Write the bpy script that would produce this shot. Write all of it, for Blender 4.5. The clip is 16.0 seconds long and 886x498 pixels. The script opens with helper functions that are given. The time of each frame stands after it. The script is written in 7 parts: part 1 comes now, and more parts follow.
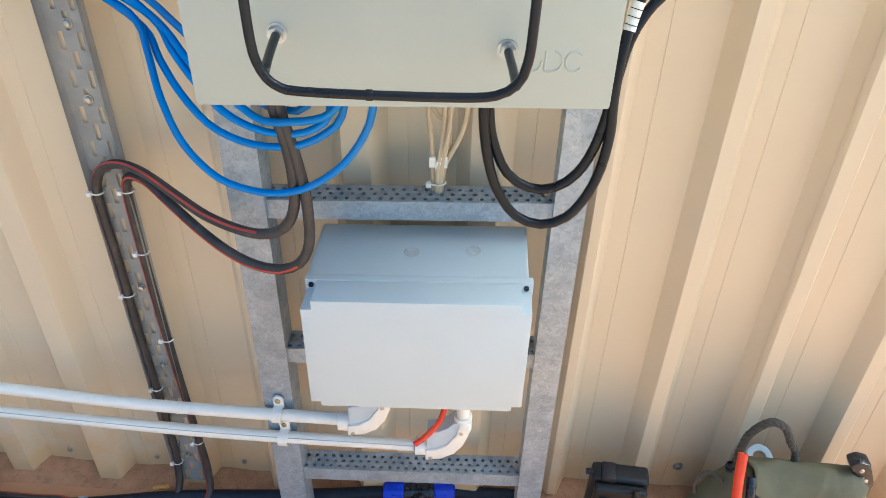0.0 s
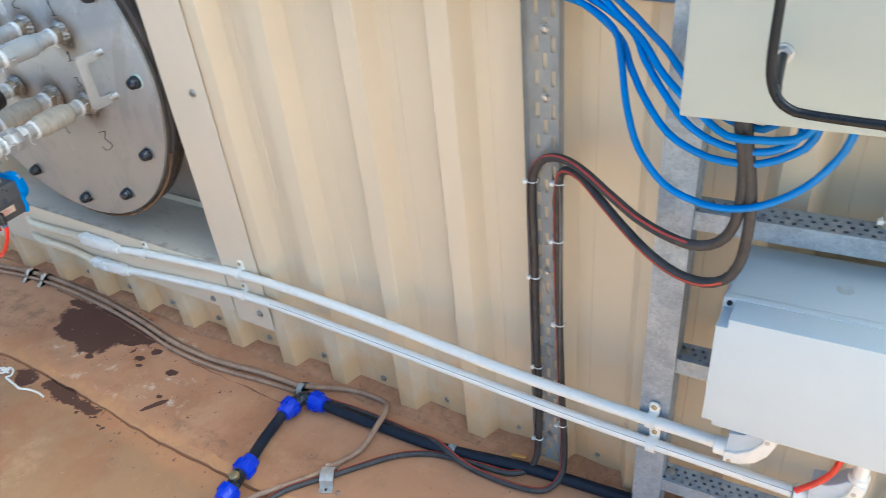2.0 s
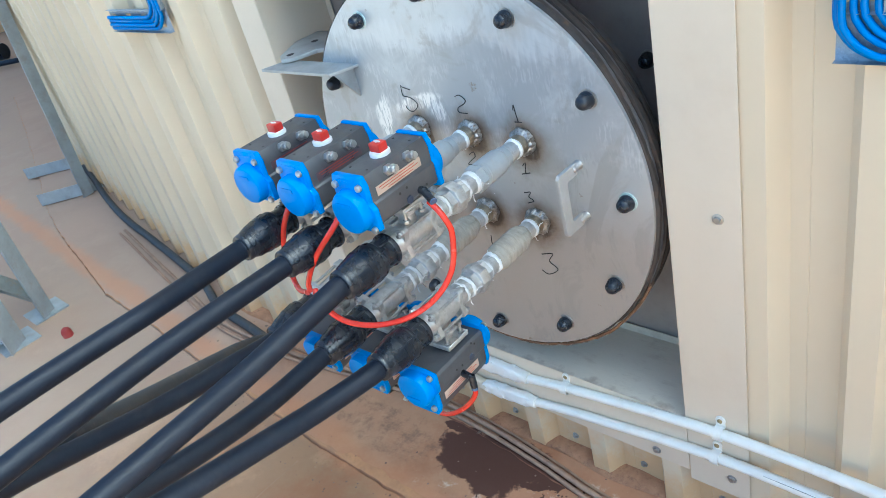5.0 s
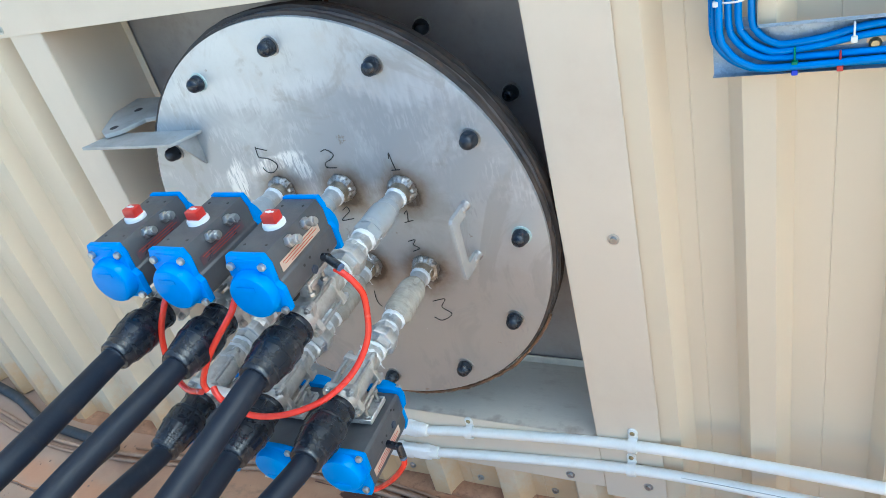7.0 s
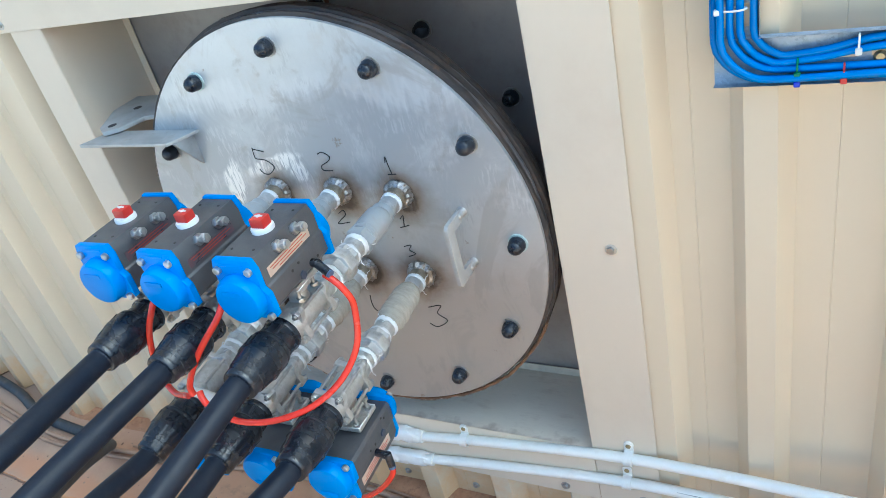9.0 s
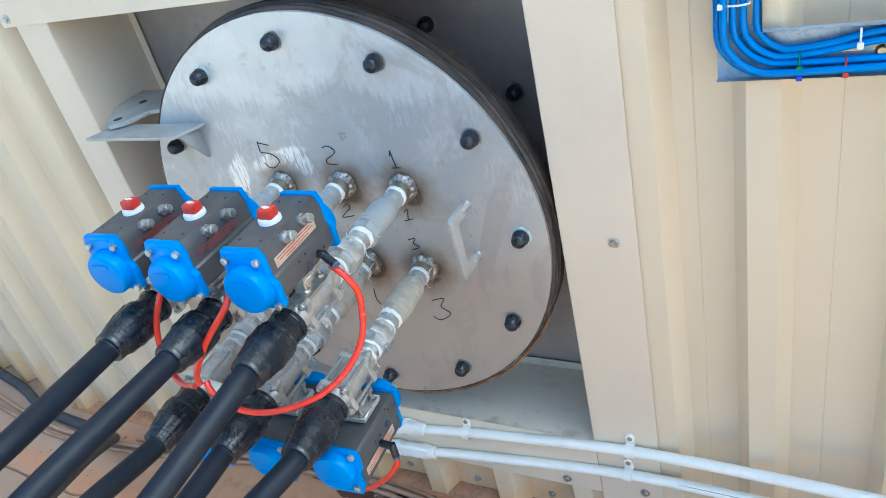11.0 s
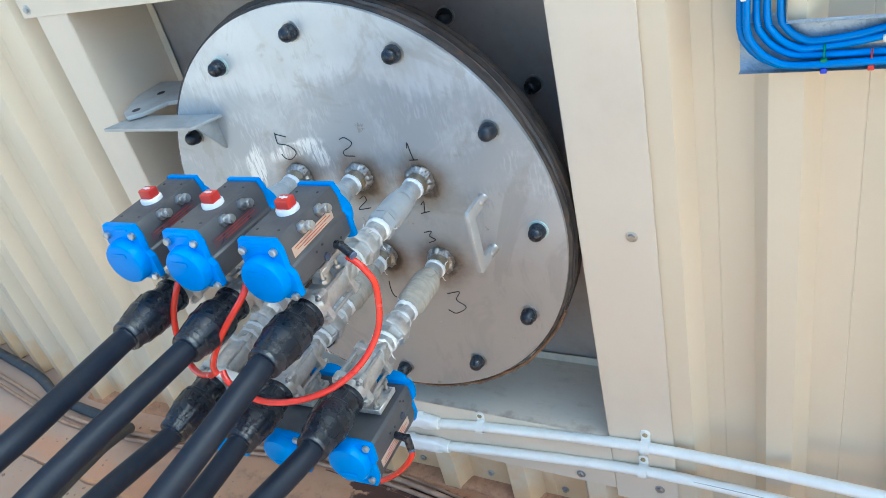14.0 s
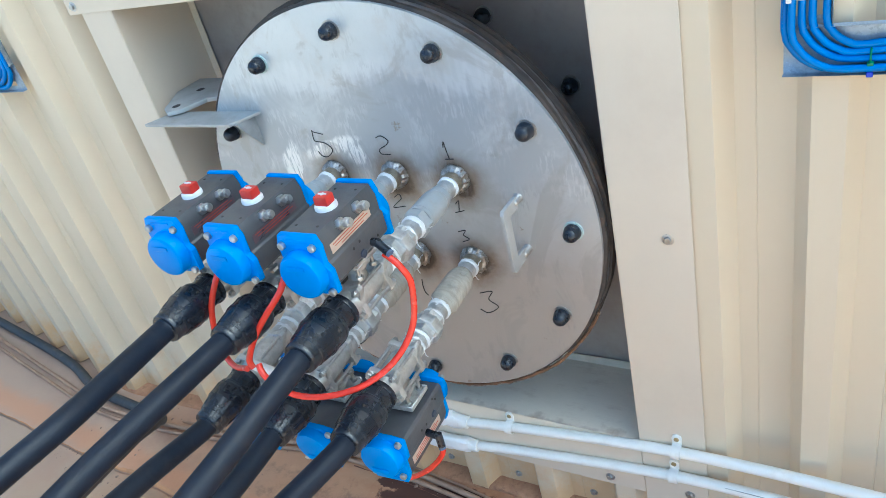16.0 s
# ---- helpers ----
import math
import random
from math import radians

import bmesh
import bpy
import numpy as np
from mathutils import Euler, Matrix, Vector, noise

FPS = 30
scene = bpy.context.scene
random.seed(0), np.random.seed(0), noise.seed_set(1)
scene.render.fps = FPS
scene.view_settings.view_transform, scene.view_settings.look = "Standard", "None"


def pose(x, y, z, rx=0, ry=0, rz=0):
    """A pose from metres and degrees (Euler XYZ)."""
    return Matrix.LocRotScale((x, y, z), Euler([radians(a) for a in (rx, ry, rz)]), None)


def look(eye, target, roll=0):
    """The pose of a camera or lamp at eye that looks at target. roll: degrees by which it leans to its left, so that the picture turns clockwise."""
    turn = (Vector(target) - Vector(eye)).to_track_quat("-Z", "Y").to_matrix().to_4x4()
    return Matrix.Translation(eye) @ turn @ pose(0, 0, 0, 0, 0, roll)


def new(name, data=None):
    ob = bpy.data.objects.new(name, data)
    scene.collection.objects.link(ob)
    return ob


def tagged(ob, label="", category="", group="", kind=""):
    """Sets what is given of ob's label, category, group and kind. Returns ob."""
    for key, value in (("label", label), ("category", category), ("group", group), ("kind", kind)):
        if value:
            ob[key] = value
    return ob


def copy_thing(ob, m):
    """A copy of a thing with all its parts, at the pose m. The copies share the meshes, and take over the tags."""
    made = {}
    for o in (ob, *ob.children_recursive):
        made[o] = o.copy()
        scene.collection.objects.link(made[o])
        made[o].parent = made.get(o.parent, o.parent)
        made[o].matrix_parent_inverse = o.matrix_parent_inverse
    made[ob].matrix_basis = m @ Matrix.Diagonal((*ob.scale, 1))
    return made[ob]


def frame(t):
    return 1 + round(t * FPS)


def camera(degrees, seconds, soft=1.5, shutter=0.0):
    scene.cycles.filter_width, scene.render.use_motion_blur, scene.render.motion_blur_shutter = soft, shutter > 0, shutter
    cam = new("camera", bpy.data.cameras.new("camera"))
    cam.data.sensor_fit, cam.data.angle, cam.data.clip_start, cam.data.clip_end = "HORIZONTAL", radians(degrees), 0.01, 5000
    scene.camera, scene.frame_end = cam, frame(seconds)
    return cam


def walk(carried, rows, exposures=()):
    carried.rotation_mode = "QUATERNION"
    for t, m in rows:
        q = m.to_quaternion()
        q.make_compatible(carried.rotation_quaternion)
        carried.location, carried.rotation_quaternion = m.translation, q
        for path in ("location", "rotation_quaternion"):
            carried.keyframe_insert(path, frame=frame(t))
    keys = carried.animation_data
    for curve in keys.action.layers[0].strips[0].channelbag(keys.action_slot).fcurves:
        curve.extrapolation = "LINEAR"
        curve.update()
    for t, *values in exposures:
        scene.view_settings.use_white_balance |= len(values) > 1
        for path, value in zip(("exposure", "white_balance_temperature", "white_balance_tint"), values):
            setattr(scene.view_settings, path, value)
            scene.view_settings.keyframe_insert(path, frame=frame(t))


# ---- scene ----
cam = camera(60.72, 16.0, soft=0.65, shutter=0.14)
PATH = [
    (0.0, pose(0.2424, -1.0900, 1.4975, 53.397, -1.146, 3.552)),
    (0.5, pose(0.2425, -1.0906, 1.5023, 53.369, -1.017, 3.687)),
    (1.0, pose(0.2342, -1.0934, 1.5047, 53.112, 0.670, 6.614)),
    (1.5, pose(0.1844, -1.1143, 1.5116, 52.804, 3.857, 16.039)),
    (2.0, pose(0.1209, -1.1548, 1.5260, 54.509, 5.154, 29.511)),
    (2.5, pose(0.0416, -1.1969, 1.5521, 57.658, 4.187, 40.936)),
    (3.0, pose(-0.0886, -1.2323, 1.5869, 58.512, 3.686, 45.359)),
    (3.5, pose(-0.2104, -1.2295, 1.5949, 59.136, 4.403, 48.817)),
    (4.0, pose(-0.3851, -1.1376, 1.5885, 60.274, 8.329, 51.616)),
    (4.2, pose(-0.4573, -1.0918, 1.5852, 59.749, 9.106, 50.968)),
    (6.3, pose(-0.9426, -1.1813, 1.6224, 55.178, 15.854, 24.677)),
    (6.5, pose(-0.9355, -1.1720, 1.6198, 56.255, 14.769, 24.179)),
    (7.0, pose(-0.9110, -1.1403, 1.6169, 57.288, 13.365, 23.415)),
    (7.5, pose(-0.9010, -1.1153, 1.6091, 57.161, 13.153, 23.975)),
    (8.0, pose(-0.8984, -1.1009, 1.6080, 57.235, 13.071, 24.822)),
    (8.5, pose(-0.8967, -1.1042, 1.6092, 57.517, 12.963, 24.731)),
    (9.0, pose(-0.8956, -1.1079, 1.6102, 57.580, 12.771, 24.763)),
    (11.5, pose(-0.8988, -1.1264, 1.6098, 57.448, 12.577, 24.886)),
    (12.0, pose(-0.9042, -1.1265, 1.6091, 57.526, 12.491, 25.432)),
    (12.5, pose(-0.9051, -1.1329, 1.6090, 57.395, 12.361, 25.617)),
    (13.0, pose(-0.9060, -1.1329, 1.6063, 57.426, 12.412, 25.843)),
    (13.5, pose(-0.9078, -1.1326, 1.6051, 57.412, 12.457, 25.908)),
    (14.0, pose(-0.9047, -1.1291, 1.6031, 57.464, 12.675, 25.945)),
    (14.5, pose(-0.9067, -1.1326, 1.6076, 57.559, 12.617, 26.047)),
    (15.0, pose(-0.9053, -1.1369, 1.6093, 57.633, 12.927, 26.680)),
    (15.5, pose(-0.9100, -1.1401, 1.6065, 57.719, 12.682, 26.897)),
    (16.0, pose(-0.9140, -1.1391, 1.6075, 57.960, 12.857, 28.297)),
]
EXPOSURES = [
    (0.0, 1.41, 5380, -7), (0.6, 1.41, 5380, -7), (1.0, 1.43, 5300, -7), (1.5, 1.44, 5340, -7), (2.0, 1.57, 5220, -8), (2.5, 1.61, 5220, -8), (3.3, 1.62, 5050, -9), (4.2, 1.66, 4910, -11),
    (6.3, 1.61, 4940, -11), (16.0, 1.61, 4940, -11),
]
walk(cam, PATH, EXPOSURES)

# ---- light ----
world = bpy.data.worlds.new("sky")
scene.world = world
world.use_nodes = True
wn = world.node_tree.nodes
sky = wn.new("ShaderNodeTexSky")
sky.sky_type = "NISHITA"
sky.sun_disc = False
SUN_EL, SUN_AZ = radians(52), radians(66)          # azimuth from +y towards +x
sky.sun_elevation, sky.sun_rotation = SUN_EL, SUN_AZ
sky.air_density, sky.dust_density = 0.7, 6.5
wn["Background"].inputs["Strength"].default_value = 0.165
world.node_tree.links.new(sky.outputs[0], wn["Background"].inputs[0])
sun = new("sun", bpy.data.lights.new("sun", "SUN"))
sun.data.energy, sun.data.angle, sun.data.color = 4.6, radians(0.6), (1.0, 0.93, 0.82)
sd = Vector((math.sin(SUN_AZ) * math.cos(SUN_EL), math.cos(SUN_AZ) * math.cos(SUN_EL), math.sin(SUN_EL)))
sun.matrix_world = look(sd * 30, (0, 0, 0))


# ---- materials ----
def mat(name, c1, c2, scale=6.0, rough=0.5, metal=0.0, fine=60.0, bump=0.1, dirt=None, dirt_amount=0.3, stretch=(1, 1, 1), rvar=0.12, vary=0.0, coat=0.0, speck=0.2, spec=0.5):
    """A painted, plastic, metal or mineral surface: two colours mixed by noise at two scales, dirt patches, uneven gloss, fine relief."""
    m = bpy.data.materials.new(name)
    m.use_nodes = True
    n, l = m.node_tree.nodes, m.node_tree.links
    p = n["Principled BSDF"]
    tc = n.new("ShaderNodeTexCoord")
    mp = n.new("ShaderNodeMapping")
    mp.inputs["Scale"].default_value = stretch
    l.new(tc.outputs["Object"], mp.inputs[0])

    def noise_tex(s, d=4.0, r=0.6):
        t = n.new("ShaderNodeTexNoise")
        t.inputs["Scale"].default_value, t.inputs["Detail"].default_value, t.inputs["Roughness"].default_value = s, d, r
        l.new(mp.outputs[0], t.inputs[0])
        return t.outputs["Fac"]

    def ramp(x, a, b):
        r = n.new("ShaderNodeMapRange")
        r.interpolation_type = "SMOOTHSTEP"
        r.inputs[1].default_value, r.inputs[2].default_value = a, b
        l.new(x, r.inputs[0])
        return r.outputs[0]

    def mix(f, a, b):
        x = n.new("ShaderNodeMix")
        x.data_type = "RGBA"
        for v, s in ((f, x.inputs[0]), (a, x.inputs[6]), (b, x.inputs[7])):
            if isinstance(v, (tuple, float)):
                s.default_value = v
            else:
                l.new(v, s)
        return x.outputs[2]
    big, small = noise_tex(scale), noise_tex(fine, 3.0)
    col = mix(ramp(big, 0.3, 0.7), c1, c2)
    dark = tuple(c * 0.82 for c in c1[:3]) + (1.0,)
    f = n.new("ShaderNodeMath")
    f.operation = "MULTIPLY"
    f.inputs[1].default_value = speck
    l.new(ramp(small, 0.45, 0.75), f.inputs[0])
    col = mix(f.outputs[0], col, dark)
    if dirt:
        d = n.new("ShaderNodeMath")
        d.operation = "MULTIPLY"
        d.inputs[1].default_value = dirt_amount
        l.new(ramp(noise_tex(scale * 2.3, 6.0, 0.7), 0.5, 0.72), d.inputs[0])
        col = mix(d.outputs[0], col, dirt)
    if vary:
        oi = n.new("ShaderNodeObjectInfo")
        hv = n.new("ShaderNodeHueSaturation")
        mr = n.new("ShaderNodeMapRange")
        mr.inputs[3].default_value, mr.inputs[4].default_value = 1 - vary, 1 + vary
        l.new(oi.outputs["Random"], mr.inputs[0])
        l.new(mr.outputs[0], hv.inputs["Value"])
        l.new(col, hv.inputs["Color"])
        col = hv.outputs[0]
    l.new(col, p.inputs["Base Color"])
    rr = n.new("ShaderNodeMapRange")
    rr.inputs[3].default_value, rr.inputs[4].default_value = max(0.03, rough - rvar), min(1.0, rough + rvar)
    l.new(big, rr.inputs[0])
    l.new(rr.outputs[0], p.inputs["Roughness"])
    p.inputs["Metallic"].default_value = metal
    p.inputs["Coat Weight"].default_value = coat
    p.inputs["Specular IOR Level"].default_value = spec
    b = n.new("ShaderNodeBump")
    b.inputs["Strength"].default_value, b.inputs["Distance"].default_value = bump, 0.002
    l.new(small, b.inputs["Height"])
    l.new(b.outputs[0], p.inputs["Normal"])
    return m


CREAM = mat("cream_paint", (0.715, 0.600, 0.420, 1), (0.69, 0.580, 0.405, 1), 1.2, 0.40, 0, 90, 0.015, (0.55, 0.38, 0.24, 1), 0.07, speck=0.04)
def dust_and_bounce(m, colour):
    """Ragged orange dust stains low on the cladding, warm ground bounce painted in too."""
    n, l = m.node_tree.nodes, m.node_tree.links
    base = n["Principled BSDF"].inputs["Base Color"]
    tc, sx = n.new("ShaderNodeTexCoord"), n.new("ShaderNodeSeparateXYZ")
    l.new(tc.outputs["Object"], sx.inputs[0])
    nz, ad, mr, mx = n.new("ShaderNodeTexNoise"), n.new("ShaderNodeMath"), n.new("ShaderNodeMapRange"), n.new("ShaderNodeMix")
    nz.inputs["Scale"].default_value, nz.inputs["Detail"].default_value, nz.inputs["Roughness"].default_value = 9.0, 7.0, 0.7
    l.new(tc.outputs["Object"], nz.inputs[0])
    ad.operation = "MULTIPLY_ADD"
    l.new(nz.outputs["Fac"], ad.inputs[0])
    ad.inputs[1].default_value = -0.50
    l.new(sx.outputs["Z"], ad.inputs[2])
    mr.inputs[1].default_value, mr.inputs[2].default_value, mr.inputs[3].default_value, mr.inputs[4].default_value = -0.20, -0.07, 0.75, 0.0
    l.new(ad.outputs[0], mr.inputs[0])
    mx.data_type = "RGBA"
    l.new(mr.outputs[0], mx.inputs[0])
    l.new(base.links[0].from_socket, mx.inputs[6])
    mx.inputs[7].default_value = colour
    l.new(mx.outputs[2], base)


dust_and_bounce(CREAM, (0.70, 0.43, 0.19, 1))
FLASH = mat("cream_flashing", (0.73, 0.625, 0.475, 1), (0.70, 0.60, 0.455, 1), 1.5, 0.40, 0, 90, 0.015, (0.45, 0.30, 0.18, 1), 0.10, speck=0.05)
GALV = mat("galvanised", (0.385, 0.44, 0.495, 1), (0.285, 0.33, 0.375, 1), 22, 0.45, 0.32, 120, 0.05, (0.52, 0.545, 0.56, 1), 0.4, rvar=0.15, speck=0.3)


def spangle(m, scale, strength):
    """Flake-like crystals of zinc: each cell a little lighter or darker and smoother or duller than its neighbour."""
    n, l = m.node_tree.nodes, m.node_tree.links
    p = n["Principled BSDF"]
    tc = n.new("ShaderNodeTexCoord")
    wp = n.new("ShaderNodeTexNoise")
    wp.inputs["Scale"].default_value, wp.inputs["Detail"].default_value = scale * 0.8, 3.0
    l.new(tc.outputs["Object"], wp.inputs[0])
    ad = n.new("ShaderNodeMix")
    ad.data_type = "VECTOR"
    ad.inputs[0].default_value = 0.035
    l.new(tc.outputs["Object"], ad.inputs[4])
    l.new(wp.outputs["Color"], ad.inputs[5])
    vo = n.new("ShaderNodeTexVoronoi")
    vo.inputs["Scale"].default_value = scale
    l.new(ad.outputs[1], vo.inputs[0])
    sp = n.new("ShaderNodeSeparateColor")
    l.new(vo.outputs["Color"], sp.inputs[0])
    mr = n.new("ShaderNodeMapRange")
    mr.inputs[3].default_value, mr.inputs[4].default_value = 1 - strength, 1 + strength
    l.new(sp.outputs[0], mr.inputs[0])
    hv = n.new("ShaderNodeHueSaturation")
    l.new(mr.outputs[0], hv.inputs["Value"])
    l.new(p.inputs["Base Color"].links[0].from_socket, hv.inputs["Color"])
    l.new(hv.outputs[0], p.inputs["Base Color"])
    rr = n.new("ShaderNodeMath")
    rr.operation = "MULTIPLY_ADD"
    rr.inputs[1].default_value = 0.22
    l.new(sp.outputs[1], rr.inputs[0])
    ro = n.new("ShaderNodeMath")
    ro.operation = "SUBTRACT"
    ro.inputs[1].default_value = 0.11
    l.new(p.inputs["Roughness"].links[0].from_socket, ro.inputs[0])
    l.new(ro.outputs[0], rr.inputs[2])
    l.new(rr.outputs[0], p.inputs["Roughness"])
    return m


GALV = spangle(GALV, 130.0, 0.13)
GALVD = mat("dusty_galvanised", (0.36, 0.375, 0.35, 1), (0.25, 0.26, 0.24, 1), 9, 0.55, 0.35, 100, 0.08, (0.36, 0.28, 0.19, 1), 0.6, rvar=0.15, speck=0.4)
DULL = mat("dull_grey_steel", (0.50, 0.50, 0.48, 1), (0.42, 0.42, 0.40, 1), 18, 0.5, 0.45, 120, 0.06, (0.34, 0.29, 0.22, 1), 0.4)
STEEL = mat("stainless", (0.68, 0.675, 0.655, 1), (0.51, 0.505, 0.485, 1), 40, 0.38, 0.76, 160, 0.12, (0.34, 0.30, 0.24, 1), 0.40, rvar=0.14)
STEELD = mat("dull_stainless", (0.56, 0.54, 0.51, 1), (0.44, 0.42, 0.39, 1), 35, 0.42, 0.9, 150, 0.08, (0.36, 0.29, 0.20, 1), 0.5, rvar=0.14)
TAPE = mat("thread_tape", (0.80, 0.80, 0.79, 1), (0.72, 0.72, 0.71, 1), 60, 0.65, 0, 220, 0.3)
WELD = mat("weld", (0.46, 0.44, 0.41, 1), (0.24, 0.205, 0.165, 1), 70, 0.36, 0.75, 240, 0.5, (0.08, 0.055, 0.04, 1), 0.75)
TINT = mat("heat_tinted_steel", (0.42, 0.36, 0.27, 1), (0.30, 0.25, 0.18, 1), 40, 0.38, 0.85, 160, 0.06, (0.20, 0.14, 0.08, 1), 0.6)
POLY = mat("black_poly", (0.009, 0.013, 0.023, 1), (0.013, 0.018, 0.030, 1), 12, 0.44, 0, 180, 0.14, (0.040, 0.039, 0.040, 1), 0.30, spec=0.25, speck=0.35)
POLYD = mat("dusty_black_poly", (0.045, 0.050, 0.058, 1), (0.070, 0.070, 0.070, 1), 9, 0.55, 0, 120, 0.12, (0.16, 0.12, 0.09, 1), 0.45, spec=0.25, speck=0.35)
NUT = mat("black_nylon", (0.008, 0.011, 0.018, 1), (0.014, 0.018, 0.026, 1), 25, 0.27, 0, 160, 0.10, (0.09, 0.085, 0.08, 1), 0.28, rvar=0.12, spec=0.55)
RUBBER = mat("black_rubber", (0.016, 0.016, 0.018, 1), (0.03, 0.029, 0.028, 1), 18, 0.6, 0, 90, 0.25, (0.12, 0.08, 0.05, 1), 0.35)
BLUE = mat("blue_enamel", (0.001, 0.225, 0.70, 1), (0.001, 0.205, 0.65, 1), 20, 0.38, 0, 120, 0.03, vary=0.05, spec=0.35)
GREY = mat("grey_alloy", (0.112, 0.113, 0.120, 1), (0.092, 0.093, 0.099, 1), 25, 0.45, 0.35, 260, 0.12, (0.16, 0.12, 0.09, 1), 0.2, vary=0.06)
REDP = mat("red_plastic", (0.55, 0.03, 0.02, 1), (0.48, 0.025, 0.018, 1), 30, 0.3, 0, 100, 0.02)
REDT = mat("red_tube", (0.74, 0.036, 0.016, 1), (0.66, 0.030, 0.014, 1), 30, 0.24, 0, 100, 0.01, coat=0.3)
WHITE = mat("white_pvc", (0.88, 0.85, 0.77, 1), (0.84, 0.81, 0.73, 1), 10, 0.33, 0, 100, 0.02, (0.60, 0.50, 0.36, 1), 0.22, speck=0.1)
BOXG = mat("pale_grey_plastic", (0.545, 0.605, 0.622, 1), (0.525, 0.585, 0.603, 1), 5, 0.36, 0, 200, 0.01, (0.50, 0.50, 0.47, 1), 0.08, speck=0.05)
ENC = mat("pale_grey_enamel", (0.445, 0.475, 0.415, 1), (0.43, 0.46, 0.40, 1), 5, 0.42, 0, 350, 0.06, (0.40, 0.39, 0.33, 1), 0.08, speck=0.06)
CBLUE = mat("blue_cable", (0.002, 0.195, 0.60, 1), (0.002, 0.170, 0.53, 1), 15, 0.42, 0, 90, 0.02, (0.10, 0.18, 0.28, 1), 0.12, vary=0.08)
CBLK = mat("black_cable", (0.007, 0.008, 0.011, 1), (0.011, 0.012, 0.015, 1), 15, 0.30, 0, 90, 0.03, (0.05, 0.045, 0.04, 1), 0.2, vary=0.1, spec=0.28)
CGREY = mat("dusty_grey_cable", (0.055, 0.049, 0.046, 1), (0.030, 0.028, 0.028, 1), 22, 0.5, 0, 90, 0.05, (0.16, 0.12, 0.09, 1), 0.35)
CBEIGE = mat("beige_cable", (0.60, 0.49, 0.32, 1), (0.53, 0.43, 0.28, 1), 15, 0.5, 0, 90, 0.03, vary=0.08)
CBROWN = mat("dusty_hose", (0.42, 0.265, 0.165, 1), (0.29, 0.175, 0.110, 1), 11, 0.75, 0, 70, 0.15, (0.13, 0.075, 0.05, 1), 0.55, speck=0.5)
REDSTR = mat("red_stripe", (0.50, 0.060, 0.032, 1), (0.38, 0.048, 0.03, 1), 18, 0.5, 0, 90, 0.03, (0.16, 0.10, 0.075, 1), 0.35)
BLUEC = mat("royal_blue_plastic", (0.008, 0.045, 0.62, 1), (0.006, 0.035, 0.52, 1), 20, 0.35, 0, 120, 0.03)
INK = mat("marker_ink", (0.012, 0.012, 0.015, 1), (0.02, 0.02, 0.022, 1), 50, 0.5)
DUSTY = mat("dusty_cream_sill", (0.80, 0.70, 0.55, 1), (0.74, 0.645, 0.50, 1), 4.0, 0.6, 0, 90, 0.05, (0.44, 0.31, 0.20, 1), 0.35, (1, 2.5, 1))
CHECKG = mat("grey_valve_enamel", (0.46, 0.475, 0.475, 1), (0.40, 0.415, 0.415, 1), 14, 0.32, 0.25, 110, 0.05, (0.40, 0.34, 0.26, 1), 0.30, rvar=0.1, speck=0.25)
# the foil label again, a dark reflection put into its colour
LABEL_REFL = mat("foil_label_reflection", (0.10, 0.10, 0.12, 1), (0.16, 0.09, 0.10, 1), 60, 0.3, 0.3, 120, 0.02)
CLOTH = mat("tan_cloth_tape", (0.46, 0.41, 0.33, 1), (0.36, 0.33, 0.27, 1), 30, 0.8, 0, 200, 0.6, (0.24, 0.19, 0.13, 1), 0.4, (1, 4, 1))
ZINC = mat("zinc_screw", (0.55, 0.55, 0.54, 1), (0.42, 0.41, 0.39, 1), 60, 0.38, 0.9, 160, 0.05, vary=0.15)
CHANNEL = mat("dull_galvanised", (0.36, 0.365, 0.35, 1), (0.28, 0.285, 0.275, 1), 12, 0.6, 0.2, 100, 0.08, (0.46, 0.38, 0.28, 1), 0.6, rvar=0.15, speck=0.4)
BRASS = mat("passivated_zinc", (0.48, 0.40, 0.22, 1), (0.40, 0.34, 0.2, 1), 60, 0.35, 0.9, 160, 0.05, vary=0.15)


# ---- mesh helpers ----
ORIGIN = {}


def thing(name, base, label, category, group="", kind=""):
    ob = new(name)
    ob.empty_display_size = 0.05
    ob.location = base
    ORIGIN[ob.name] = Vector(base)
    return tagged(ob, label, category, group, kind)


def link_mesh(name, bm, material, angle=38):
    me = bpy.data.meshes.new(name)
    bmesh.ops.recalc_face_normals(bm, faces=bm.faces)
    bm.to_mesh(me)
    bm.free()
    me.shade_smooth()
    me.set_sharp_from_angle(angle=radians(angle))
    for m in (material if isinstance(material, (list, tuple)) else (material,)):
        me.materials.append(m)
    return new(name, me)


def part(name, bm, material, parent, label="", angle=38):
    """Links a bmesh, built in world coordinates, as one mesh under a thing or a part."""
    off = ORIGIN.get(parent.name, Vector((0, 0, 0)))
    bmesh.ops.transform(bm, matrix=Matrix.Translation(-off), verts=bm.verts)
    ob = link_mesh(name, bm, material, angle)
    ob.parent = parent
    ORIGIN[ob.name] = off
    return tagged(ob, label)


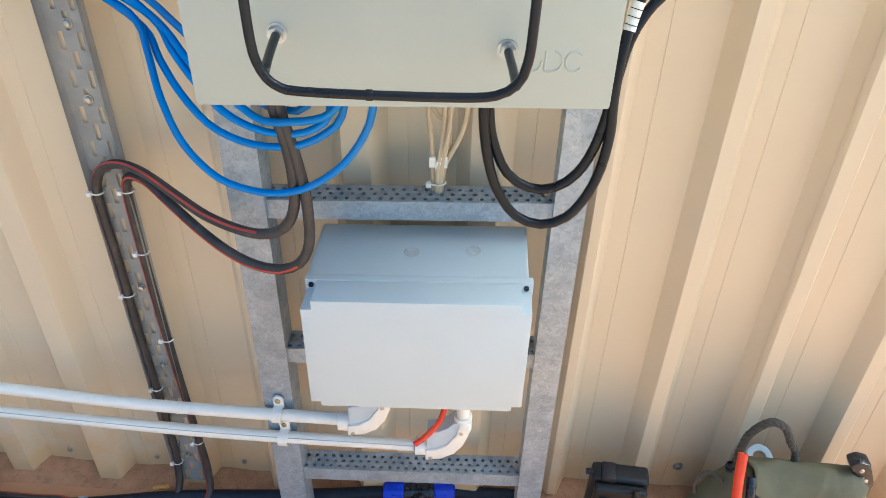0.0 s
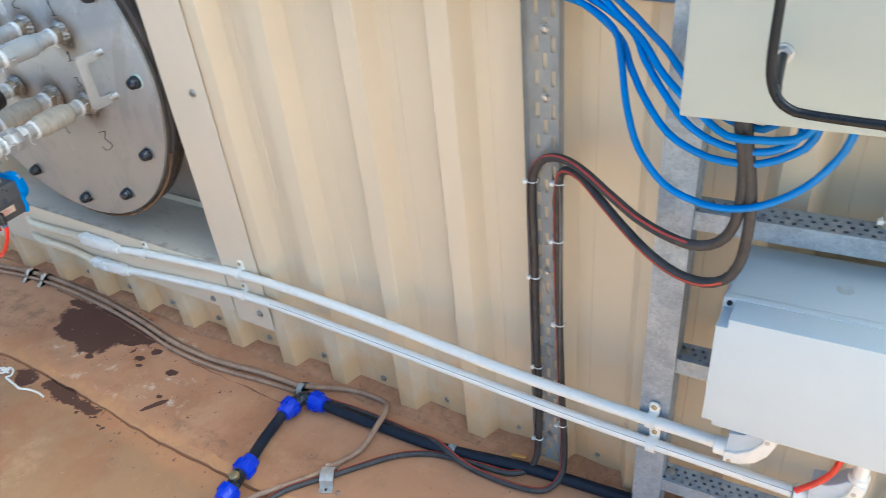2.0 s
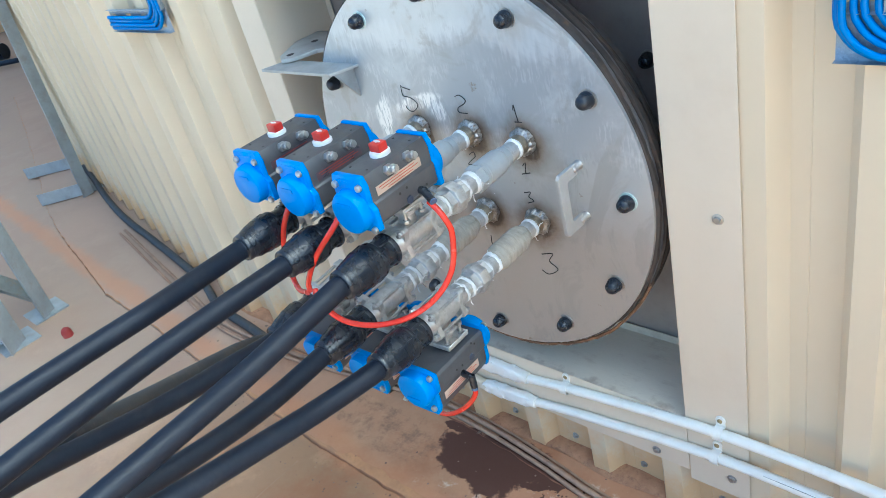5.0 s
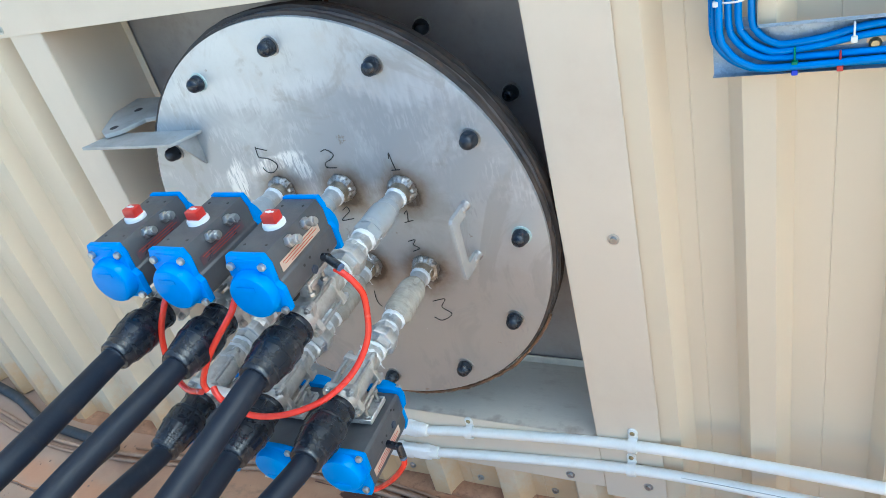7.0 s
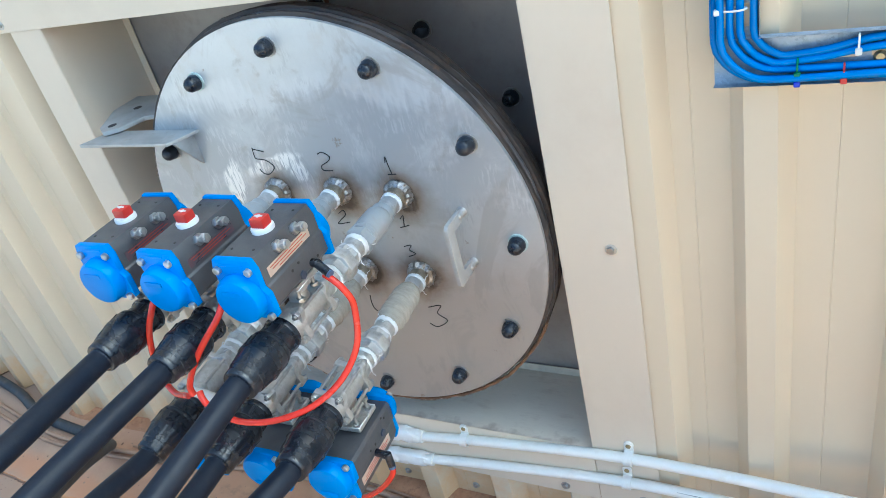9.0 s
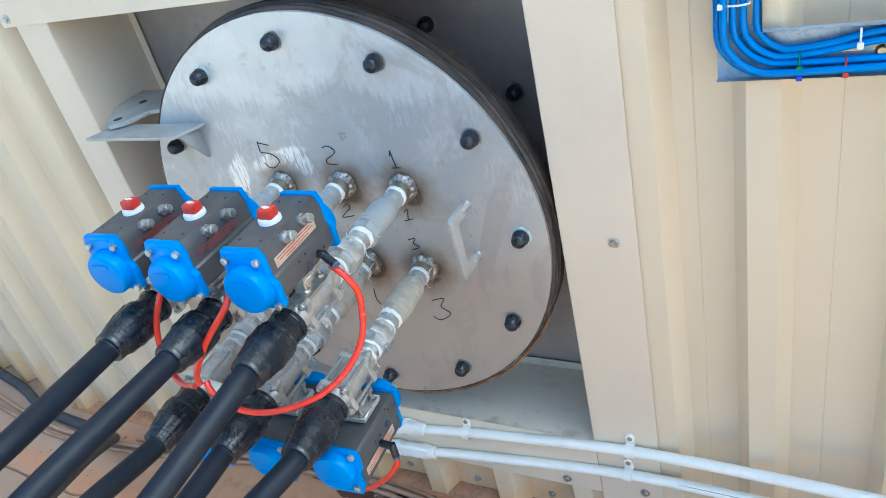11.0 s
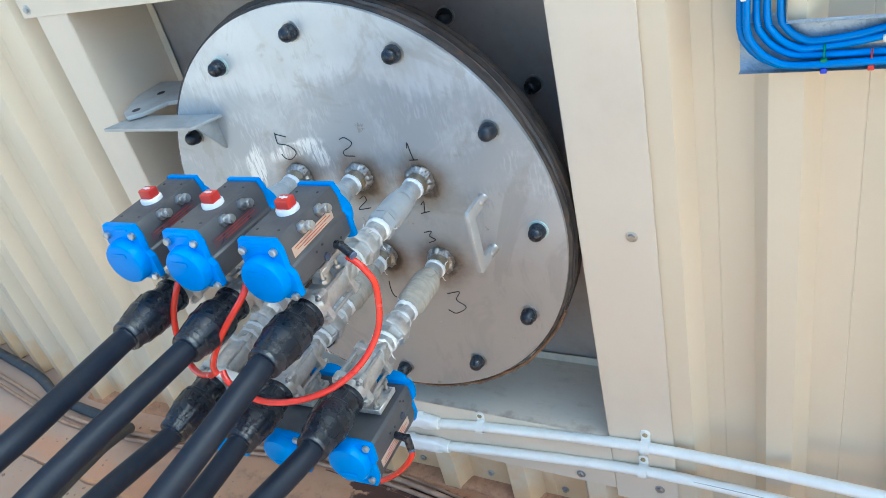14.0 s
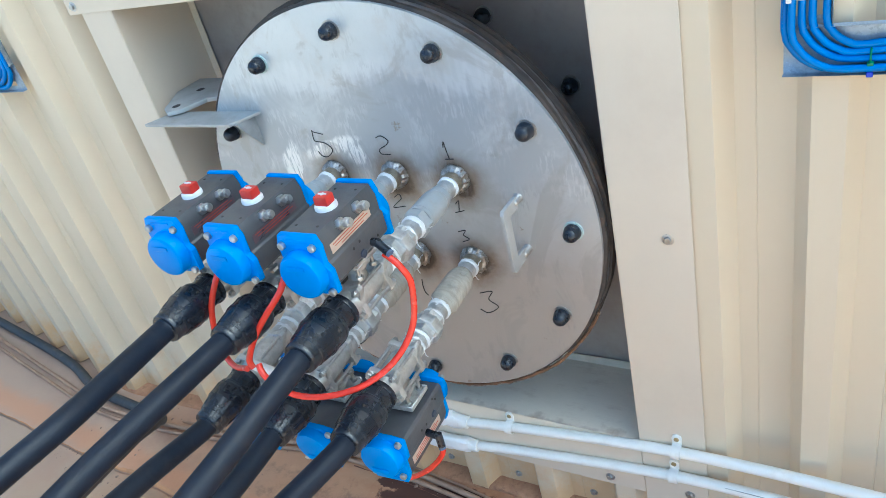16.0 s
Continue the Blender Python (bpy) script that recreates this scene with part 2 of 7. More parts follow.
def solid(name, bm, material, label, category="", group="", kind="", angle=38):
    """A thing of one mesh; its origin lies at the middle of its foot."""
    lo = Vector([min(v.co[i] for v in bm.verts) for i in range(3)])
    hi = Vector([max(v.co[i] for v in bm.verts) for i in range(3)])
    base = Vector(((lo.x + hi.x) / 2, (lo.y + hi.y) / 2, lo.z))
    if kind == "structure":
        base = Vector((0, 0, 0))
    bmesh.ops.transform(bm, matrix=Matrix.Translation(-base), verts=bm.verts)
    ob = link_mesh(name, bm, material, angle)
    ob.location = base
    ORIGIN[ob.name] = base
    return tagged(ob, label, category, group, kind)


def bevel(bm, geom_verts, w, seg=2):
    vs = set(geom_verts)
    es = [e for e in bm.edges if e.verts[0] in vs and e.verts[1] in vs and len(e.link_faces) == 2 and e.calc_face_angle(0) > 0.5]
    if es and w > 0:
        bmesh.ops.bevel(bm, geom=es, offset=w, segments=seg, profile=0.6, affect="EDGES", clamp_overlap=True)


def box(bm, x0, x1, y0, y1, z0, z1, w=0.0, seg=2, m=None):
    r = bmesh.ops.create_cube(bm, size=1.0)
    vs = r["verts"]
    for v in vs:
        v.co = Vector(((x0 + x1) / 2 + v.co.x * (x1 - x0), (y0 + y1) / 2 + v.co.y * (y1 - y0), (z0 + z1) / 2 + v.co.z * (z1 - z0)))
    if m is not None:
        bmesh.ops.transform(bm, matrix=m, verts=vs)
    bevel(bm, vs, w, seg)
    return bm


def axes(d):
    d = Vector(d).normalized()
    a = Vector((0, 0, 1)) if abs(d.z) < 0.9 else Vector((1, 0, 0))
    u = d.cross(a).normalized()
    return d, u, d.cross(u).normalized()


def lathe(bm, p, d, prof, seg=24, phase=0.0, caps=True):
    """A body turned about the line from p along d: prof is a list of (way, radius)."""
    d, u, w = axes(d)
    p = Vector(p)
    rings = []
    for s, r in prof:
        rings.append([bm.verts.new(p + d * s + (u * math.cos(2 * math.pi * k / seg + phase) + w * math.sin(2 * math.pi * k / seg + phase)) * r) for k in range(seg)])
    for a, b in zip(rings, rings[1:]):
        for k in range(seg):
            bm.faces.new((a[k], a[(k + 1) % seg], b[(k + 1) % seg], b[k]))
    if caps:
        bm.faces.new(list(reversed(rings[0])))
        bm.faces.new(rings[-1])
    return bm


def rod(bm, a, b, r, seg=14, w=0.0):
    a, b = Vector(a), Vector(b)
    n = (b - a).length
    prof = [(0, r), (n, r)] if w <= 0 else [(0, r - w), (w, r), (n - w, r), (n, r - w)]
    return lathe(bm, a, b - a, prof, seg)


def hexnut(bm, p, d, r, h, phase=0.0):
    return lathe(bm, p, d, [(0, r * 0.93), (h * 0.12, r), (h * 0.88, r), (h, r * 0.93)], 6, phase)


def spline(pts, step=0.012):
    """A smooth line through a few points."""
    P = [Vector(p) for p in pts]
    P = [P[0] * 2 - P[1]] + P + [P[-1] * 2 - P[-2]]
    out = []
    for i in range(1, len(P) - 2):
        a, b, c, d = P[i - 1:i + 3]
        n = max(2, int((c - b).length / step))
        for k in range(n):
            t = k / n
            out.append(0.5 * ((2 * b) + (c - a) * t + (2 * a - 5 * b + 4 * c - d) * t * t + (3 * b - a - 3 * c + d) * t ** 3))
    out.append(P[-2])
    return out


def tube(bm, pts, r, seg=10, step=0.012, smooth=True, arc=(0.0, 1.0)):
    """A round cable or pipe along a smooth line. arc: which share of its circumference."""
    L = spline(pts, step) if smooth else [Vector(p) for p in pts]
    t0 = (L[1] - L[0]).normalized()
    _, u, w = axes(t0)
    rings = []
    whole = arc == (0.0, 1.0)
    for i, p in enumerate(L):
        t = (L[min(i + 1, len(L) - 1)] - L[max(i - 1, 0)]).normalized()
        u = (u - t * u.dot(t)).normalized()
        w = t.cross(u)
        n = seg if whole else seg + 1
        rings.append([bm.verts.new(p + (u * math.cos(x) + w * math.sin(x)) * r) for x in (2 * math.pi * (arc[0] + (arc[1] - arc[0]) * k / seg) for k in range(n))])
    for a, b in zip(rings, rings[1:]):
        for k in range(seg):
            if whole:
                bm.faces.new((a[k], a[(k + 1) % seg], b[(k + 1) % seg], b[k]))
            else:
                bm.faces.new((a[k], a[k + 1], b[k + 1], b[k]))
    if whole:
        bm.faces.new(list(reversed(rings[0])))
        bm.faces.new(rings[-1])
    return bm


def prism(bm, outline, axis, a, b, w=0.0, m=None):
    """An outline of (p, q) drawn through from a to b along an axis: x takes (y, z), y takes (x, z), z takes (x, y)."""
    def at(p, q, s):
        return {"x": (s, p, q), "y": (p, s, q), "z": (p, q, s)}[axis]
    A = [bm.verts.new(at(p, q, a)) for p, q in outline]
    B = [bm.verts.new(at(p, q, b)) for p, q in outline]
    n = len(outline)
    bm.faces.new(A)
    bm.faces.new(list(reversed(B)))
    for k in range(n):
        bm.faces.new((A[k], B[k], B[(k + 1) % n], A[(k + 1) % n]))
    if m is not None:
        bmesh.ops.transform(bm, matrix=m, verts=A + B)
    if w:
        bmesh.ops.recalc_face_normals(bm, faces=bm.faces)
        bevel(bm, A + B, w, 2)
    return bm


def B():
    return bmesh.new()


def slope(bm, k=0.045, x0=0.14):
    """The small lean of the ladder frame and all that hangs on it."""
    for v in bm.verts:
        v.co.z += k * (v.co.x - x0)
    return bm


# ---- ground ----
SMEARS = [(-1.24, -0.365, 0.12, 0.035, 1.6, 12.0, -0.05), (-0.915, -0.315, 0.05, 0.04, 1.8, 16.0, 0.4), (-2.25, -0.20, 0.22, 0.09, 2.2, 5.0, -0.1)]


def floor_material(name, c1, c2, pale=False):
    m = mat(name, c1, c2, 1.1, 0.75, 0, 45, 0.35, (0.25, 0.13, 0.075, 1), 0.55)
    n, l = m.node_tree.nodes, m.node_tree.links
    p = n["Principled BSDF"]
    base = p.inputs["Base Color"].links[0].from_socket
    tc = n.new("ShaderNodeTexCoord")

    def math_node(op, a, b=None):
        x = n.new("ShaderNodeMath")
        x.operation = op
        for i, v in enumerate((a, b)):
            if v is None:
                continue
            if isinstance(v, (int, float)):
                x.inputs[i].default_value = v
            else:
                l.new(v, x.inputs[i])
        return x.outputs[0]

    def fac(scale, detail=5.0, rough=0.65):
        t = n.new("ShaderNodeTexNoise")
        t.inputs["Scale"].default_value, t.inputs["Detail"].default_value, t.inputs["Roughness"].default_value = scale, detail, rough
        l.new(tc.outputs["Object"], t.inputs[0])
        return t.outputs["Fac"]

    def smooth(x, a, b, hi=1.0):
        r = n.new("ShaderNodeMapRange")
        r.interpolation_type = "SMOOTHSTEP"
        r.inputs[1].default_value, r.inputs[2].default_value, r.inputs[4].default_value = a, b, hi
        l.new(x, r.inputs[0])
        return r.outputs[0]

    def blend(f, a, b):
        x = n.new("ShaderNodeMix")
        x.data_type = "RGBA"
        l.new(f, x.inputs[0])
        l.new(a, x.inputs[6])
        x.inputs[7].default_value = b
        return x.outputs[2]

    def blob(cx, cy, rx, ry, ragged, scale, turn=0.0):
        mp = n.new("ShaderNodeMapping")
        mp.vector_type = "TEXTURE"
        mp.inputs["Location"].default_value = (cx, cy, 0)
        mp.inputs["Rotation"].default_value = (0, 0, turn)
        mp.inputs["Scale"].default_value = (rx, ry, 1)
        l.new(tc.outputs["Object"], mp.inputs[0])
        v = n.new("ShaderNodeVectorMath")
        v.operation = "LENGTH"
        l.new(mp.outputs[0], v.inputs[0])
        d = math_node("ADD", v.outputs["Value"], math_node("MULTIPLY", math_node("SUBTRACT", fac(scale), 0.5), ragged))
        return math_node("SUBTRACT", 1.0, smooth(d, 0.9, 1.06))
    # pale worn cement, red dust, dark specks, then the wet patch and its splashes
    col = blend(smooth(fac(0.55, 3.0), 0.48, 0.72, 0.55), base, (0.515, 0.314, 0.165, 1))
    col = blend(smooth(fac(2.1, 6.0, 0.7), 0.46, 0.64, 0.75), col, (0.341, 0.143, 0.060, 1))
    col = blend(smooth(fac(3.7, 7.0, 0.72), 0.53, 0.66, 0.40), col, (0.583, 0.352, 0.185, 1))
    col = blend(smooth(fac(1.7, 5.0, 0.6), 0.52, 0.70, 0.40), col, (0.267, 0.130, 0.064, 1))
    col = blend(smooth(fac(70.0, 2.0), 0.68, 0.76, 0.30), col, (0.570, 0.418, 0.300, 1))
    col = blend(smooth(fac(24.0, 3.0), 0.70, 0.78, 0.45), col, (0.161, 0.083, 0.050, 1))
    col = blend(math_node("MULTIPLY", smooth(fac(15.0, 6.0, 0.75), 0.55, 0.64, 0.9), blob(-1.68, -0.25, 0.34, 0.15, 1.6, 5.0)), col, (0.595, 0.451, 0.330, 1))
    for q in SMEARS:
        col = blend(math_node("MULTIPLY", math_node("MULTIPLY", blob(*q), smooth(fac(17.0, 7.0, 0.75), 0.44, 0.66)), 0.60), col, (0.15, 0.085, 0.055, 1))
    wet = blob(-1.895, -0.165, 0.165, 0.105, 1.5, 9.0, 0.1)
    for q in ((-1.72, -0.115, 0.075, 0.03, 2.2, 14.0, 0.05), (-1.93, -0.412, 0.055, 0.032, 1.6, 20.0, -0.08), (-1.73, -0.411, 0.15, 0.024, 2.4, 18.0, -0.083), (-1.64, -0.21, 0.018, 0.010, 2.0, 30.0, 0.1), (-1.754, -0.180, 0.020, 0.011, 2.0, 30.0, 0.1), (-1.716, -0.169, 0.030, 0.014, 2.0, 30.0, 0.5), (-1.613, -0.168, 0.018, 0.012, 2.0, 30.0, 0.1), (-1.448, -0.332, 0.045, 0.008, 2.0, 30.0, 0.96), (-1.69, -0.145, 0.045, 0.022, 2.4, 26.0, 0.3), (-1.655, -0.125, 0.030, 0.012, 2.4, 30.0, 0.2), (-1.80, -0.272, 0.016, 0.010, 2.0, 30.0, 0.0), (-1.62, -0.235, 0.012, 0.008, 2.0, 30.0, 0.4), (-1.50, -0.215, 0.020, 0.012, 2.0, 30.0, 0.2), (-1.46, -0.30, 0.010, 0.007, 2.0, 30.0, 0.2), (-2.04, -0.105, 0.06, 0.018, 2.0, 20.0, 0.1)):
        wet = math_node("MAXIMUM", wet, blob(*q))
    for size, lo, q in ((34.0, 0.63, (-1.70, -0.165, 0.13, 0.07, 1.2, 9.0, 0.1)), (60.0, 0.69, (-1.62, -0.27, 0.36, 0.17, 1.0, 6.0, 0.0)), (45.0, 0.64, (-1.72, -0.415, 0.26, 0.05, 1.2, 9.0, -0.08))):
        wet = math_node("MAXIMUM", wet, math_node("MULTIPLY", smooth(fac(size, 2.0, 0.5), lo, lo + 0.035), blob(*q)))
    col = blend(math_node("MULTIPLY", wet, 0.90), col, (0.074, 0.027, 0.014, 1))
    if pale:
        sp_ = n.new("ShaderNodeSeparateXYZ")
        l.new(tc.outputs["Object"], sp_.inputs[0])
        col = blend(smooth(math_node("ADD", math_node("MULTIPLY", sp_.outputs["X"], -1.0), math_node("MULTIPLY", fac(1.4), 1.4)), 2.9, 4.4, 0.72), col, (0.40, 0.312, 0.240, 1))
        # unseen yard away from the wall, greyed so it bounces less red light
        col = blend(smooth(math_node("ADD", math_node("MULTIPLY", sp_.outputs["Y"], -1.0), math_node("MULTIPLY", fac(1.1), 1.0)), 1.7, 3.2, 0.85), col, (0.325, 0.288, 0.246, 1))
    # rusty soil worked into the broken edge along the joint
    sx = n.new("ShaderNodeSeparateXYZ")
    l.new(tc.outputs["Object"], sx.inputs[0])
    edge = math_node("ABSOLUTE", math_node("ADD", math_node("ADD", sx.outputs["Y"], 0.375), math_node("MULTIPLY", math_node("ADD", sx.outputs["X"], 1.88), 0.075)))
    near = math_node("SUBTRACT", 1.0, smooth(math_node("ADD", edge, math_node("MULTIPLY", math_node("SUBTRACT", fac(8.0), 0.5), 0.10)), 0.01, 0.075))
    col2 = blend(math_node("MULTIPLY", near, 0.45), col, (0.570, 0.248, 0.105, 1))
    col2 = blend(math_node("MULTIPLY", wet, 0.88), col2, (0.074, 0.027, 0.014, 1))
    l.new(col2, p.inputs["Base Color"])
    old = p.inputs["Roughness"].links[0].from_socket
    l.new(math_node("SUBTRACT", old, math_node("MULTIPLY", wet, 0.05)), p.inputs["Roughness"])
    return m


FLOOR = floor_material("dusty_concrete", (0.47, 0.228, 0.112, 1), (0.43, 0.250, 0.136, 1), True)
YARD = floor_material("worn_yard_concrete", (0.38, 0.205, 0.095, 1), (0.37, 0.222, 0.112, 1), True)
JOINT = [(-9.0, 1.13), (-7.5, 0.67), (-6.25, 0.272), (-5.44, 0.010), (-4.86, -0.125), (-4.1, -0.270), (-2.9, -0.345), (-2.45, -0.372), (-1.88, -0.378), (-1.4, -0.418), (-1.06, -0.42), (3.0, -0.43)]


def joint_y(x):
    for (a, ya), (b, yb) in zip(JOINT, JOINT[1:]):
        if a <= x <= b:
            return ya + (yb - ya) * (x - a) / (b - a) + 0.007 * noise.noise((x * 3.2, 1.3, 0)) + 0.005 * noise.noise((x * 15.0, 4.3, 0)) + 0.003 * noise.noise((x * 46.0, 2.3, 0))
    return -0.43


bm = B()
xs = [-9 + 0.02 * k for k in range(601)]
rows = []
for x in xs:
    y = joint_y(x)
    chip = (0.027 if x > -2.3 else 0.012 if x > -3.2 else 0.004) + (0.009 * noise.noise((x * 6, 7.7, 0)) + 0.007 * noise.noise((x * 37, 2.7, 0))) * (1.0 if x > -3.2 else 0.2)
    rows.append([bm.verts.new(c) for c in ((x, 2.5, 0), (x, y + chip, 0), (x, y + chip * 0.45, -0.0022 + 0.0018 * noise.noise((x * 31, 6.1, 0))), (x, y + 0.002, -0.0060), (x, y, -0.050))])
for a, b in zip(rows, rows[1:]):
    for k in range(4):
        bm.faces.new((a[k], a[k + 1], b[k + 1], b[k])).material_index = 1 if k in (1, 2) else 0
LIP = mat("broken_concrete_edge", (0.56, 0.280, 0.118, 1), (0.43, 0.220, 0.105, 1), 9.0, 0.9, 0, 75, 1.0, (0.34, 0.18, 0.095, 1), 0.5, speck=0.6)
solid("pavement", bm, [FLOOR, LIP], "red-dusty concrete strip along the clad wall with a wet patch", "pavement", kind="structure", angle=14)
bm = B()
GAP = [(0.0018 + 0.004 * noise.noise((x * 6, 9.1, 0)) + 0.003 * noise.noise((x * 23, 5.1, 0))) * (1.0 if x > -2.5 else 0.3) for x in xs]
lo = [bm.verts.new((x, joint_y(x) - g, -0.0145)) for x, g in zip(xs, GAP)]
deep = [bm.verts.new((x, joint_y(x) - g, -0.040)) for x, g in zip(xs, GAP)]
back = [bm.verts.new((x, joint_y(x) + 0.004, -0.040 + 0.004 * noise.noise((x * 14, 3, 0)))) for x in xs]
far = [bm.verts.new((x, -60.0, -0.0145)) for x in xs]
for k in range(len(xs) - 1):
    bm.faces.new((lo[k], far[k], far[k + 1], lo[k + 1]))
    bm.faces.new((deep[k], lo[k], lo[k + 1], deep[k + 1]))
    bm.faces.new((back[k], deep[k], deep[k + 1], back[k + 1]))
for x0, x1 in ((-80, -9), (3.0, 80)):
    bm.faces.new([bm.verts.new(c) for c in ((x0, 60, -0.0145), (x0, -60, -0.0145), (x1, -60, -0.0145), (x1, 60, -0.0145))])
bm.faces.new([bm.verts.new(c) for c in ((-9, 60, -0.0145), (-9, 2.4, -0.0145), (3.0, 2.4, -0.0145), (3.0, 60, -0.0145))])
solid("ground", bm, YARD, "wide concrete yard under red dust", "ground", kind="structure")

# ---- clad wall ----
PITCH, PAN0, DEPTH = 0.2058, -0.258, 0.042
# wall top and right end lie out of view, set to place the shadow edge
WALL_X0, WALL_X1, WALL_TOP = -3.30, 1.45, 4.6
OPEN = (-2.415, -1.338, 0.328, 1.350)


def clad_line(x0, x1):
    """Pan, web, crest, web along x, with a fine groove in each pan."""
    pts = []
    k0 = int(math.floor((x0 - PAN0) / PITCH)) - 1
    k1 = int(math.ceil((x1 - PAN0) / PITCH)) + 1
    pans = [c for c in (PAN0 + k * PITCH for k in range(k0, k1 + 1)) if c < 0.45] + [0.5365 + 0.186 * k for k in range(8)]
    was = 0.0
    for c, nxt in zip(pans, pans[1:]):
        pitch = nxt - c
        e = -0.024 if abs(c + 1.081) < 0.01 else 0.0            # the rib at the sheet lap stands closer to the opening
        for dx, y in ((-0.056 + was, 0), (-0.0262, 0), (-0.0248, 0.0011), (-0.0234, 0), (0.056 + e, 0), (0.060 + e, -0.004), (0.076 + e, -0.038), (0.080 + e, -DEPTH), (pitch - 0.080 + e, -DEPTH), (pitch - 0.076 + e, -0.038), (pitch - 0.060 + e, -0.004)):
            pts.append((c + dx, y))
        was = e
    pts.sort()

    def y_at(x):
        for (a, ya), (b, yb) in zip(pts, pts[1:]):
            if a <= x <= b:
                return ya + (yb - ya) * (x - a) / max(b - a, 1e-9)
        return 0.0
    return [(x0, y_at(x0))] + [p for p in pts if x0 < p[0] < x1] + [(x1, y_at(x1))]


def sheet(bm, x0, x1, z0, z1, proud=0.0):
    L = clad_line(x0, x1)
    zs = [z0 + (z1 - z0) * k / max(1, int((z1 - z0) / 0.12)) for k in range(max(1, int((z1 - z0) / 0.12)) + 1)]
    f, b = [], []
    for z in zs:
        f.append([bm.verts.new((x, y - proud + 0.0012 * noise.noise((x * 3, z * 2.5, 5)), z)) for x, y in L])
    b = [[bm.verts.new((x, y - proud + 0.0012, z)) for x, y in L] for z in (z0, z1)]
    for r0, r1 in zip(f, f[1:]):
        for k in range(len(L) - 1):
            bm.faces.new((r0[k], r0[k + 1], r1[k + 1], r1[k]))
    for k in range(len(L) - 1):
        bm.faces.new((f[0][k], b[0][k], b[0][k + 1], f[0][k + 1]))
        bm.faces.new((b[0][k], b[1][k], b[1][k + 1], b[0][k + 1]))


wall = thing("wall_front", (0, 0, 0), "cream ribbed steel clad wall with a square opening", "wall", kind="structure")
bm = B()                                     # the frame wall behind the sheets
X0, X1, Z0, Z1 = OPEN
for a in ((WALL_X0, X0 - 0.004, 0.0, WALL_TOP), (X1 + 0.004, WALL_X1, 0.0, WALL_TOP), (X0 - 0.004, X1 + 0.004, 0.0, Z0 - 0.006), (X0 - 0.004, X1 + 0.004, Z1 + 0.004, WALL_TOP)):
    box(bm, a[0], a[1], 0.012, 0.10, a[2], a[3])
part("wall_core", bm, RUBBER, wall, "dark backing behind the cladding")
SEAMS = [WALL_X0, X0, X1, -0.67, 0.155, 0.40, 0.795, WALL_X1]
for a, b in zip(SEAMS, SEAMS[1:]):
    for z0, z1 in (((0.004, Z0), (Z1, WALL_TOP)) if a == X0 else ((0.050 if a > 0.3 else 0.006, WALL_TOP),)):
        bm = B()
        sheet(bm, a, b + (0.0 if b in (X0, X1, WALL_X1) else 0.012), z0, z1, 0.0045 if a == 0.795 else 0.0022 if a == -0.67 else 0.0)
        part("cladding_sheet", bm, CREAM, wall, "", 32)
# past x = -3.3 the wall turns back by eleven degrees, past -5.95 by six more
wing = thing("wall_wing", (WALL_X0, 0, 0), "cream ribbed steel clad wall that turns back in two bends", "wall", kind="structure")
TURN = Matrix.Translation((WALL_X0, 0, 0)) @ Matrix.Rotation(radians(-10.8), 4, "Z") @ Matrix.Translation((-WALL_X0, 0, 0))
BEND = TURN @ Matrix.Translation((-5.95, 0, 0)) @ Matrix.Rotation(radians(-5.9), 4, "Z") @ Matrix.Translation((5.95, 0, 0))
for a, b, up, m_ in ((-14.0, -5.95, 0.0, BEND), (-5.95, -5.27, 0.0022, TURN), (-5.27, -4.45, 0.0, TURN), (-4.45, WALL_X0, 0.0022, TURN)):
    bm = B()
    sheet(bm, a, b, 0.004, WALL_TOP, up)
    bmesh.ops.transform(bm, matrix=m_, verts=bm.verts)
    part("cladding_sheet", bm, CREAM, wing, "", 32)
for a, b, m_ in ((-14.0, -5.95, BEND), (-5.95, WALL_X0, TURN)):
    bm = B()
    box(bm, a, b, 0.012, 0.10, 0, WALL_TOP)
    bmesh.ops.transform(bm, matrix=m_, verts=bm.verts)
    part("wall_core", bm, RUBBER, wing, "dark backing behind the cladding")
# roof, end walls and back wall are unseen, added to block the sun
bm = B()
box(bm, -14.0, WALL_X1 + 0.05, -0.06, 9.0, WALL_TOP, WALL_TOP + 0.1)
solid("roof", bm, FLASH, "unseen cream steel roof added to shade the yard", "roof", kind="structure")
bm = B()
box(bm, -13.8, -13.7, 2.2, 9.0, 0, WALL_TOP)
solid("wall_left", bm, CREAM, "unseen cream steel end wall added to block the sun", "wall", kind="structure")
bm = B()
box(bm, WALL_X1 - 0.1, WALL_X1, 0.1, 9.0, 0, WALL_TOP)
solid("wall_right", bm, CREAM, "unseen cream steel end wall added to block the sun", "wall", kind="structure")
bm = B()
box(bm, -13.8, WALL_X1, 9.0, 9.1, 0, WALL_TOP)
solid("wall_back", bm, CREAM, "unseen cream steel back wall added to block the sun", "wall", kind="structure")

# opening: flat flashings round it, reveal sheets inside
trim = thing("opening_trim", ((X0 + X1) / 2, -0.04, Z0), "cream folded steel flashing round the wall opening", "trim", kind="structure")
REV = 0.165
F = -DEPTH - 0.004
bm = B()
box(bm, X1, -1.201, F - 0.0015, F, 0.135, Z1 + 0.16, 0.0006, 1)
part("jamb_flashing", bm, FLASH, trim)
bm = B()
box(bm, X0 - 0.10, X0, F - 0.0015, F, 0.135, Z1, 0.0006, 1)
part("jamb_flashing", bm, FLASH, trim)
bm = B()
box(bm, X0 - 0.14, X1 - 0.001, F - 0.004, F - 0.0025, Z1 - 0.004, Z1 + 0.17, 0.0006, 1)
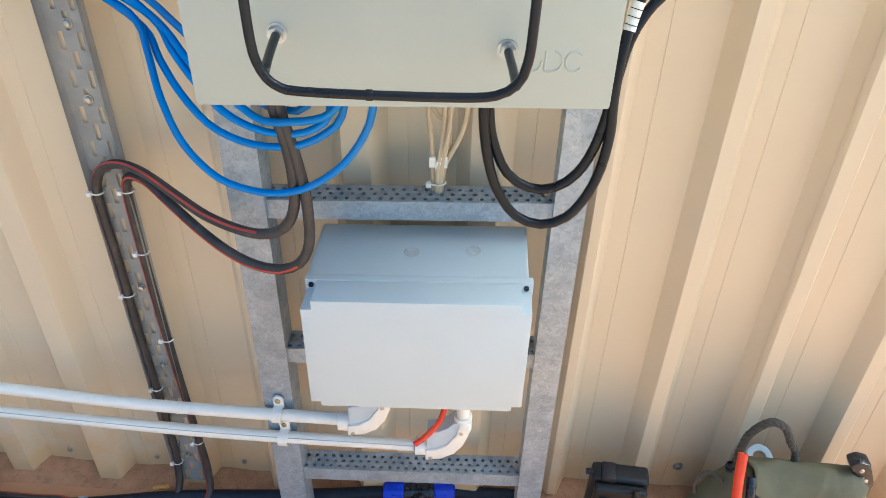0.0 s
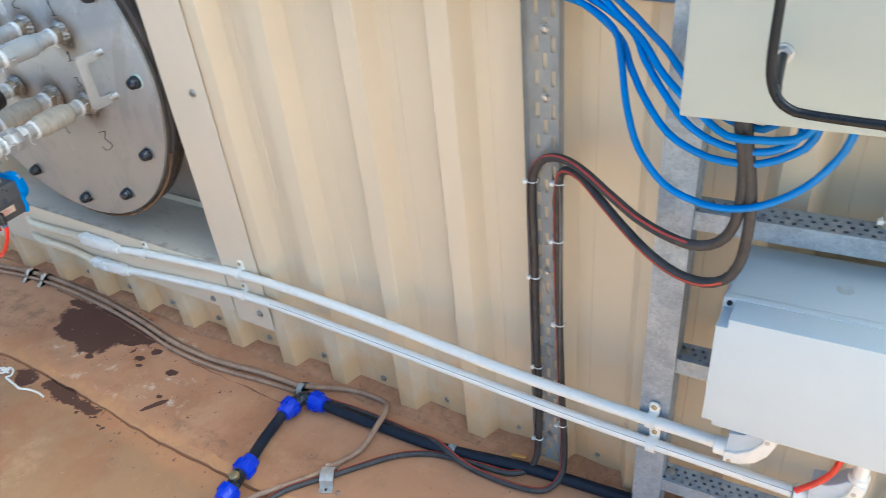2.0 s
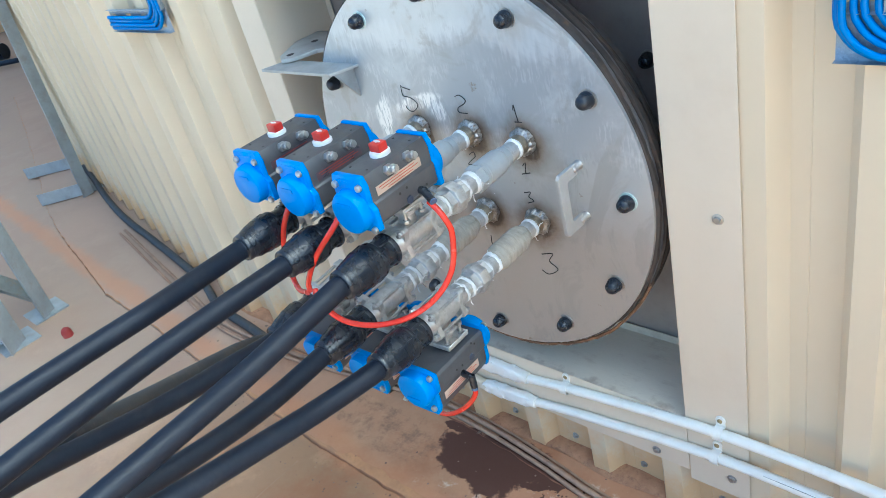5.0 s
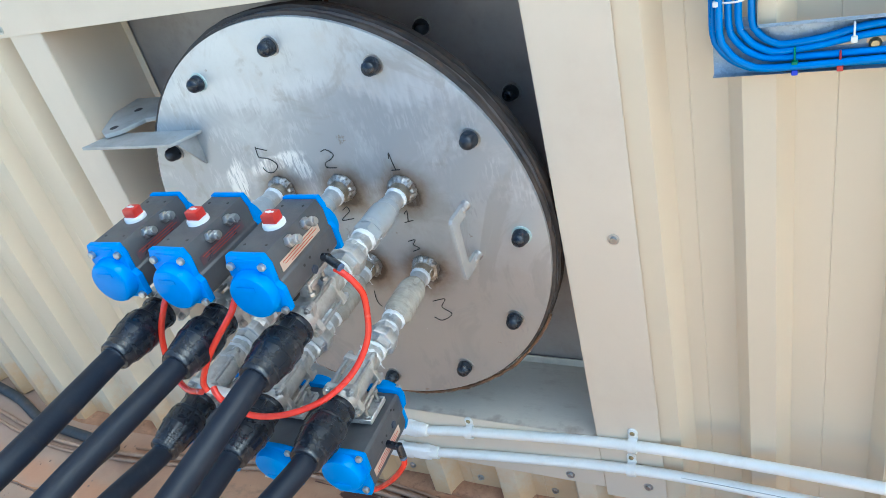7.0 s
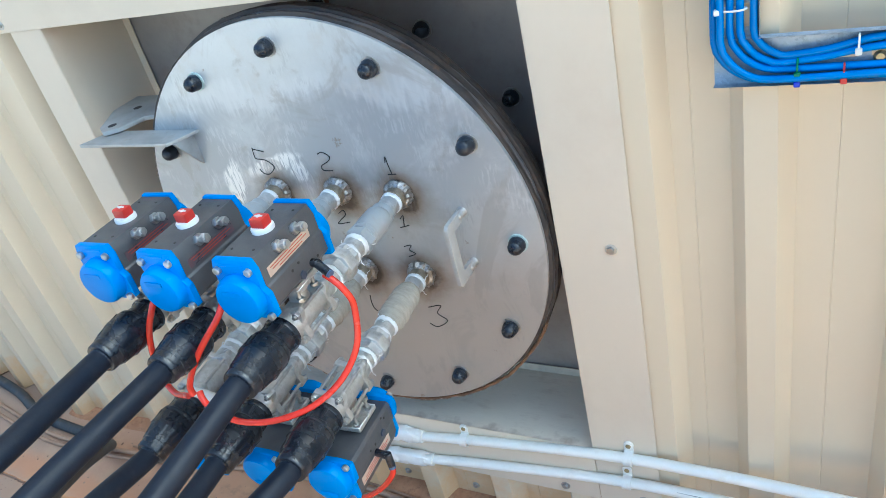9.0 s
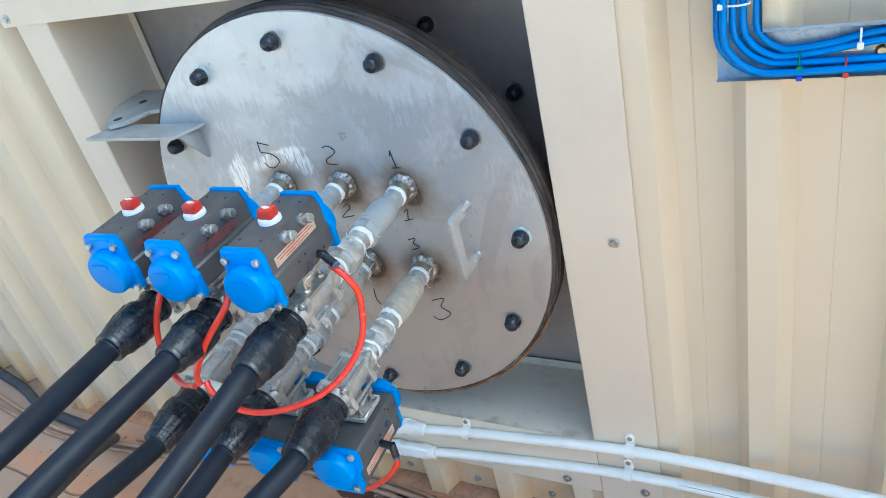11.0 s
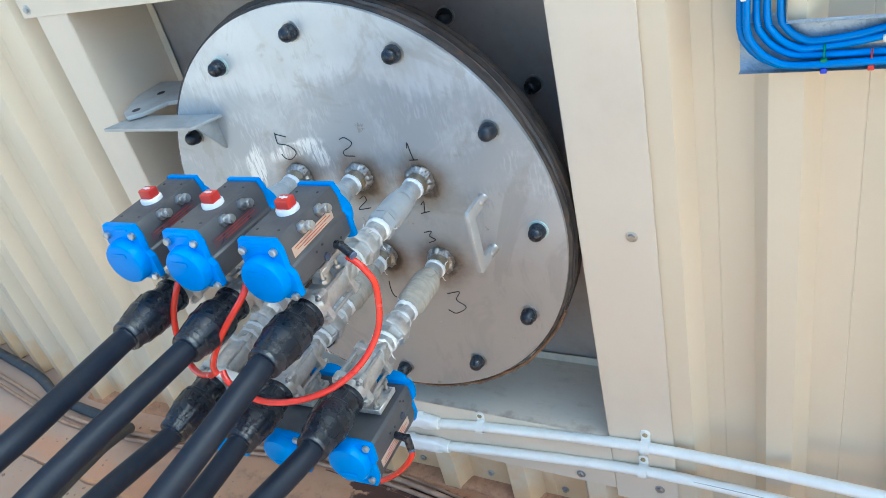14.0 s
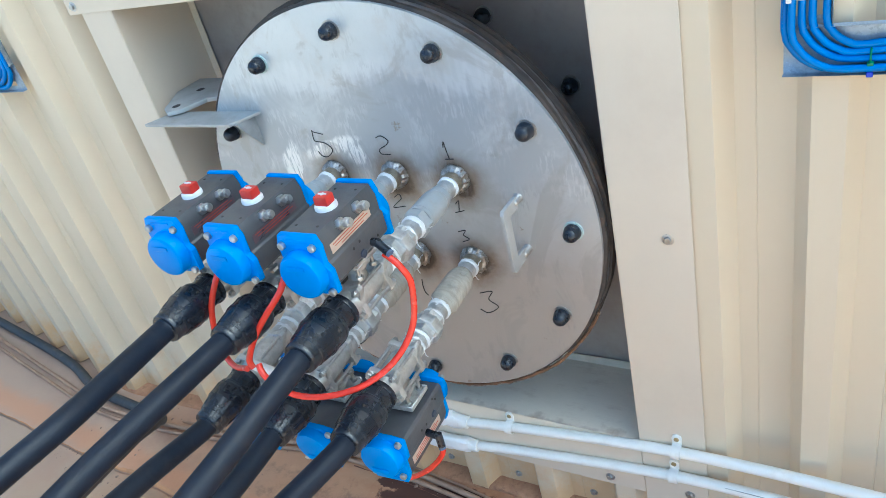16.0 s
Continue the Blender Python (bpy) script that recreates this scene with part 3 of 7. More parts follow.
part("head_flashing", bm, FLASH, trim)
bm = B()
box(bm, X0, X1, F - 0.004, F - 0.0025, 0.165, Z0 + 0.002, 0.0006, 1)
part("sill_flashing", bm, FLASH, trim)
bm = B()
box(bm, X0 + 0.002, X1 - 0.002, F, REV, Z0 - 0.003, Z0, 0.0006, 1)
box(bm, X0 + 0.002, X1 - 0.002, REV - 0.002, REV, Z0, Z0 + 0.022)
n, l = DUSTY.node_tree.nodes, DUSTY.node_tree.links
tc, sx = n.new("ShaderNodeTexCoord"), n.new("ShaderNodeSeparateXYZ")
l.new(tc.outputs["Object"], sx.inputs[0])
nz, ad, mr, mx = n.new("ShaderNodeTexNoise"), n.new("ShaderNodeMath"), n.new("ShaderNodeMapRange"), n.new("ShaderNodeMix")
nz.inputs["Scale"].default_value, nz.inputs["Detail"].default_value = 22.0, 6.0
l.new(tc.outputs["Object"], nz.inputs[0])
ad.operation = "MULTIPLY_ADD"
l.new(nz.outputs["Fac"], ad.inputs[0])
ad.inputs[1].default_value = 0.16
l.new(sx.outputs["Y"], ad.inputs[2])
mr.inputs[1].default_value, mr.inputs[2].default_value, mr.inputs[3].default_value, mr.inputs[4].default_value = 0.058, 0.086, 0.55, 0.0
l.new(ad.outputs[0], mr.inputs[0])
mx.data_type = "RGBA"
sp = n["Principled BSDF"].inputs["Base Color"]
l.new(mr.outputs[0], mx.inputs[0])
l.new(sp.links[0].from_socket, mx.inputs[6])
mx.inputs[7].default_value = (0.36, 0.24, 0.15, 1)
l.new(mx.outputs[2], sp)
part("sill", bm, DUSTY, trim, "dusty cream steel sill")
for xa in (X0, X1 - 0.002):
    bm = B()
    box(bm, xa, xa + 0.002, F, REV, Z0, Z1)
    box(bm, xa + (0 if xa == X0 else -0.02), xa + (0.022 if xa == X0 else 0.002), REV - 0.002, REV, Z0, Z1)
    part("reveal", bm, FLASH, trim)
bm = B()
box(bm, X0 + 0.002, X1 - 0.002, F, REV, Z1 - 0.004, Z1 - 0.001)
part("reveal", bm, FLASH, trim)

# soil swept against the foot of the sheets
SOIL = mat("red_soil", (0.50, 0.265, 0.135, 1), (0.37, 0.185, 0.095, 1), 26, 0.95, 0, 190, 1.0, (0.15, 0.08, 0.05, 1), 0.55, speck=0.7)
bm = B()
rows = []
nx_ = 280
for k in range(nx_ + 1):
    x = -3.3 + (1.44 + 3.3) * k / nx_
    h = 0.012 + 0.010 * noise.noise((x * 4, 2.2, 0)) + 0.007 * noise.noise((x * 15, 8.2, 0))
    if x > 0.36:
        h += 0.040 * min(1.0, (x - 0.36) / 0.08)
    reach = -0.046 - 0.030 * min(1.0, max(0.0, (x + 1.1) / 0.2)) - 0.016 * noise.noise((x * 6, 5.5, 0)) - (0.05 if x > 0.4 else 0.0)
    rows.append([bm.verts.new(c) for c in ((x, 0.011, h + 0.004), (x, -0.02, h), (x, -0.038, h * 0.8 + 0.003 * noise.noise((x * 40, 1, 0))), (x, reach * 0.7 - 0.012, h * 0.4), (x, reach, -0.0015))])
for r0, r1 in zip(rows, rows[1:]):
    for k in range(4):
        bm.faces.new((r0[k], r0[k + 1], r1[k + 1], r1[k]))
solid("soil", bm, SOIL, "red-brown soil swept against the foot of the cladding", "soil", kind="stuff", angle=60)

# ---- tank manhole inside the opening ----
def cover_material():
    """Brushed stainless: cloudy patches, short vertical grinding marks, bright polished spots by the hubs, darker tan
    towards the bottom.
    """
    m = mat("brushed_stainless_cover", (0.645, 0.66, 0.66, 1), (0.565, 0.58, 0.58, 1), 3.2, 0.50, 0.55, 130, 0.05, (0.50, 0.44, 0.37, 1), 0.45, (1, 1, 1), 0.10)
    n, l = m.node_tree.nodes, m.node_tree.links
    p = n["Principled BSDF"]
    tc = n.new("ShaderNodeTexCoord")

    def fac(scale, stretch, detail=4.0, rough=0.6, warp=0.0):
        mp = n.new("ShaderNodeMapping")
        mp.inputs["Scale"].default_value = stretch
        l.new(tc.outputs["Object"], mp.inputs[0])
        t = n.new("ShaderNodeTexNoise")
        t.inputs["Scale"].default_value, t.inputs["Detail"].default_value, t.inputs["Roughness"].default_value, t.inputs["Distortion"].default_value = scale, detail, rough, warp
        l.new(mp.outputs[0], t.inputs[0])
        return t.outputs["Fac"]

    def smooth(x, a, b, hi=1.0):
        r = n.new("ShaderNodeMapRange")
        r.interpolation_type = "SMOOTHSTEP"
        r.inputs[1].default_value, r.inputs[2].default_value, r.inputs[4].default_value = a, b, hi
        l.new(x, r.inputs[0])
        return r.outputs[0]

    def times(a, b):
        x = n.new("ShaderNodeMath")
        x.operation = "MULTIPLY"
        for i, v in enumerate((a, b)):
            if isinstance(v, float):
                x.inputs[i].default_value = v
            else:
                l.new(v, x.inputs[i])
        return x.outputs[0]

    def blend(f, a, c):
        x = n.new("ShaderNodeMix")
        x.data_type = "RGBA"
        l.new(f, x.inputs[0])
        l.new(a, x.inputs[6])
        x.inputs[7].default_value = c
        return x.outputs[2]
    col = p.inputs["Base Color"].links[0].from_socket
    cloud = smooth(fac(4.5, (1, 1, 1), 3.0, 0.5, 1.8), 0.50, 0.62)
    marks = times(smooth(fac(170.0, (1, 1, 0.24), 2.0, 0.5, 0.2), 0.48, 0.58), smooth(fac(10.0, (1, 1, 1), 3.0, 0.5, 1.0), 0.44, 0.58))
    rub = times(cloud, marks)
    # a ground band above the hubs with short upright strokes, darker tan below it
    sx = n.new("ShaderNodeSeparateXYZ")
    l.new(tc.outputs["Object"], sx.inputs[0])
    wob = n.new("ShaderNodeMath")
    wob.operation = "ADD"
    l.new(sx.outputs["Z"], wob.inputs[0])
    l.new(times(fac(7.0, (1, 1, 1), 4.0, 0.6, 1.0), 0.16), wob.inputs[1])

    comb = n.new("ShaderNodeMath")
    comb.operation = "ADD"
    l.new(wob.outputs[0], comb.inputs[0])
    l.new(times(fac(1.0, (95.0, 0.0, 3.0), 2.0, 0.5, 0.4), 0.085), comb.inputs[1])

    def band(z0, z1, soft):
        return times(smooth(wob.outputs[0], z0, z0 + soft), inverse(smooth(wob.outputs[0], z1 - soft, z1)))

    def inverse(x):
        y = n.new("ShaderNodeMath")
        y.operation = "SUBTRACT"
        y.inputs[0].default_value = 1.0
        l.new(x, y.inputs[1])
        return y.outputs[0]
    ground = times(times(smooth(wob.outputs[0], 0.50, 0.66), inverse(smooth(comb.outputs[0], 0.868, 0.890))), smooth(fac(4.0, (1, 1, 1.3), 5.0, 0.6, 1.6), 0.34, 0.52))
    col = blend(times(ground, 0.85), col, (0.445, 0.458, 0.468, 1))
    fringe = times(smooth(comb.outputs[0], 0.845, 0.875), inverse(smooth(comb.outputs[0], 0.885, 0.935)))
    col = blend(times(times(fringe, smooth(fac(3.0, (1, 1, 1), 2.0), 0.42, 0.56)), 0.34), col, (0.78, 0.785, 0.79, 1))
    col = blend(times(times(band(0.58, 0.83, 0.05), marks), 0.26), col, (0.80, 0.80, 0.79, 1))
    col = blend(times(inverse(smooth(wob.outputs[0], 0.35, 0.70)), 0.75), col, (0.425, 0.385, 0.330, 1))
    # two spots ground bright beside the first hub
    for cx_, cz_, rx_, rz_, turn_ in ((-0.092, 0.622, 0.088, 0.020, -0.26), (-0.035, 0.606, 0.022, 0.030, 0.3), (-0.215, 0.575, 0.030, 0.060, 0.25)):
        mp = n.new("ShaderNodeMapping")
        mp.vector_type = "TEXTURE"
        mp.inputs["Location"].default_value = (cx_, 0, cz_)
        mp.inputs["Rotation"].default_value = (0, turn_, 0)
        mp.inputs["Scale"].default_value = (rx_, 1, rz_)
        l.new(tc.outputs["Object"], mp.inputs[0])
        ln = n.new("ShaderNodeVectorMath")
        ln.operation = "LENGTH"
        l.new(mp.outputs[0], ln.inputs[0])
        dd = n.new("ShaderNodeMath")
        dd.operation = "ADD"
        l.new(ln.outputs["Value"], dd.inputs[0])
        l.new(times(fac(38.0, (1, 1, 0.6), 3.0), 1.0), dd.inputs[1])
        streak = smooth(fac(150.0, (1, 1, 0.16), 2.0, 0.5, 0.6), 0.38, 0.54)
        col = blend(times(times(inverse(smooth(dd.outputs[0], 1.15, 1.55)), streak), 0.9), col, (0.93, 0.92, 0.89, 1))
    # heat tint and grinding soot round each weld
    for hx_, hz_ in ((0.182, 0.556), (0.045, 0.560), (-0.106, 0.556), (0.181, 0.370), (0.046, 0.372), (-0.111, 0.380)):
        mp = n.new("ShaderNodeMapping")
        mp.vector_type = "TEXTURE"
        mp.inputs["Location"].default_value = (hx_ + 0.004, 0, hz_ - 0.004)
        mp.inputs["Scale"].default_value = (0.048, 1, 0.050)
        l.new(tc.outputs["Object"], mp.inputs[0])
        ln = n.new("ShaderNodeVectorMath")
        ln.operation = "LENGTH"
        l.new(mp.outputs[0], ln.inputs[0])
        dd = n.new("ShaderNodeMath")
        dd.operation = "ADD"
        l.new(ln.outputs["Value"], dd.inputs[0])
        l.new(times(fac(26.0, (1, 1, 1), 4.0), 0.8), dd.inputs[1])
        col = blend(inverse(smooth(dd.outputs[0], 1.0, 2.0)), col, (0.25, 0.195, 0.140, 1))
        col = blend(times(inverse(smooth(dd.outputs[0], 0.95, 1.25)), 0.8), col, (0.07, 0.052, 0.040, 1))
    col = blend(times(rub, 0.40), col, (0.34, 0.34, 0.35, 1))
    col = blend(smooth(fac(5.0, (1, 1, 0.6), 5.0, 0.62, 2.5), 0.52, 0.62, 0.48), col, (0.385, 0.365, 0.335, 1))
    # tiny specular glints, painted as white specks
    col = blend(smooth(fac(60.0, (1, 1, 1), 2.0), 0.74, 0.78, 0.8), col, (0.85, 0.85, 0.84, 1))
    col = blend(smooth(fac(19.0, (1, 1, 1), 4.0, 0.7), 0.66, 0.72, 0.7), col, (0.30, 0.24, 0.18, 1))
    l.new(col, p.inputs["Base Color"])
    old = p.inputs["Roughness"].links[0].from_socket
    x = n.new("ShaderNodeMath")
    x.operation = "ADD"
    l.new(old, x.inputs[0])
    l.new(times(rub, -0.08), x.inputs[1])
    l.new(x.outputs[0], p.inputs["Roughness"])
    return m



CX, CZ, CY = -1.813, 0.866, -0.062
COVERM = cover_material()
DARKP = mat("dark_tank_paint", (0.29, 0.265, 0.25, 1), (0.36, 0.33, 0.30, 1), 4.0, 0.45, 0.2, 60, 0.15, (0.20, 0.16, 0.12, 1), 0.3)
tank = thing("tank_nozzle", (CX, 0.2, Z0), "dark painted tank neck and back plate behind the cover", "tank")
bm = B()
box(bm, X0 - 0.05, X1 + 0.05, REV + 0.004, REV + 0.016, Z0 - 0.1, Z1 + 0.3)
part("back_plate", bm, DARKP, tank)
bm = B()
lathe(bm, (CX, REV + 0.004, CZ), (0, -1, 0), [(0, 0.345), (REV + 0.03, 0.345)], 64)
part("neck", bm, DARKP, tank)
bm = B()
lathe(bm, (CX, 0.006, CZ), (0, -1, 0), [(0, 0.440), (0.004, 0.452), (0.040, 0.452), (0.045, 0.447)], 96)
part("flange", bm, RUBBER, tank, "rust-streaked dark flange ring")
GASK = mat("old_gasket", (0.030, 0.026, 0.024, 1), (0.075, 0.058, 0.046, 1), 14, 0.6, 0, 60, 0.6, (0.15, 0.085, 0.045, 1), 0.5)
GRAYR = mat("grey_sealant", (0.11, 0.105, 0.11, 1), (0.16, 0.14, 0.13, 1), 20, 0.5, 0, 80, 0.4, (0.16, 0.09, 0.05, 1), 0.4)
RUSTY = mat("rusty_edge", (0.25, 0.125, 0.055, 1), (0.13, 0.075, 0.042, 1), 26, 0.85, 0, 120, 0.8, (0.10, 0.055, 0.03, 1), 0.5)
for k_, (y0, y1, r0_, amp, material) in enumerate(((0.000, -0.012, 0.4640, 0.003, GASK), (-0.0125, -0.0205, 0.4605, 0.002, GRAYR), (-0.0210, -0.0330, 0.4660, 0.004, GASK), (-0.0335, -0.0420, 0.4615, 0.003, GRAYR), (-0.0425, -0.0535, 0.4632, 0.005, GASK))):
    bm = B()
    d, seg = [], 200
    for f_, in_ in ((0.0, -0.012), (0.05, -0.001), (0.5, 0.0), (0.95, -0.001), (1.0, -0.004), (1.0, -0.014)):
        row = []
        for q in range(seg):
            a = 2 * math.pi * q / seg
            w_ = amp * noise.noise((math.cos(a) * 2.6, math.sin(a) * 2.6, k_ * 3.1 + f_ * 0.4)) + (0.0034 if k_ == 4 else 0.0018) * noise.noise((math.cos(a) * 17, math.sin(a) * 17, k_ * 5.0))
            y_ = y0 + (y1 - y0) * f_ - 0.002 * noise.noise((math.cos(a) * 4, math.sin(a) * 4, k_ * 7.7))
            row.append(bm.verts.new((CX + (r0_ + in_ + w_) * math.cos(a), y_, CZ + (r0_ + in_ + w_) * math.sin(a))))
        d.append(row)
    for a, b in zip(d, d[1:]):
        for k in range(seg):
            bm.faces.new((a[k], a[(k + 1) % seg], b[(k + 1) % seg], b[k]))
    part("gasket", bm, material, tank, "layered black rubber gasket with ragged edges")
# rust crust under the lower rim
bm = B()
crust = []
for q in range(91):
    a = radians(196 + 1.55 * q)
    w_ = 0.5 + 0.5 * noise.noise((q * 0.13, 3.3, 0))
    crust.append((CX + (0.4650 + 0.003 * w_) * math.cos(a), -0.046 - 0.010 * w_, CZ + (0.4650 + 0.003 * w_) * math.sin(a)))
tube(bm, crust, 0.0034, 8, 0.012)
for q in bm.verts:
    q.co += Vector((0, 1, 1)) * 0.0022 * noise.noise(q.co * 90)
part("rust_crust", bm, RUSTY, tank, "orange-brown rust crust along the lower rim")
BOLT_A = [radians(90 + 30 * k) for k in range(12)]


def cap_bolt(parent, x, y, z, washer):
    bm = B()
    lathe(bm, (x, y, z), (0, -1, 0), [(0, 0.0140), (0.004, 0.0165), (0.009, 0.0165), (0.013, 0.0150), (0.021, 0.0138), (0.026, 0.0105), (0.029, 0.004)], 18)
    b = part("bolt_cap", bm, NUT, parent, "black plastic bolt cap")
    bm = B()
    lathe(bm, (x, y + 0.0005, z), (0, -1, 0), [(0, 0.0195), (0.003, 0.0195)], 20)
    part("washer", bm, washer, b)


for x, z in ((-1.855, 1.277), (-1.630, 1.204), (-1.471, 1.056), (-1.410, 0.850)):
    cap_bolt(tank, x, REV + 0.004, z, STEELD)
    if z < 1.25:
        continue
    bm = B()
    lathe(bm, (x, REV + 0.0038, z), (0, -1, 0), [(0, 0.028), (0.0015, 0.027), (0.002, 0.020)], 20)
    part("rust_ring", bm, mat("dark_rust", (0.10, 0.055, 0.036, 1), (0.17, 0.085, 0.045, 1), 40, 0.85), tank, "dark rust ring round the bolt")

cover = thing("manhole_cover", (CX, CY, CZ - 0.456), "round brushed stainless steel manhole cover with hand-written numbers", "manhole cover")
bm = B()
lathe(bm, (CX, -0.053, CZ), (0, -1, 0), [(0, 0.455), (0.0086, 0.4555), (0.009, 0.4552)], 128)
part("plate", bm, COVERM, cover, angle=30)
OFF = radians(0.8)
PALE = mat("sealant_ring", (0.60, 0.68, 0.64, 1), (0.45, 0.58, 0.52, 1), 60, 0.5)
for k in range(12):
    a = OFF + radians(30 * k)
    cap_bolt(cover, CX + 0.405 * math.cos(a), CY, CZ + 0.405 * math.sin(a), PALE if k in (0, 4) else STEELD)
HX = -1.508
bm = B()
for pts in ([(-0.075, 0.945), (-0.128, 0.945), (-0.134, 0.938), (-0.134, 0.818), (-0.128, 0.811), (-0.075, 0.811), (-0.075, 0.835), (-0.106, 0.835), (-0.109, 0.839), (-0.109, 0.917), (-0.106, 0.921), (-0.075, 0.921)],):
    prism(bm, pts, "x", HX - 0.004, HX + 0.004, 0.001)
part("handle", bm, mat("dull_flat_bar", (0.50, 0.485, 0.455, 1), (0.42, 0.405, 0.375, 1), 14, 0.55, 0.25, 110, 0.08, (0.40, 0.34, 0.27, 1), 0.4), cover, "flat-bar grab handle")
for z in (0.935, 0.822):
    bm = B()
    lathe(bm, (HX, CY + 0.002, z), (0, -1, 0), [(0, 0.012), (0.004, 0.009), (0.022, 0.008), (0.025, 0.005)], 12)
    part("handle_stub", bm, STEELD, cover)
# hinge bracket
bm = B()
prism(bm, [(-2.362, -0.128), (-2.10, -0.128), (-2.068, -0.062), (-2.33, -0.062)], "z", 1.106, 1.113, 0.0012)
arm = part("hinge_arm", bm, DULL, cover, "flat steel hinge arm")
bm = B()
prism(bm, [(-0.062, 1.106), (-0.118, 1.106), (-0.066, 1.035), (-0.062, 1.035)], "x", -2.096, -2.089, 0.001)
part("gusset", bm, DULL, arm)
lug = thing("hinge_lug", (-2.3, 0.05, 1.112), "flat steel hinge lug with two holes beside the cover", "hinge")
bm = B()
prism(bm, [(-2.345, -0.075), (-2.315, -0.095), (-2.285, -0.075), (-2.262, -0.02), (-2.20, 0.0), (-2.20, 0.10), (-2.40, 0.10), (-2.40, 0.02)], "z", 1.116, 1.126, 0.0012)
part("lug_plate", bm, DULL, lug)
for x, y in ((-2.318, -0.062), (-2.33, 0.03)):
    bm = B()
    lathe(bm, (x, y, 1.1255), (0, 0, 1), [(0, 0.010), (0.001, 0.010)], 14)
    part("pin_hole", bm, RUBBER, lug)


def scrawl(lines, label):
    bm = B()
    for pts in lines:
        tube(bm, [(x, CY - 0.0004, z) for x, z in pts], 0.00105, 6, 0.004)
    part("written_number", bm, INK, cover, label)


scrawl([[(-1.642, 1.036), (-1.639, 1.048), (-1.637, 1.030), (-1.634, 1.011)], [(-1.643, 1.011), (-1.625, 1.012)]], "hand-written number 1")
scrawl([[(-1.790, 1.054), (-1.777, 1.058), (-1.763, 1.048), (-1.771, 1.038), (-1.788, 1.029), (-1.788, 1.019), (-1.765, 1.018)]], "hand-written number 2")
scrawl([[(-1.946, 1.069), (-1.948, 1.049), (-1.945, 1.044), (-1.924, 1.041), (-1.910, 1.031), (-1.909, 1.022), (-1.926, 1.009), (-1.941, 1.011), (-1.947, 1.021)], [(-1.946, 1.066), (-1.920, 1.060)]], "hand-written number 5")
scrawl([[(-1.645, 0.913), (-1.637, 0.921), (-1.641, 0.896)], [(-1.650, 0.893), (-1.629, 0.899)]], "hand-written number 1")
scrawl([[(-1.787, 0.920), (-1.774, 0.928), (-1.771, 0.918), (-1.784, 0.907), (-1.796, 0.895), (-1.766, 0.900)]], "hand-written number 2")
scrawl([[(-1.655, 0.848), (-1.638, 0.852), (-1.645, 0.840), (-1.633, 0.832), (-1.650, 0.824)]], "hand-written number 3")
scrawl([[(-1.640, 0.696), (-1.610, 0.704), (-1.622, 0.682), (-1.603, 0.665), (-1.630, 0.645), (-1.648, 0.652)]], "hand-written number 3")
scrawl([[(-1.779, 0.713), (-1.781, 0.695), (-1.779, 0.678), (-1.772, 0.670)]], "hand-written stroke of a half-hidden number")


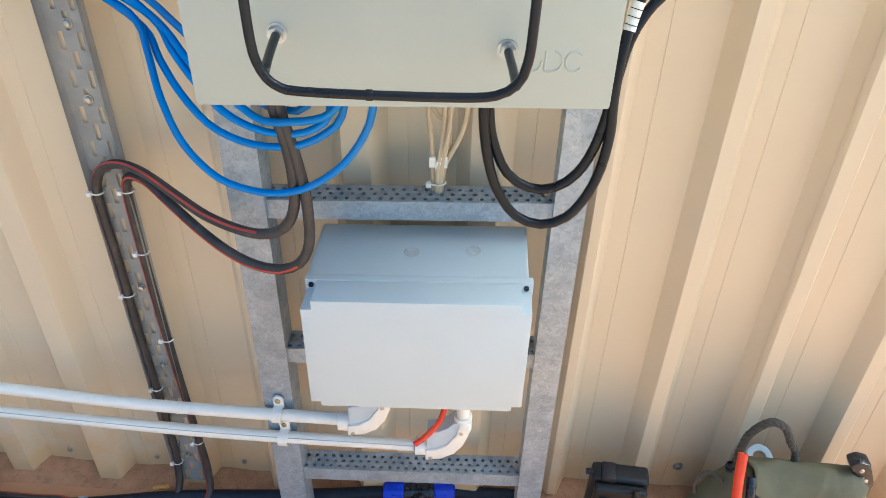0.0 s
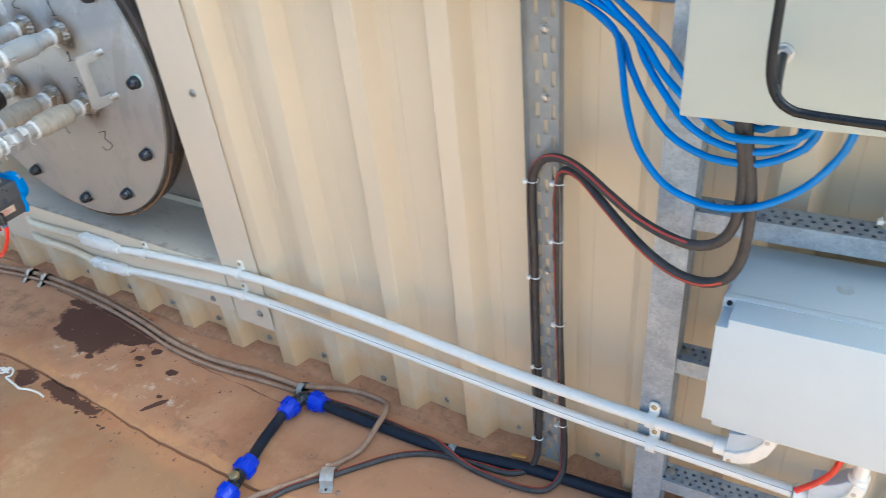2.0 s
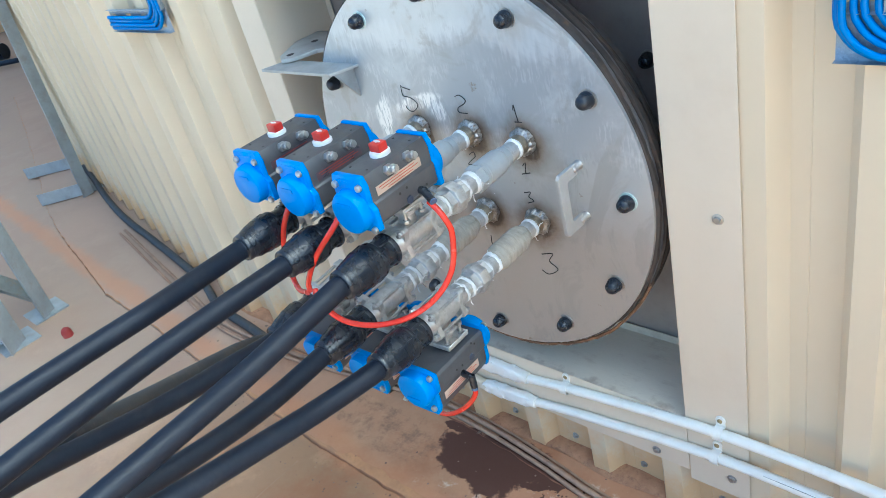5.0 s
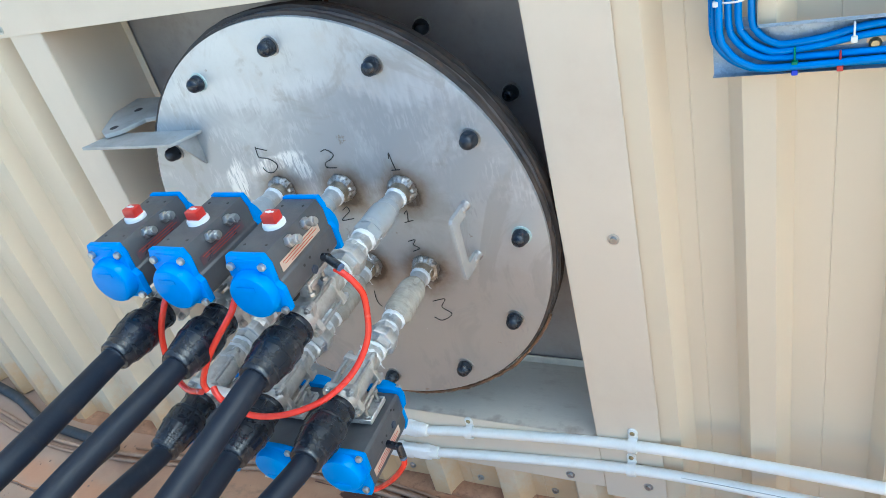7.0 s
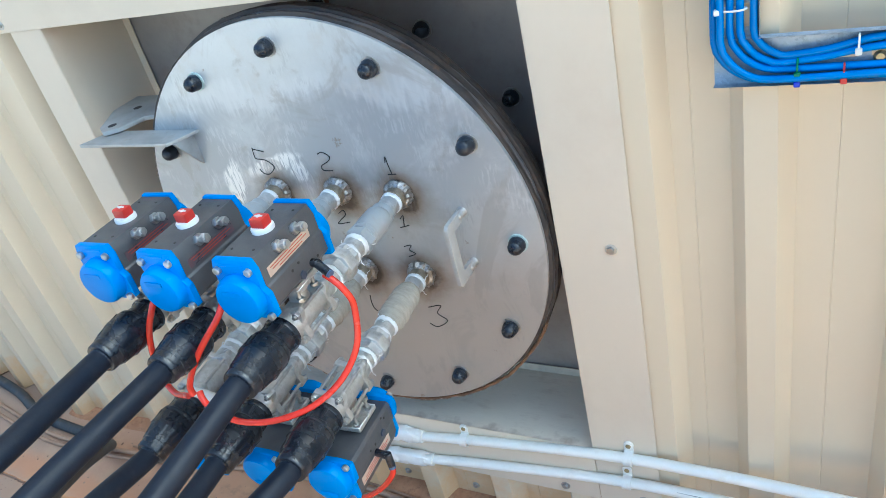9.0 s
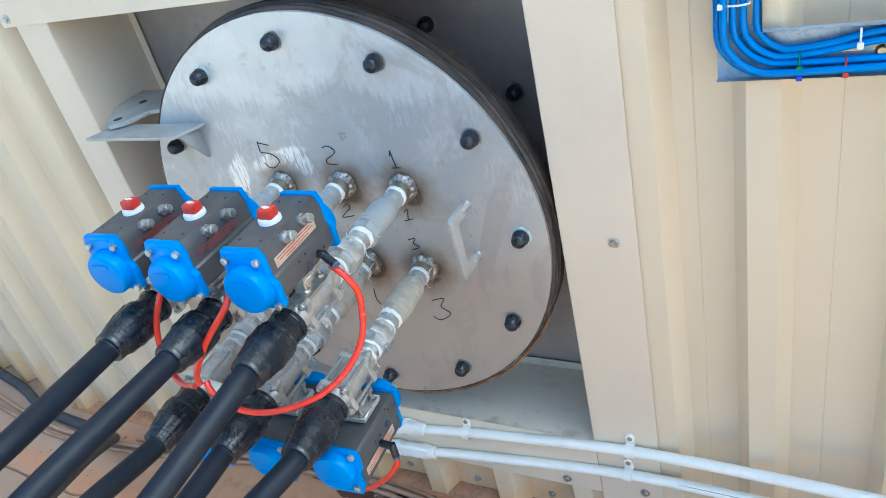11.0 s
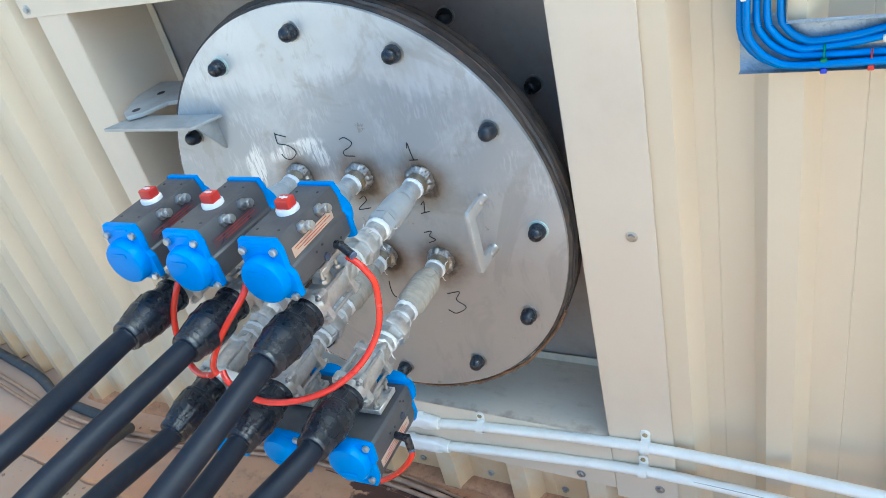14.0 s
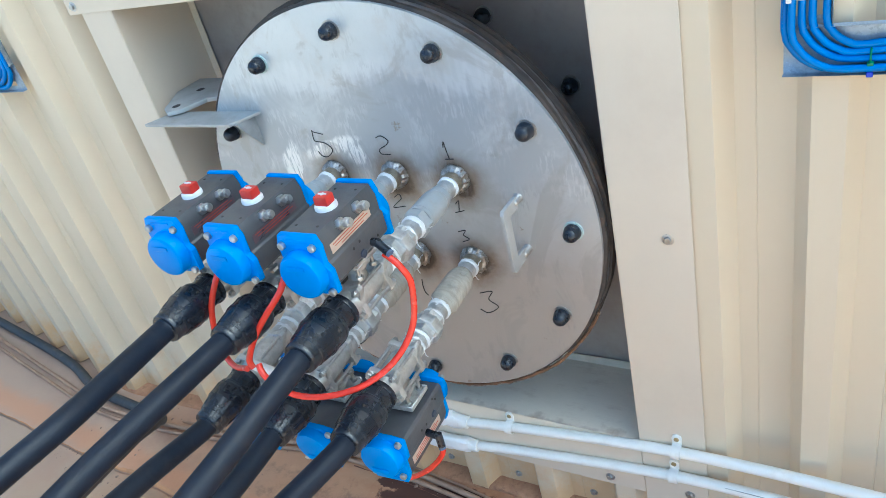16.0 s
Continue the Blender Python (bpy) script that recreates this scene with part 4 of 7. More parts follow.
# ---- valve lines ----
def valve_line(up, label):
    """One line on the cover, its hub at the origin, running along -y. up: +1 has the actuator above, -1 below."""
    v = thing("valve_line", (0, 0, 0), label, "valve", "valve lines on the manhole cover")

    def turned(name, prof, material, lab="", seg=24, parent=None, phase=0.0):
        bm = B()
        lathe(bm, (0, 0, 0), (0, -1, 0), prof, seg, phase)
        return part(name, slim(bm, 0.95 if prof[0][0] > 0.4 else 0.87), material, parent or v, lab)

    def slim(bm, k=0.87):
        for q in bm.verts:
            q.co.x *= k
            q.co.z *= k
        return bm
    turned("hub_stub", [(0, 0.0250), (0.026, 0.0250), (0.029, 0.0240), (0.030, 0.018)], TINT, "heat-tinted steel hub stub", 24)
    bm = B()
    rg = []
    for s_, r_ in ((0.0, 0.0365), (0.005, 0.0360), (0.010, 0.0335), (0.014, 0.0290), (0.015, 0.0240)):
        rg.append([])
        for k in range(52):
            a = 2 * math.pi * k / 52
            q = noise.noise((math.cos(a) * 3.1 + up, math.sin(a) * 3.1, s_ * 90)) + 1.1 * noise.noise((math.cos(a) * 9.7, math.sin(a) * 9.7 + up * 3, s_ * 240))
            rg[-1].append(bm.verts.new(((r_ + 0.0034 * q) * math.cos(a), -s_ - 0.0022 * q, (r_ + 0.0034 * q) * math.sin(a))))
    for r0, r1 in zip(rg, rg[1:]):
        for k in range(52):
            bm.faces.new((r0[k], r0[(k + 1) % 52], r1[(k + 1) % 52], r1[k]))
    part("weld_bead", slim(bm, 0.82), WELD, v, "rough dark weld bead", 25)

    def thread_tape(s0, s1, r_, seed):
        """White tape wound over a thread: an uneven band with torn edges and a loose strand or two."""
        bm = B()
        rows_ = []
        for j in range(6):
            f_ = j / 5
            row = []
            for k in range(40):
                a = 2 * math.pi * k / 40
                e_ = 0.0022 * noise.noise((math.cos(a) * 2.6, math.sin(a) * 2.6, seed + 4.0 * f_)) + 0.0012 * noise.noise((math.cos(a) * 9, math.sin(a) * 9, seed + f_))
                rr = r_ - (0.0026 if j in (0, 5) else 0.0) + 0.0008 * noise.noise((math.cos(a) * 6, math.sin(a) * 6, seed * 2 + j))
                row.append(bm.verts.new((rr * math.cos(a), -(s0 + (s1 - s0) * f_ + e_), rr * math.sin(a))))
            rows_.append(row)
        for r0, r1 in zip(rows_, rows_[1:]):
            for k in range(40):
                bm.faces.new((r0[k], r0[(k + 1) % 40], r1[(k + 1) % 40], r1[k]))
        band_ = part("tape", slim(bm), TAPE, v, "white thread tape", 60)
        for q in range(2):
            a0 = seed * 1.9 + q * 1.1 - 0.9
            L_ = 0.010 + 0.008 * abs(math.sin(seed * 3 + q))
            y_ = -(s0 + (s1 - s0) * (0.15 if q else 0.9))
            sg = 1 if q else -1
            bm = B()
            tube(bm, [(r_ * math.cos(a0), y_, r_ * math.sin(a0)), ((r_ + 0.002) * math.cos(a0 + 0.2), y_ + sg * L_ * 0.35, (r_ + 0.002) * math.sin(a0 + 0.2)), ((r_ + 0.005) * math.cos(a0 + 0.25), y_ + sg * L_ * 0.6, (r_ + 0.005) * math.sin(a0 + 0.25) - 0.003), ((r_ + 0.007) * math.cos(a0 + 0.45), y_ + sg * L_ * 0.8, (r_ + 0.006) * math.sin(a0 + 0.45) - 0.008)], 0.0009, 5, 0.004)
            part("tape_strand", slim(bm), TAPE, band_, "frayed strand of thread tape")
    turned("nipple", [(0.020, 0.0185), (0.024, 0.0222), (0.080, 0.0222), (0.083, 0.018)], STEEL, "stainless pipe nipple")
    thread_tape(0.029, 0.039, 0.0245, 1.0 + up)
    if up > 0:
        chk = turned("check_valve", [(0.066, 0.0225), (0.067, 0.0252), (0.080, 0.0252), (0.081, 0.0262), (0.087, 0.0292), (0.095, 0.0300), (0.140, 0.0300), (0.1405, 0.0290), (0.147, 0.0288), (0.1475, 0.0300), (0.150, 0.0300)], CHECKG, "smooth grey check valve body in clear film", 32)
        turned("collar", [(0.148, 0.0270), (0.149, 0.0312), (0.168, 0.0312), (0.170, 0.0240)], CHECKG, "hexagon end of the check valve", 6, chk)
    else:
        bm = B()
        rows_ = []
        for j in range(27):
            f_ = j / 26
            s_ = 0.058 + 0.110 * f_
            base_ = 0.0235 + 0.0075 * min(1.0, f_ * 5) * min(1.0, (1 - f_) * 6 + 0.15)
            lap = 0.0012 * ((f_ * 7.0) % 1.0)
            rows_.append([bm.verts.new((rr * math.cos(a), -s_ - 0.004 * math.sin(a + 1.0) * (0.3 + f_), rr * math.sin(a))) for a, rr in ((2 * math.pi * k / 36, base_ + lap + 0.0013 * noise.noise((math.cos(2 * math.pi * k / 36) * 3, math.sin(2 * math.pi * k / 36) * 3, f_ * 9))) for k in range(36))])
        for r0, r1 in zip(rows_, rows_[1:]):
            for k in range(36):
                bm.faces.new((r0[k], r0[(k + 1) % 36], r1[(k + 1) % 36], r1[k]))
        chk = part("check_valve", slim(bm), CLOTH, v, "check valve body wrapped in tan tape", 30)
        bm = B()
        prism(bm, [(-0.007, 0.0), (0.006, -0.002), (0.009, 0.016), (-0.003, 0.021)], "z", 0.0305, 0.0318, 0, Matrix.Translation((0.004, -0.090, 0.0)) @ Matrix.Rotation(0.5, 4, "Y"))
        part("tape_end", slim(bm), CLOTH, chk, "loose end of the tan tape")
    thread_tape(0.166, 0.178, 0.0258, 2.0 + up)
    turned("nipple", [(0.165, 0.020), (0.168, 0.0230), (0.205, 0.0230), (0.207, 0.018)], STEEL, "stainless pipe nipple")
    thread_tape(0.197, 0.204, 0.0256, 3.2 + up)
    u = turned("union", [(0.203, 0.023), (0.204, 0.0285), (0.218, 0.0285), (0.2185, 0.0280)], STEEL, "hexagon stainless union", 6, None, 0.3)
    turned("union_nut", [(0.2185, 0.0300), (0.219, 0.0342), (0.2205, 0.0352), (0.240, 0.0352), (0.2415, 0.0342), (0.242, 0.030)], STEEL, "", 8, u)
    turned("union_tail", [(0.241, 0.0255), (0.2415, 0.0285), (0.257, 0.0285), (0.258, 0.022)], STEEL, "", 6, u, 0.1)
    thread_tape(0.258, 0.266, 0.0262, 4.1 + up)
    turned("nipple", [(0.256, 0.020), (0.258, 0.0228), (0.290, 0.0228), (0.291, 0.018)], STEEL, "stainless pipe nipple")
    thread_tape(0.277, 0.285, 0.0256, 5.3 + up)
    body = turned("ball_valve", [(0.284, 0.0215), (0.285, 0.0252), (0.299, 0.0262), (0.303, 0.0285), (0.313, 0.0285), (0.314, 0.0255), (0.322, 0.0268), (0.366, 0.0268), (0.374, 0.0255), (0.375, 0.0285), (0.386, 0.0285), (0.390, 0.0262), (0.402, 0.0252), (0.404, 0.0215)], STEEL, "three-piece stainless ball valve", 28)
    for s_ in (0.303, 0.375):
        # end plate with four round ears
        bm = B()
        o = []
        for k in range(4):
            a0 = math.pi / 4 + k * math.pi / 2
            ex, ez = 0.0262 * math.cos(a0) * 1.4142, 0.0262 * math.sin(a0) * 1.4142
            for q in range(-2, 3):
                o.append((ex + 0.0078 * math.cos(a0 + q * 0.55), ez + 0.0078 * math.sin(a0 + q * 0.55)))
            o.append((0.0262 * math.cos(a0 + math.pi / 4), 0.0262 * math.sin(a0 + math.pi / 4)))
        prism(bm, o, "y", -s_ - 0.011, -s_, 0.0010)
        part("valve_flange", slim(bm), STEEL, body)
    bm = B()
    box(bm, -0.0215, 0.0215, -0.372, -0.317, -0.0215, 0.0215, 0.006, 2)
    part("valve_block", slim(bm), STEEL, body)
    for sx in (-1, 1):
        for sz in (-1, 1):
            bm = B()
            rod(bm, (sx * 0.0262, -0.292, sz * 0.0262), (sx * 0.0262, -0.397, sz * 0.0262), 0.0037, 10)
            hexnut(bm, (sx * 0.0262, -0.2955, sz * 0.0262), (0, -1, 0), 0.0072, 0.0072, sx * 0.4)
            hexnut(bm, (sx * 0.0262, -0.3865, sz * 0.0262), (0, -1, 0), 0.0072, 0.0066, sz * 0.3)
            lathe(bm, (sx * 0.0262, -0.3858, sz * 0.0262), (0, -1, 0), [(0, 0.0078), (0.0012, 0.0078)], 14)
            part("tie_bolt", slim(bm), ZINC, body)
    for k in range(3):                      # cast marks on the side of the block
        bm = B()
        box(bm, 0.0212, 0.0220, -0.3345 - 0.010 * k, -0.3290 - 0.010 * k, -0.004, 0.003, 0.0003, 1)
        part("cast_mark", slim(bm), STEEL, body)
    # stem, its flange and the bracket tray on the actuator
    bm = B()
    lathe(bm, (0, -0.345, 0.020 * up), (0, 0, up), [(0, 0.0165), (0.012, 0.0150), (0.020, 0.0125), (0.046, 0.0120)], 20)
    stem = part("stem", bm, STEELD, body)
    bm = B()
    prism(bm, [(0.019 * math.cos(radians(a)) * (1.32 if (a - 45) % 90 == 0 else 1.0), -0.345 + 0.019 * math.sin(radians(a)) * (1.32 if (a - 45) % 90 == 0 else 1.0)) for a in range(0, 360, 15)], "z", *sorted((0.0385 * up, 0.0455 * up)), 0.0008)
    part("stem_flange", bm, STEEL, stem)
    bm = B()
    box(bm, -0.0300, 0.0300, -0.375, -0.315, *sorted((0.0575 * up, 0.0640 * up)), 0.0022)
    tray_ = part("mounting_pad", bm, STEEL, body, "square stainless mounting pad")
    for x0_, x1_, y0_, y1_ in ((-0.030, 0.030, -0.375, -0.3715), (-0.030, 0.030, -0.3185, -0.315), (-0.030, -0.0265, -0.3715, -0.3185), (0.0265, 0.030, -0.3715, -0.3185)):
        bm = B()
        box(bm, x0_, x1_, y0_, y1_, *sorted((0.0540 * up, 0.0580 * up)), 0.0010, 1)
        part("pad_rim", bm, STEEL, tray_)
    for sx in (-1, 1):
        for dy in (-0.325, -0.365):
            bm = B()
            rod(bm, (sx * 0.0195, dy, 0.030 * up), (sx * 0.0195, dy, 0.062 * up), 0.0032, 10)
            hexnut(bm, (sx * 0.0195, dy, 0.0315 * up), (0, 0, up), 0.0068, 0.006, sx * 0.3)
            hexnut(bm, (sx * 0.0195, dy, 0.0515 * up), (0, 0, up), 0.0068, 0.006, dy * 9)
            part("mounting_bolt", bm, ZINC, body)
    # actuator
    ZA = 0.063
    prof = [(-0.036, 0.008), (-0.040, 0.014), (-0.040, 0.046), (-0.0365, 0.049), (-0.0365, 0.076), (-0.030, 0.094), (0.030, 0.094), (0.0365, 0.076), (0.0365, 0.049), (0.040, 0.046), (0.040, 0.014), (0.036, 0.008)]
    bm = B()
    prism(bm, [(x, (z + ZA) * up) for x, z in prof], "y", -0.432, -0.290, 0.0012)
    act = part("actuator", bm, GREY, v, "dark grey anodised pneumatic actuator")
    capo = [(-0.044, 0.003), (-0.044, 0.040), (-0.036, 0.050), (-0.0372, 0.080), (-0.0312, 0.0968), (0.0312, 0.0968), (0.0372, 0.080), (0.036, 0.050), (0.044, 0.040), (0.044, 0.003), (0.020, -0.001), (-0.020, -0.001)]
    for y0, y1, out in ((-0.443, -0.432, -1), (-0.290, -0.2805, 1)):
        bm = B()
        prism(bm, [(x, (z + ZA) * up) for x, z in capo], "y", y0, y1, 0.0018)
        yf = y0 if out < 0 else y1
        lathe(bm, (0, yf - out * 0.001, (ZA + 0.037) * up), (0, out, 0), [(0, 0.0375), (0.014, 0.0370), (0.0185, 0.0345), (0.0205, 0.029)], 32)
        cap = part("end_cap", bm, BLUE, act, "bright blue enamelled end cap")
        for sx in (-1, 1):
            for z in (0.080, 0.006):
                bm = B()
                xx = sx * (0.027 if z > 0.05 else 0.036)
                lathe(bm, (xx, yf, (ZA + z) * up), (0, out, 0), [(0, 0.0062), (0.005, 0.0062), (0.0065, 0.0045)], 10)
                b = part("cap_screw", bm, ZINC, act)
        if out < 0:
            bm = B()
            box(bm, -0.019, 0.019, yf - 0.0012, yf + 0.001, *sorted(((ZA + 0.087) * up, (ZA + 0.091) * up)), 0.0006, 1)
            part("raised_mark", bm, BLUE, act)
            bm = B()
            box(bm, -0.016, 0.016, yf - 0.0212, yf - 0.0198, *sorted(((ZA + 0.050) * up, (ZA + 0.058) * up)), 0.0006, 1)
            part("raised_mark", bm, BLUE, act)
    bm = B()
    lathe(bm, (0, -0.361, (ZA + 0.093) * up), (0, 0, up), [(0, 0.0175), (0.006, 0.0175), (0.008, 0.016)], 22)
    part("indicator_base", bm, TAPE, act, "white indicator ring")
    bm = B()
    box(bm, -0.0120, 0.0120, -0.371, -0.351, *sorted(((ZA + 0.100) * up, (ZA + 0.1155) * up)), 0.0028)
    part("indicator", bm, REDP, act, "red position indicator knob")
    bm = B()
    box(bm, -0.0070, 0.0070, -0.3625, -0.3595, *sorted(((ZA + 0.1150) * up, (ZA + 0.1168) * up)))
    part("pointer", bm, TAPE, act, "white pointer on the knob")
    bm = B()
    lathe(bm, (0, -0.361, (ZA + 0.1145) * up), (0, 0, up), [(0, 0.0034), (0.0022, 0.0034)], 12)
    part("shaft_end", bm, TAPE, act)
    for y in ((-0.340, -0.385) if up > 0 else ()):
        bm = B()
        hexnut(bm, (0.0335, y, (ZA + 0.082) * up), (1, 0, 0.25 * up), 0.0095, 0.008)
        rod(bm, (0.0335, y, (ZA + 0.082) * up), (0.0575, y, (ZA + 0.088) * up), 0.0052, 10)
        hexnut(bm, (0.0475, y, (ZA + 0.0855) * up), (1, 0, 0.25 * up), 0.0080, 0.007, 0.4)
        part("stop_bolt", bm, ZINC, act, "bright stop bolt with lock nut")
    bm = B()
    lz = 0.0665 if up > 0 else 0.0715
    box(bm, 0.0364, 0.0371, -0.420, -0.315, *sorted(((ZA + lz - 0.0125) * up, (ZA + lz + 0.0035) * up)))
    lab = part("name_plate", bm, PLATE, act, "printed foil label with fine red lines")
    for k, (a, b) in enumerate(((-0.414, -0.330), (-0.410, -0.322), (-0.395, -0.335))):
        bm = B()
        z = ZA + lz - 0.0045 * k
        box(bm, 0.0370, 0.0374, a, b, *sorted(((z - 0.0006) * up, (z + 0.0006) * up)))
        part("print_line", bm, REDSTR, lab)
    bm = B()
    py, pz = (-0.362, 0.006) if up > 0 else (-0.333, 0.030)
    hexnut(bm, (0.0395, py, (ZA + pz + 0.010) * up), (1, 0, 0), 0.0072, 0.0030, 0.3)
    part("port_plug", bm, PLUG, act, "blue-black port plug")
    for y, z in ((-0.362, 0.038), (-0.379, 0.036), (-0.318, 0.020), (-0.326, 0.013)):
        bm = B()
        lathe(bm, (0.0396, y, (ZA + z) * up), (1, 0, 0), [(0, 0.0024), (0.001, 0.0024)], 8)
        part("screw_hole", bm, RUBBER, act)
    for sx in (-1, 1):
        for y in (-0.31, -0.412):
            bm = B()
            lathe(bm, (sx * 0.019, y, (ZA + 0.0936) * up), (0, 0, up), [(0, 0.0023), (0.001, 0.0023)], 8)
            part("screw_hole", bm, RUBBER, act)
    # compression fitting
    fit = turned("compression_fitting", [(0.4020, 0.021), (0.4022, 0.0300), (0.4037, 0.0318), (0.4097, 0.0322), (0.4124, 0.0312), (0.4130, 0.0285), (0.4196, 0.0282), (0.4328, 0.0296), (0.4361, 0.0318), (0.4377, 0.0340), (0.4421, 0.0350), (0.4438, 0.0345), (0.4442, 0.0332), (0.4460, 0.0332), (0.4464, 0.0356), (0.4504, 0.0362), (0.4680, 0.0352), (0.4684, 0.0362), (0.4724, 0.0360), (0.4728, 0.0346), (0.4944, 0.0312), (0.5010, 0.0300), (0.5017, 0.0288), (0.5098, 0.0272), (0.5105, 0.0282), (0.5175, 0.0274), (0.5192, 0.0262), (0.5194, 0.0205), (0.5219, 0.019)], NUT, "black ribbed compression fitting", 36)
    for k in range(10):
        a = 2 * math.pi * k / 10 + 0.2
        bm = B()
        m_ = Matrix.Rotation(a, 4, "Y")
        vs_ = [bm.verts.new(m_ @ Vector(c)) for c in ((-0.0011, -0.4482, 0.0350), (0.0011, -0.4482, 0.0350), (0.0011, -0.4966, 0.0298), (-0.0011, -0.4966, 0.0298), (-0.0006, -0.4489, 0.0374), (0.0006, -0.4489, 0.0374), (0.0006, -0.4959, 0.0322), (-0.0006, -0.4959, 0.0322))]
        for q in ((0, 1, 2, 3), (4, 5, 6, 7), (0, 1, 5, 4), (1, 2, 6, 5), (2, 3, 7, 6), (3, 0, 4, 7)):
            bm.faces.new([vs_[i] for i in q])
        part("grip_rib", slim(bm, 0.95), NUT, fit)
    for k in range(4):
        bm = B()
        box(bm, -0.0030, 0.0030, -0.4325, -0.411, 0.0262, 0.0312, 0.0010, 1, Matrix.Rotation(math.pi / 2 * k + 0.5, 4, "Y"))
        part("body_lug", slim(bm, 0.95), NUT, fit)
    return v


PLUG = mat("blue_black_plug", (0.035, 0.045, 0.075, 1), (0.05, 0.06, 0.09, 1), 60, 0.4)
PLATE = mat("foil_label", (0.62, 0.50, 0.40, 1), (0.55, 0.44, 0.35, 1), 30, 0.35, 0.3, 90, 0.02)
LINES = [  # hub, start of the poly pipe, side of the actuator
    ((-1.631, CY, 0.970), (-1.618, -0.562, 0.969), 1),
    ((-1.768, CY, 0.974), (-1.766, -0.562, 0.972), 1),
    ((-1.919, CY, 0.970), (-1.897, -0.566, 0.974), 1),
    ((-1.632, CY, 0.784), (-1.600, -0.566, 0.800), -1),
    ((-1.767, CY, 0.786), (-1.757, -0.562, 0.773), -1),
    ((-1.924, CY, 0.794), (-1.925, -0.562, 0.750), -1),
]
PROTO = {}
PIPES = []
for hub, end, up in LINES:
    h, e = Vector(hub), Vector(end)
    aim = (e - h).normalized()
    q = Vector((0, -1, 0)).rotation_difference(aim).to_matrix().to_4x4()
    m = Matrix.Translation(h) @ q
    if up not in PROTO:
        PROTO[up] = valve_line(up, "stainless ball valve line with a blue-ended grey actuator %s" % ("on top" if up > 0 else "underneath"))
        PROTO[up].matrix_basis = m
        ob = PROTO[up]
    else:
        ob = copy_thing(PROTO[up], m)
    PIPES.append((h, aim))
    # the two further labels get the dark reflection as colour
    if up > 0 and hub[0] < -1.7:
        for a_ in ob.children_recursive:
            if a_.name.startswith("name_plate"):
                a_.data = a_.data.copy()
                a_.data.materials[0] = LABEL_REFL
    if hub[0] < -1.92 and up < 0:
        bm = B()
        lathe(bm, (0, 0, 0), (0, -1, 0), [(0.060, 0.025), (0.064, 0.031), (0.075, 0.0335), (0.110, 0.0345), (0.122, 0.033), (0.126, 0.026)], 18)
        part("rubber_sleeve", bm, RUBBER, ob, "black rubber sleeve")

# black poly pipes, each going off past the camera and down to the yard
RUN = [
    [(-1.630, -0.75, 0.941), (-1.628, -0.90, 0.933), (-1.628, -1.12, 0.923), (-1.64, -1.4, 0.905), (-1.66, -1.8, 0.82), (-1.75, -2.4, 0.42), (-1.85, -3.0, 0.06), (-1.9, -3.8, 0.012), (-1.95, -5.5, 0.012)],
    [(-1.783, -0.81, 0.964), (-1.781, -0.95, 0.960), (-1.78, -1.12, 0.951), (-1.79, -1.4, 0.930), (-1.82, -1.8, 0.84), (-1.92, -2.4, 0.45), (-2.02, -3.0, 0.06), (-2.1, -3.8, 0.012), (-2.1, -5.5, 0.012)],
    [(-1.872, -0.78, 0.985), (-1.880, -0.90, 0.983), (-1.89, -1.08, 0.978), (-1.915, -1.4, 0.955), (-1.98, -1.8, 0.86), (-2.1, -2.4, 0.48), (-2.2, -3.0, 0.06), (-2.3, -3.8, 0.012), (-2.3, -5.5, 0.012)],
    [(-1.615, -0.70, 0.804), (-1.620, -0.85, 0.831), (-1.620, -1.00, 0.864), (-1.620, -1.13, 0.890), (-1.620, -1.4, 0.920), (-1.63, -1.8, 0.87), (-1.62, -2.4, 0.42), (-1.68, -3.0, 0.06), (-1.7, -3.8, 0.012), (-1.7, -5.5, 0.012)],
    [(-1.752, -0.68, 0.771), (-1.750, -0.78, 0.776), (-1.750, -0.92, 0.795), (-1.750, -1.11, 0.834), (-1.755, -1.4, 0.868), (-1.80, -1.8, 0.80), (-1.88, -2.4, 0.36), (-1.93, -2.9, 0.06), (-1.99, -3.8, 0.012), (-2.0, -5.5, 0.012)],
    [(-1.928, -0.70, 0.763), (-1.930, -0.82, 0.778), (-1.920, -0.98, 0.818), (-1.910, -1.10, 0.850), (-1.905, -1.4, 0.895), (-1.98, -1.8, 0.82), (-2.15, -2.4, 0.36), (-2.32, -2.9, 0.04), (-2.45, -3.8, 0.012), (-2.5, -5.5, 0.012)],
]
for (h, aim), run in zip(PIPES, RUN):
    bm = B()
    tube(bm, [h + aim * 0.50, h + aim * 0.53] + run, 0.0190, 20, 0.03)
    solid("poly_pipe", bm, POLY, "black polyethylene water pipe running from a valve line", "pipe", "black poly pipes")

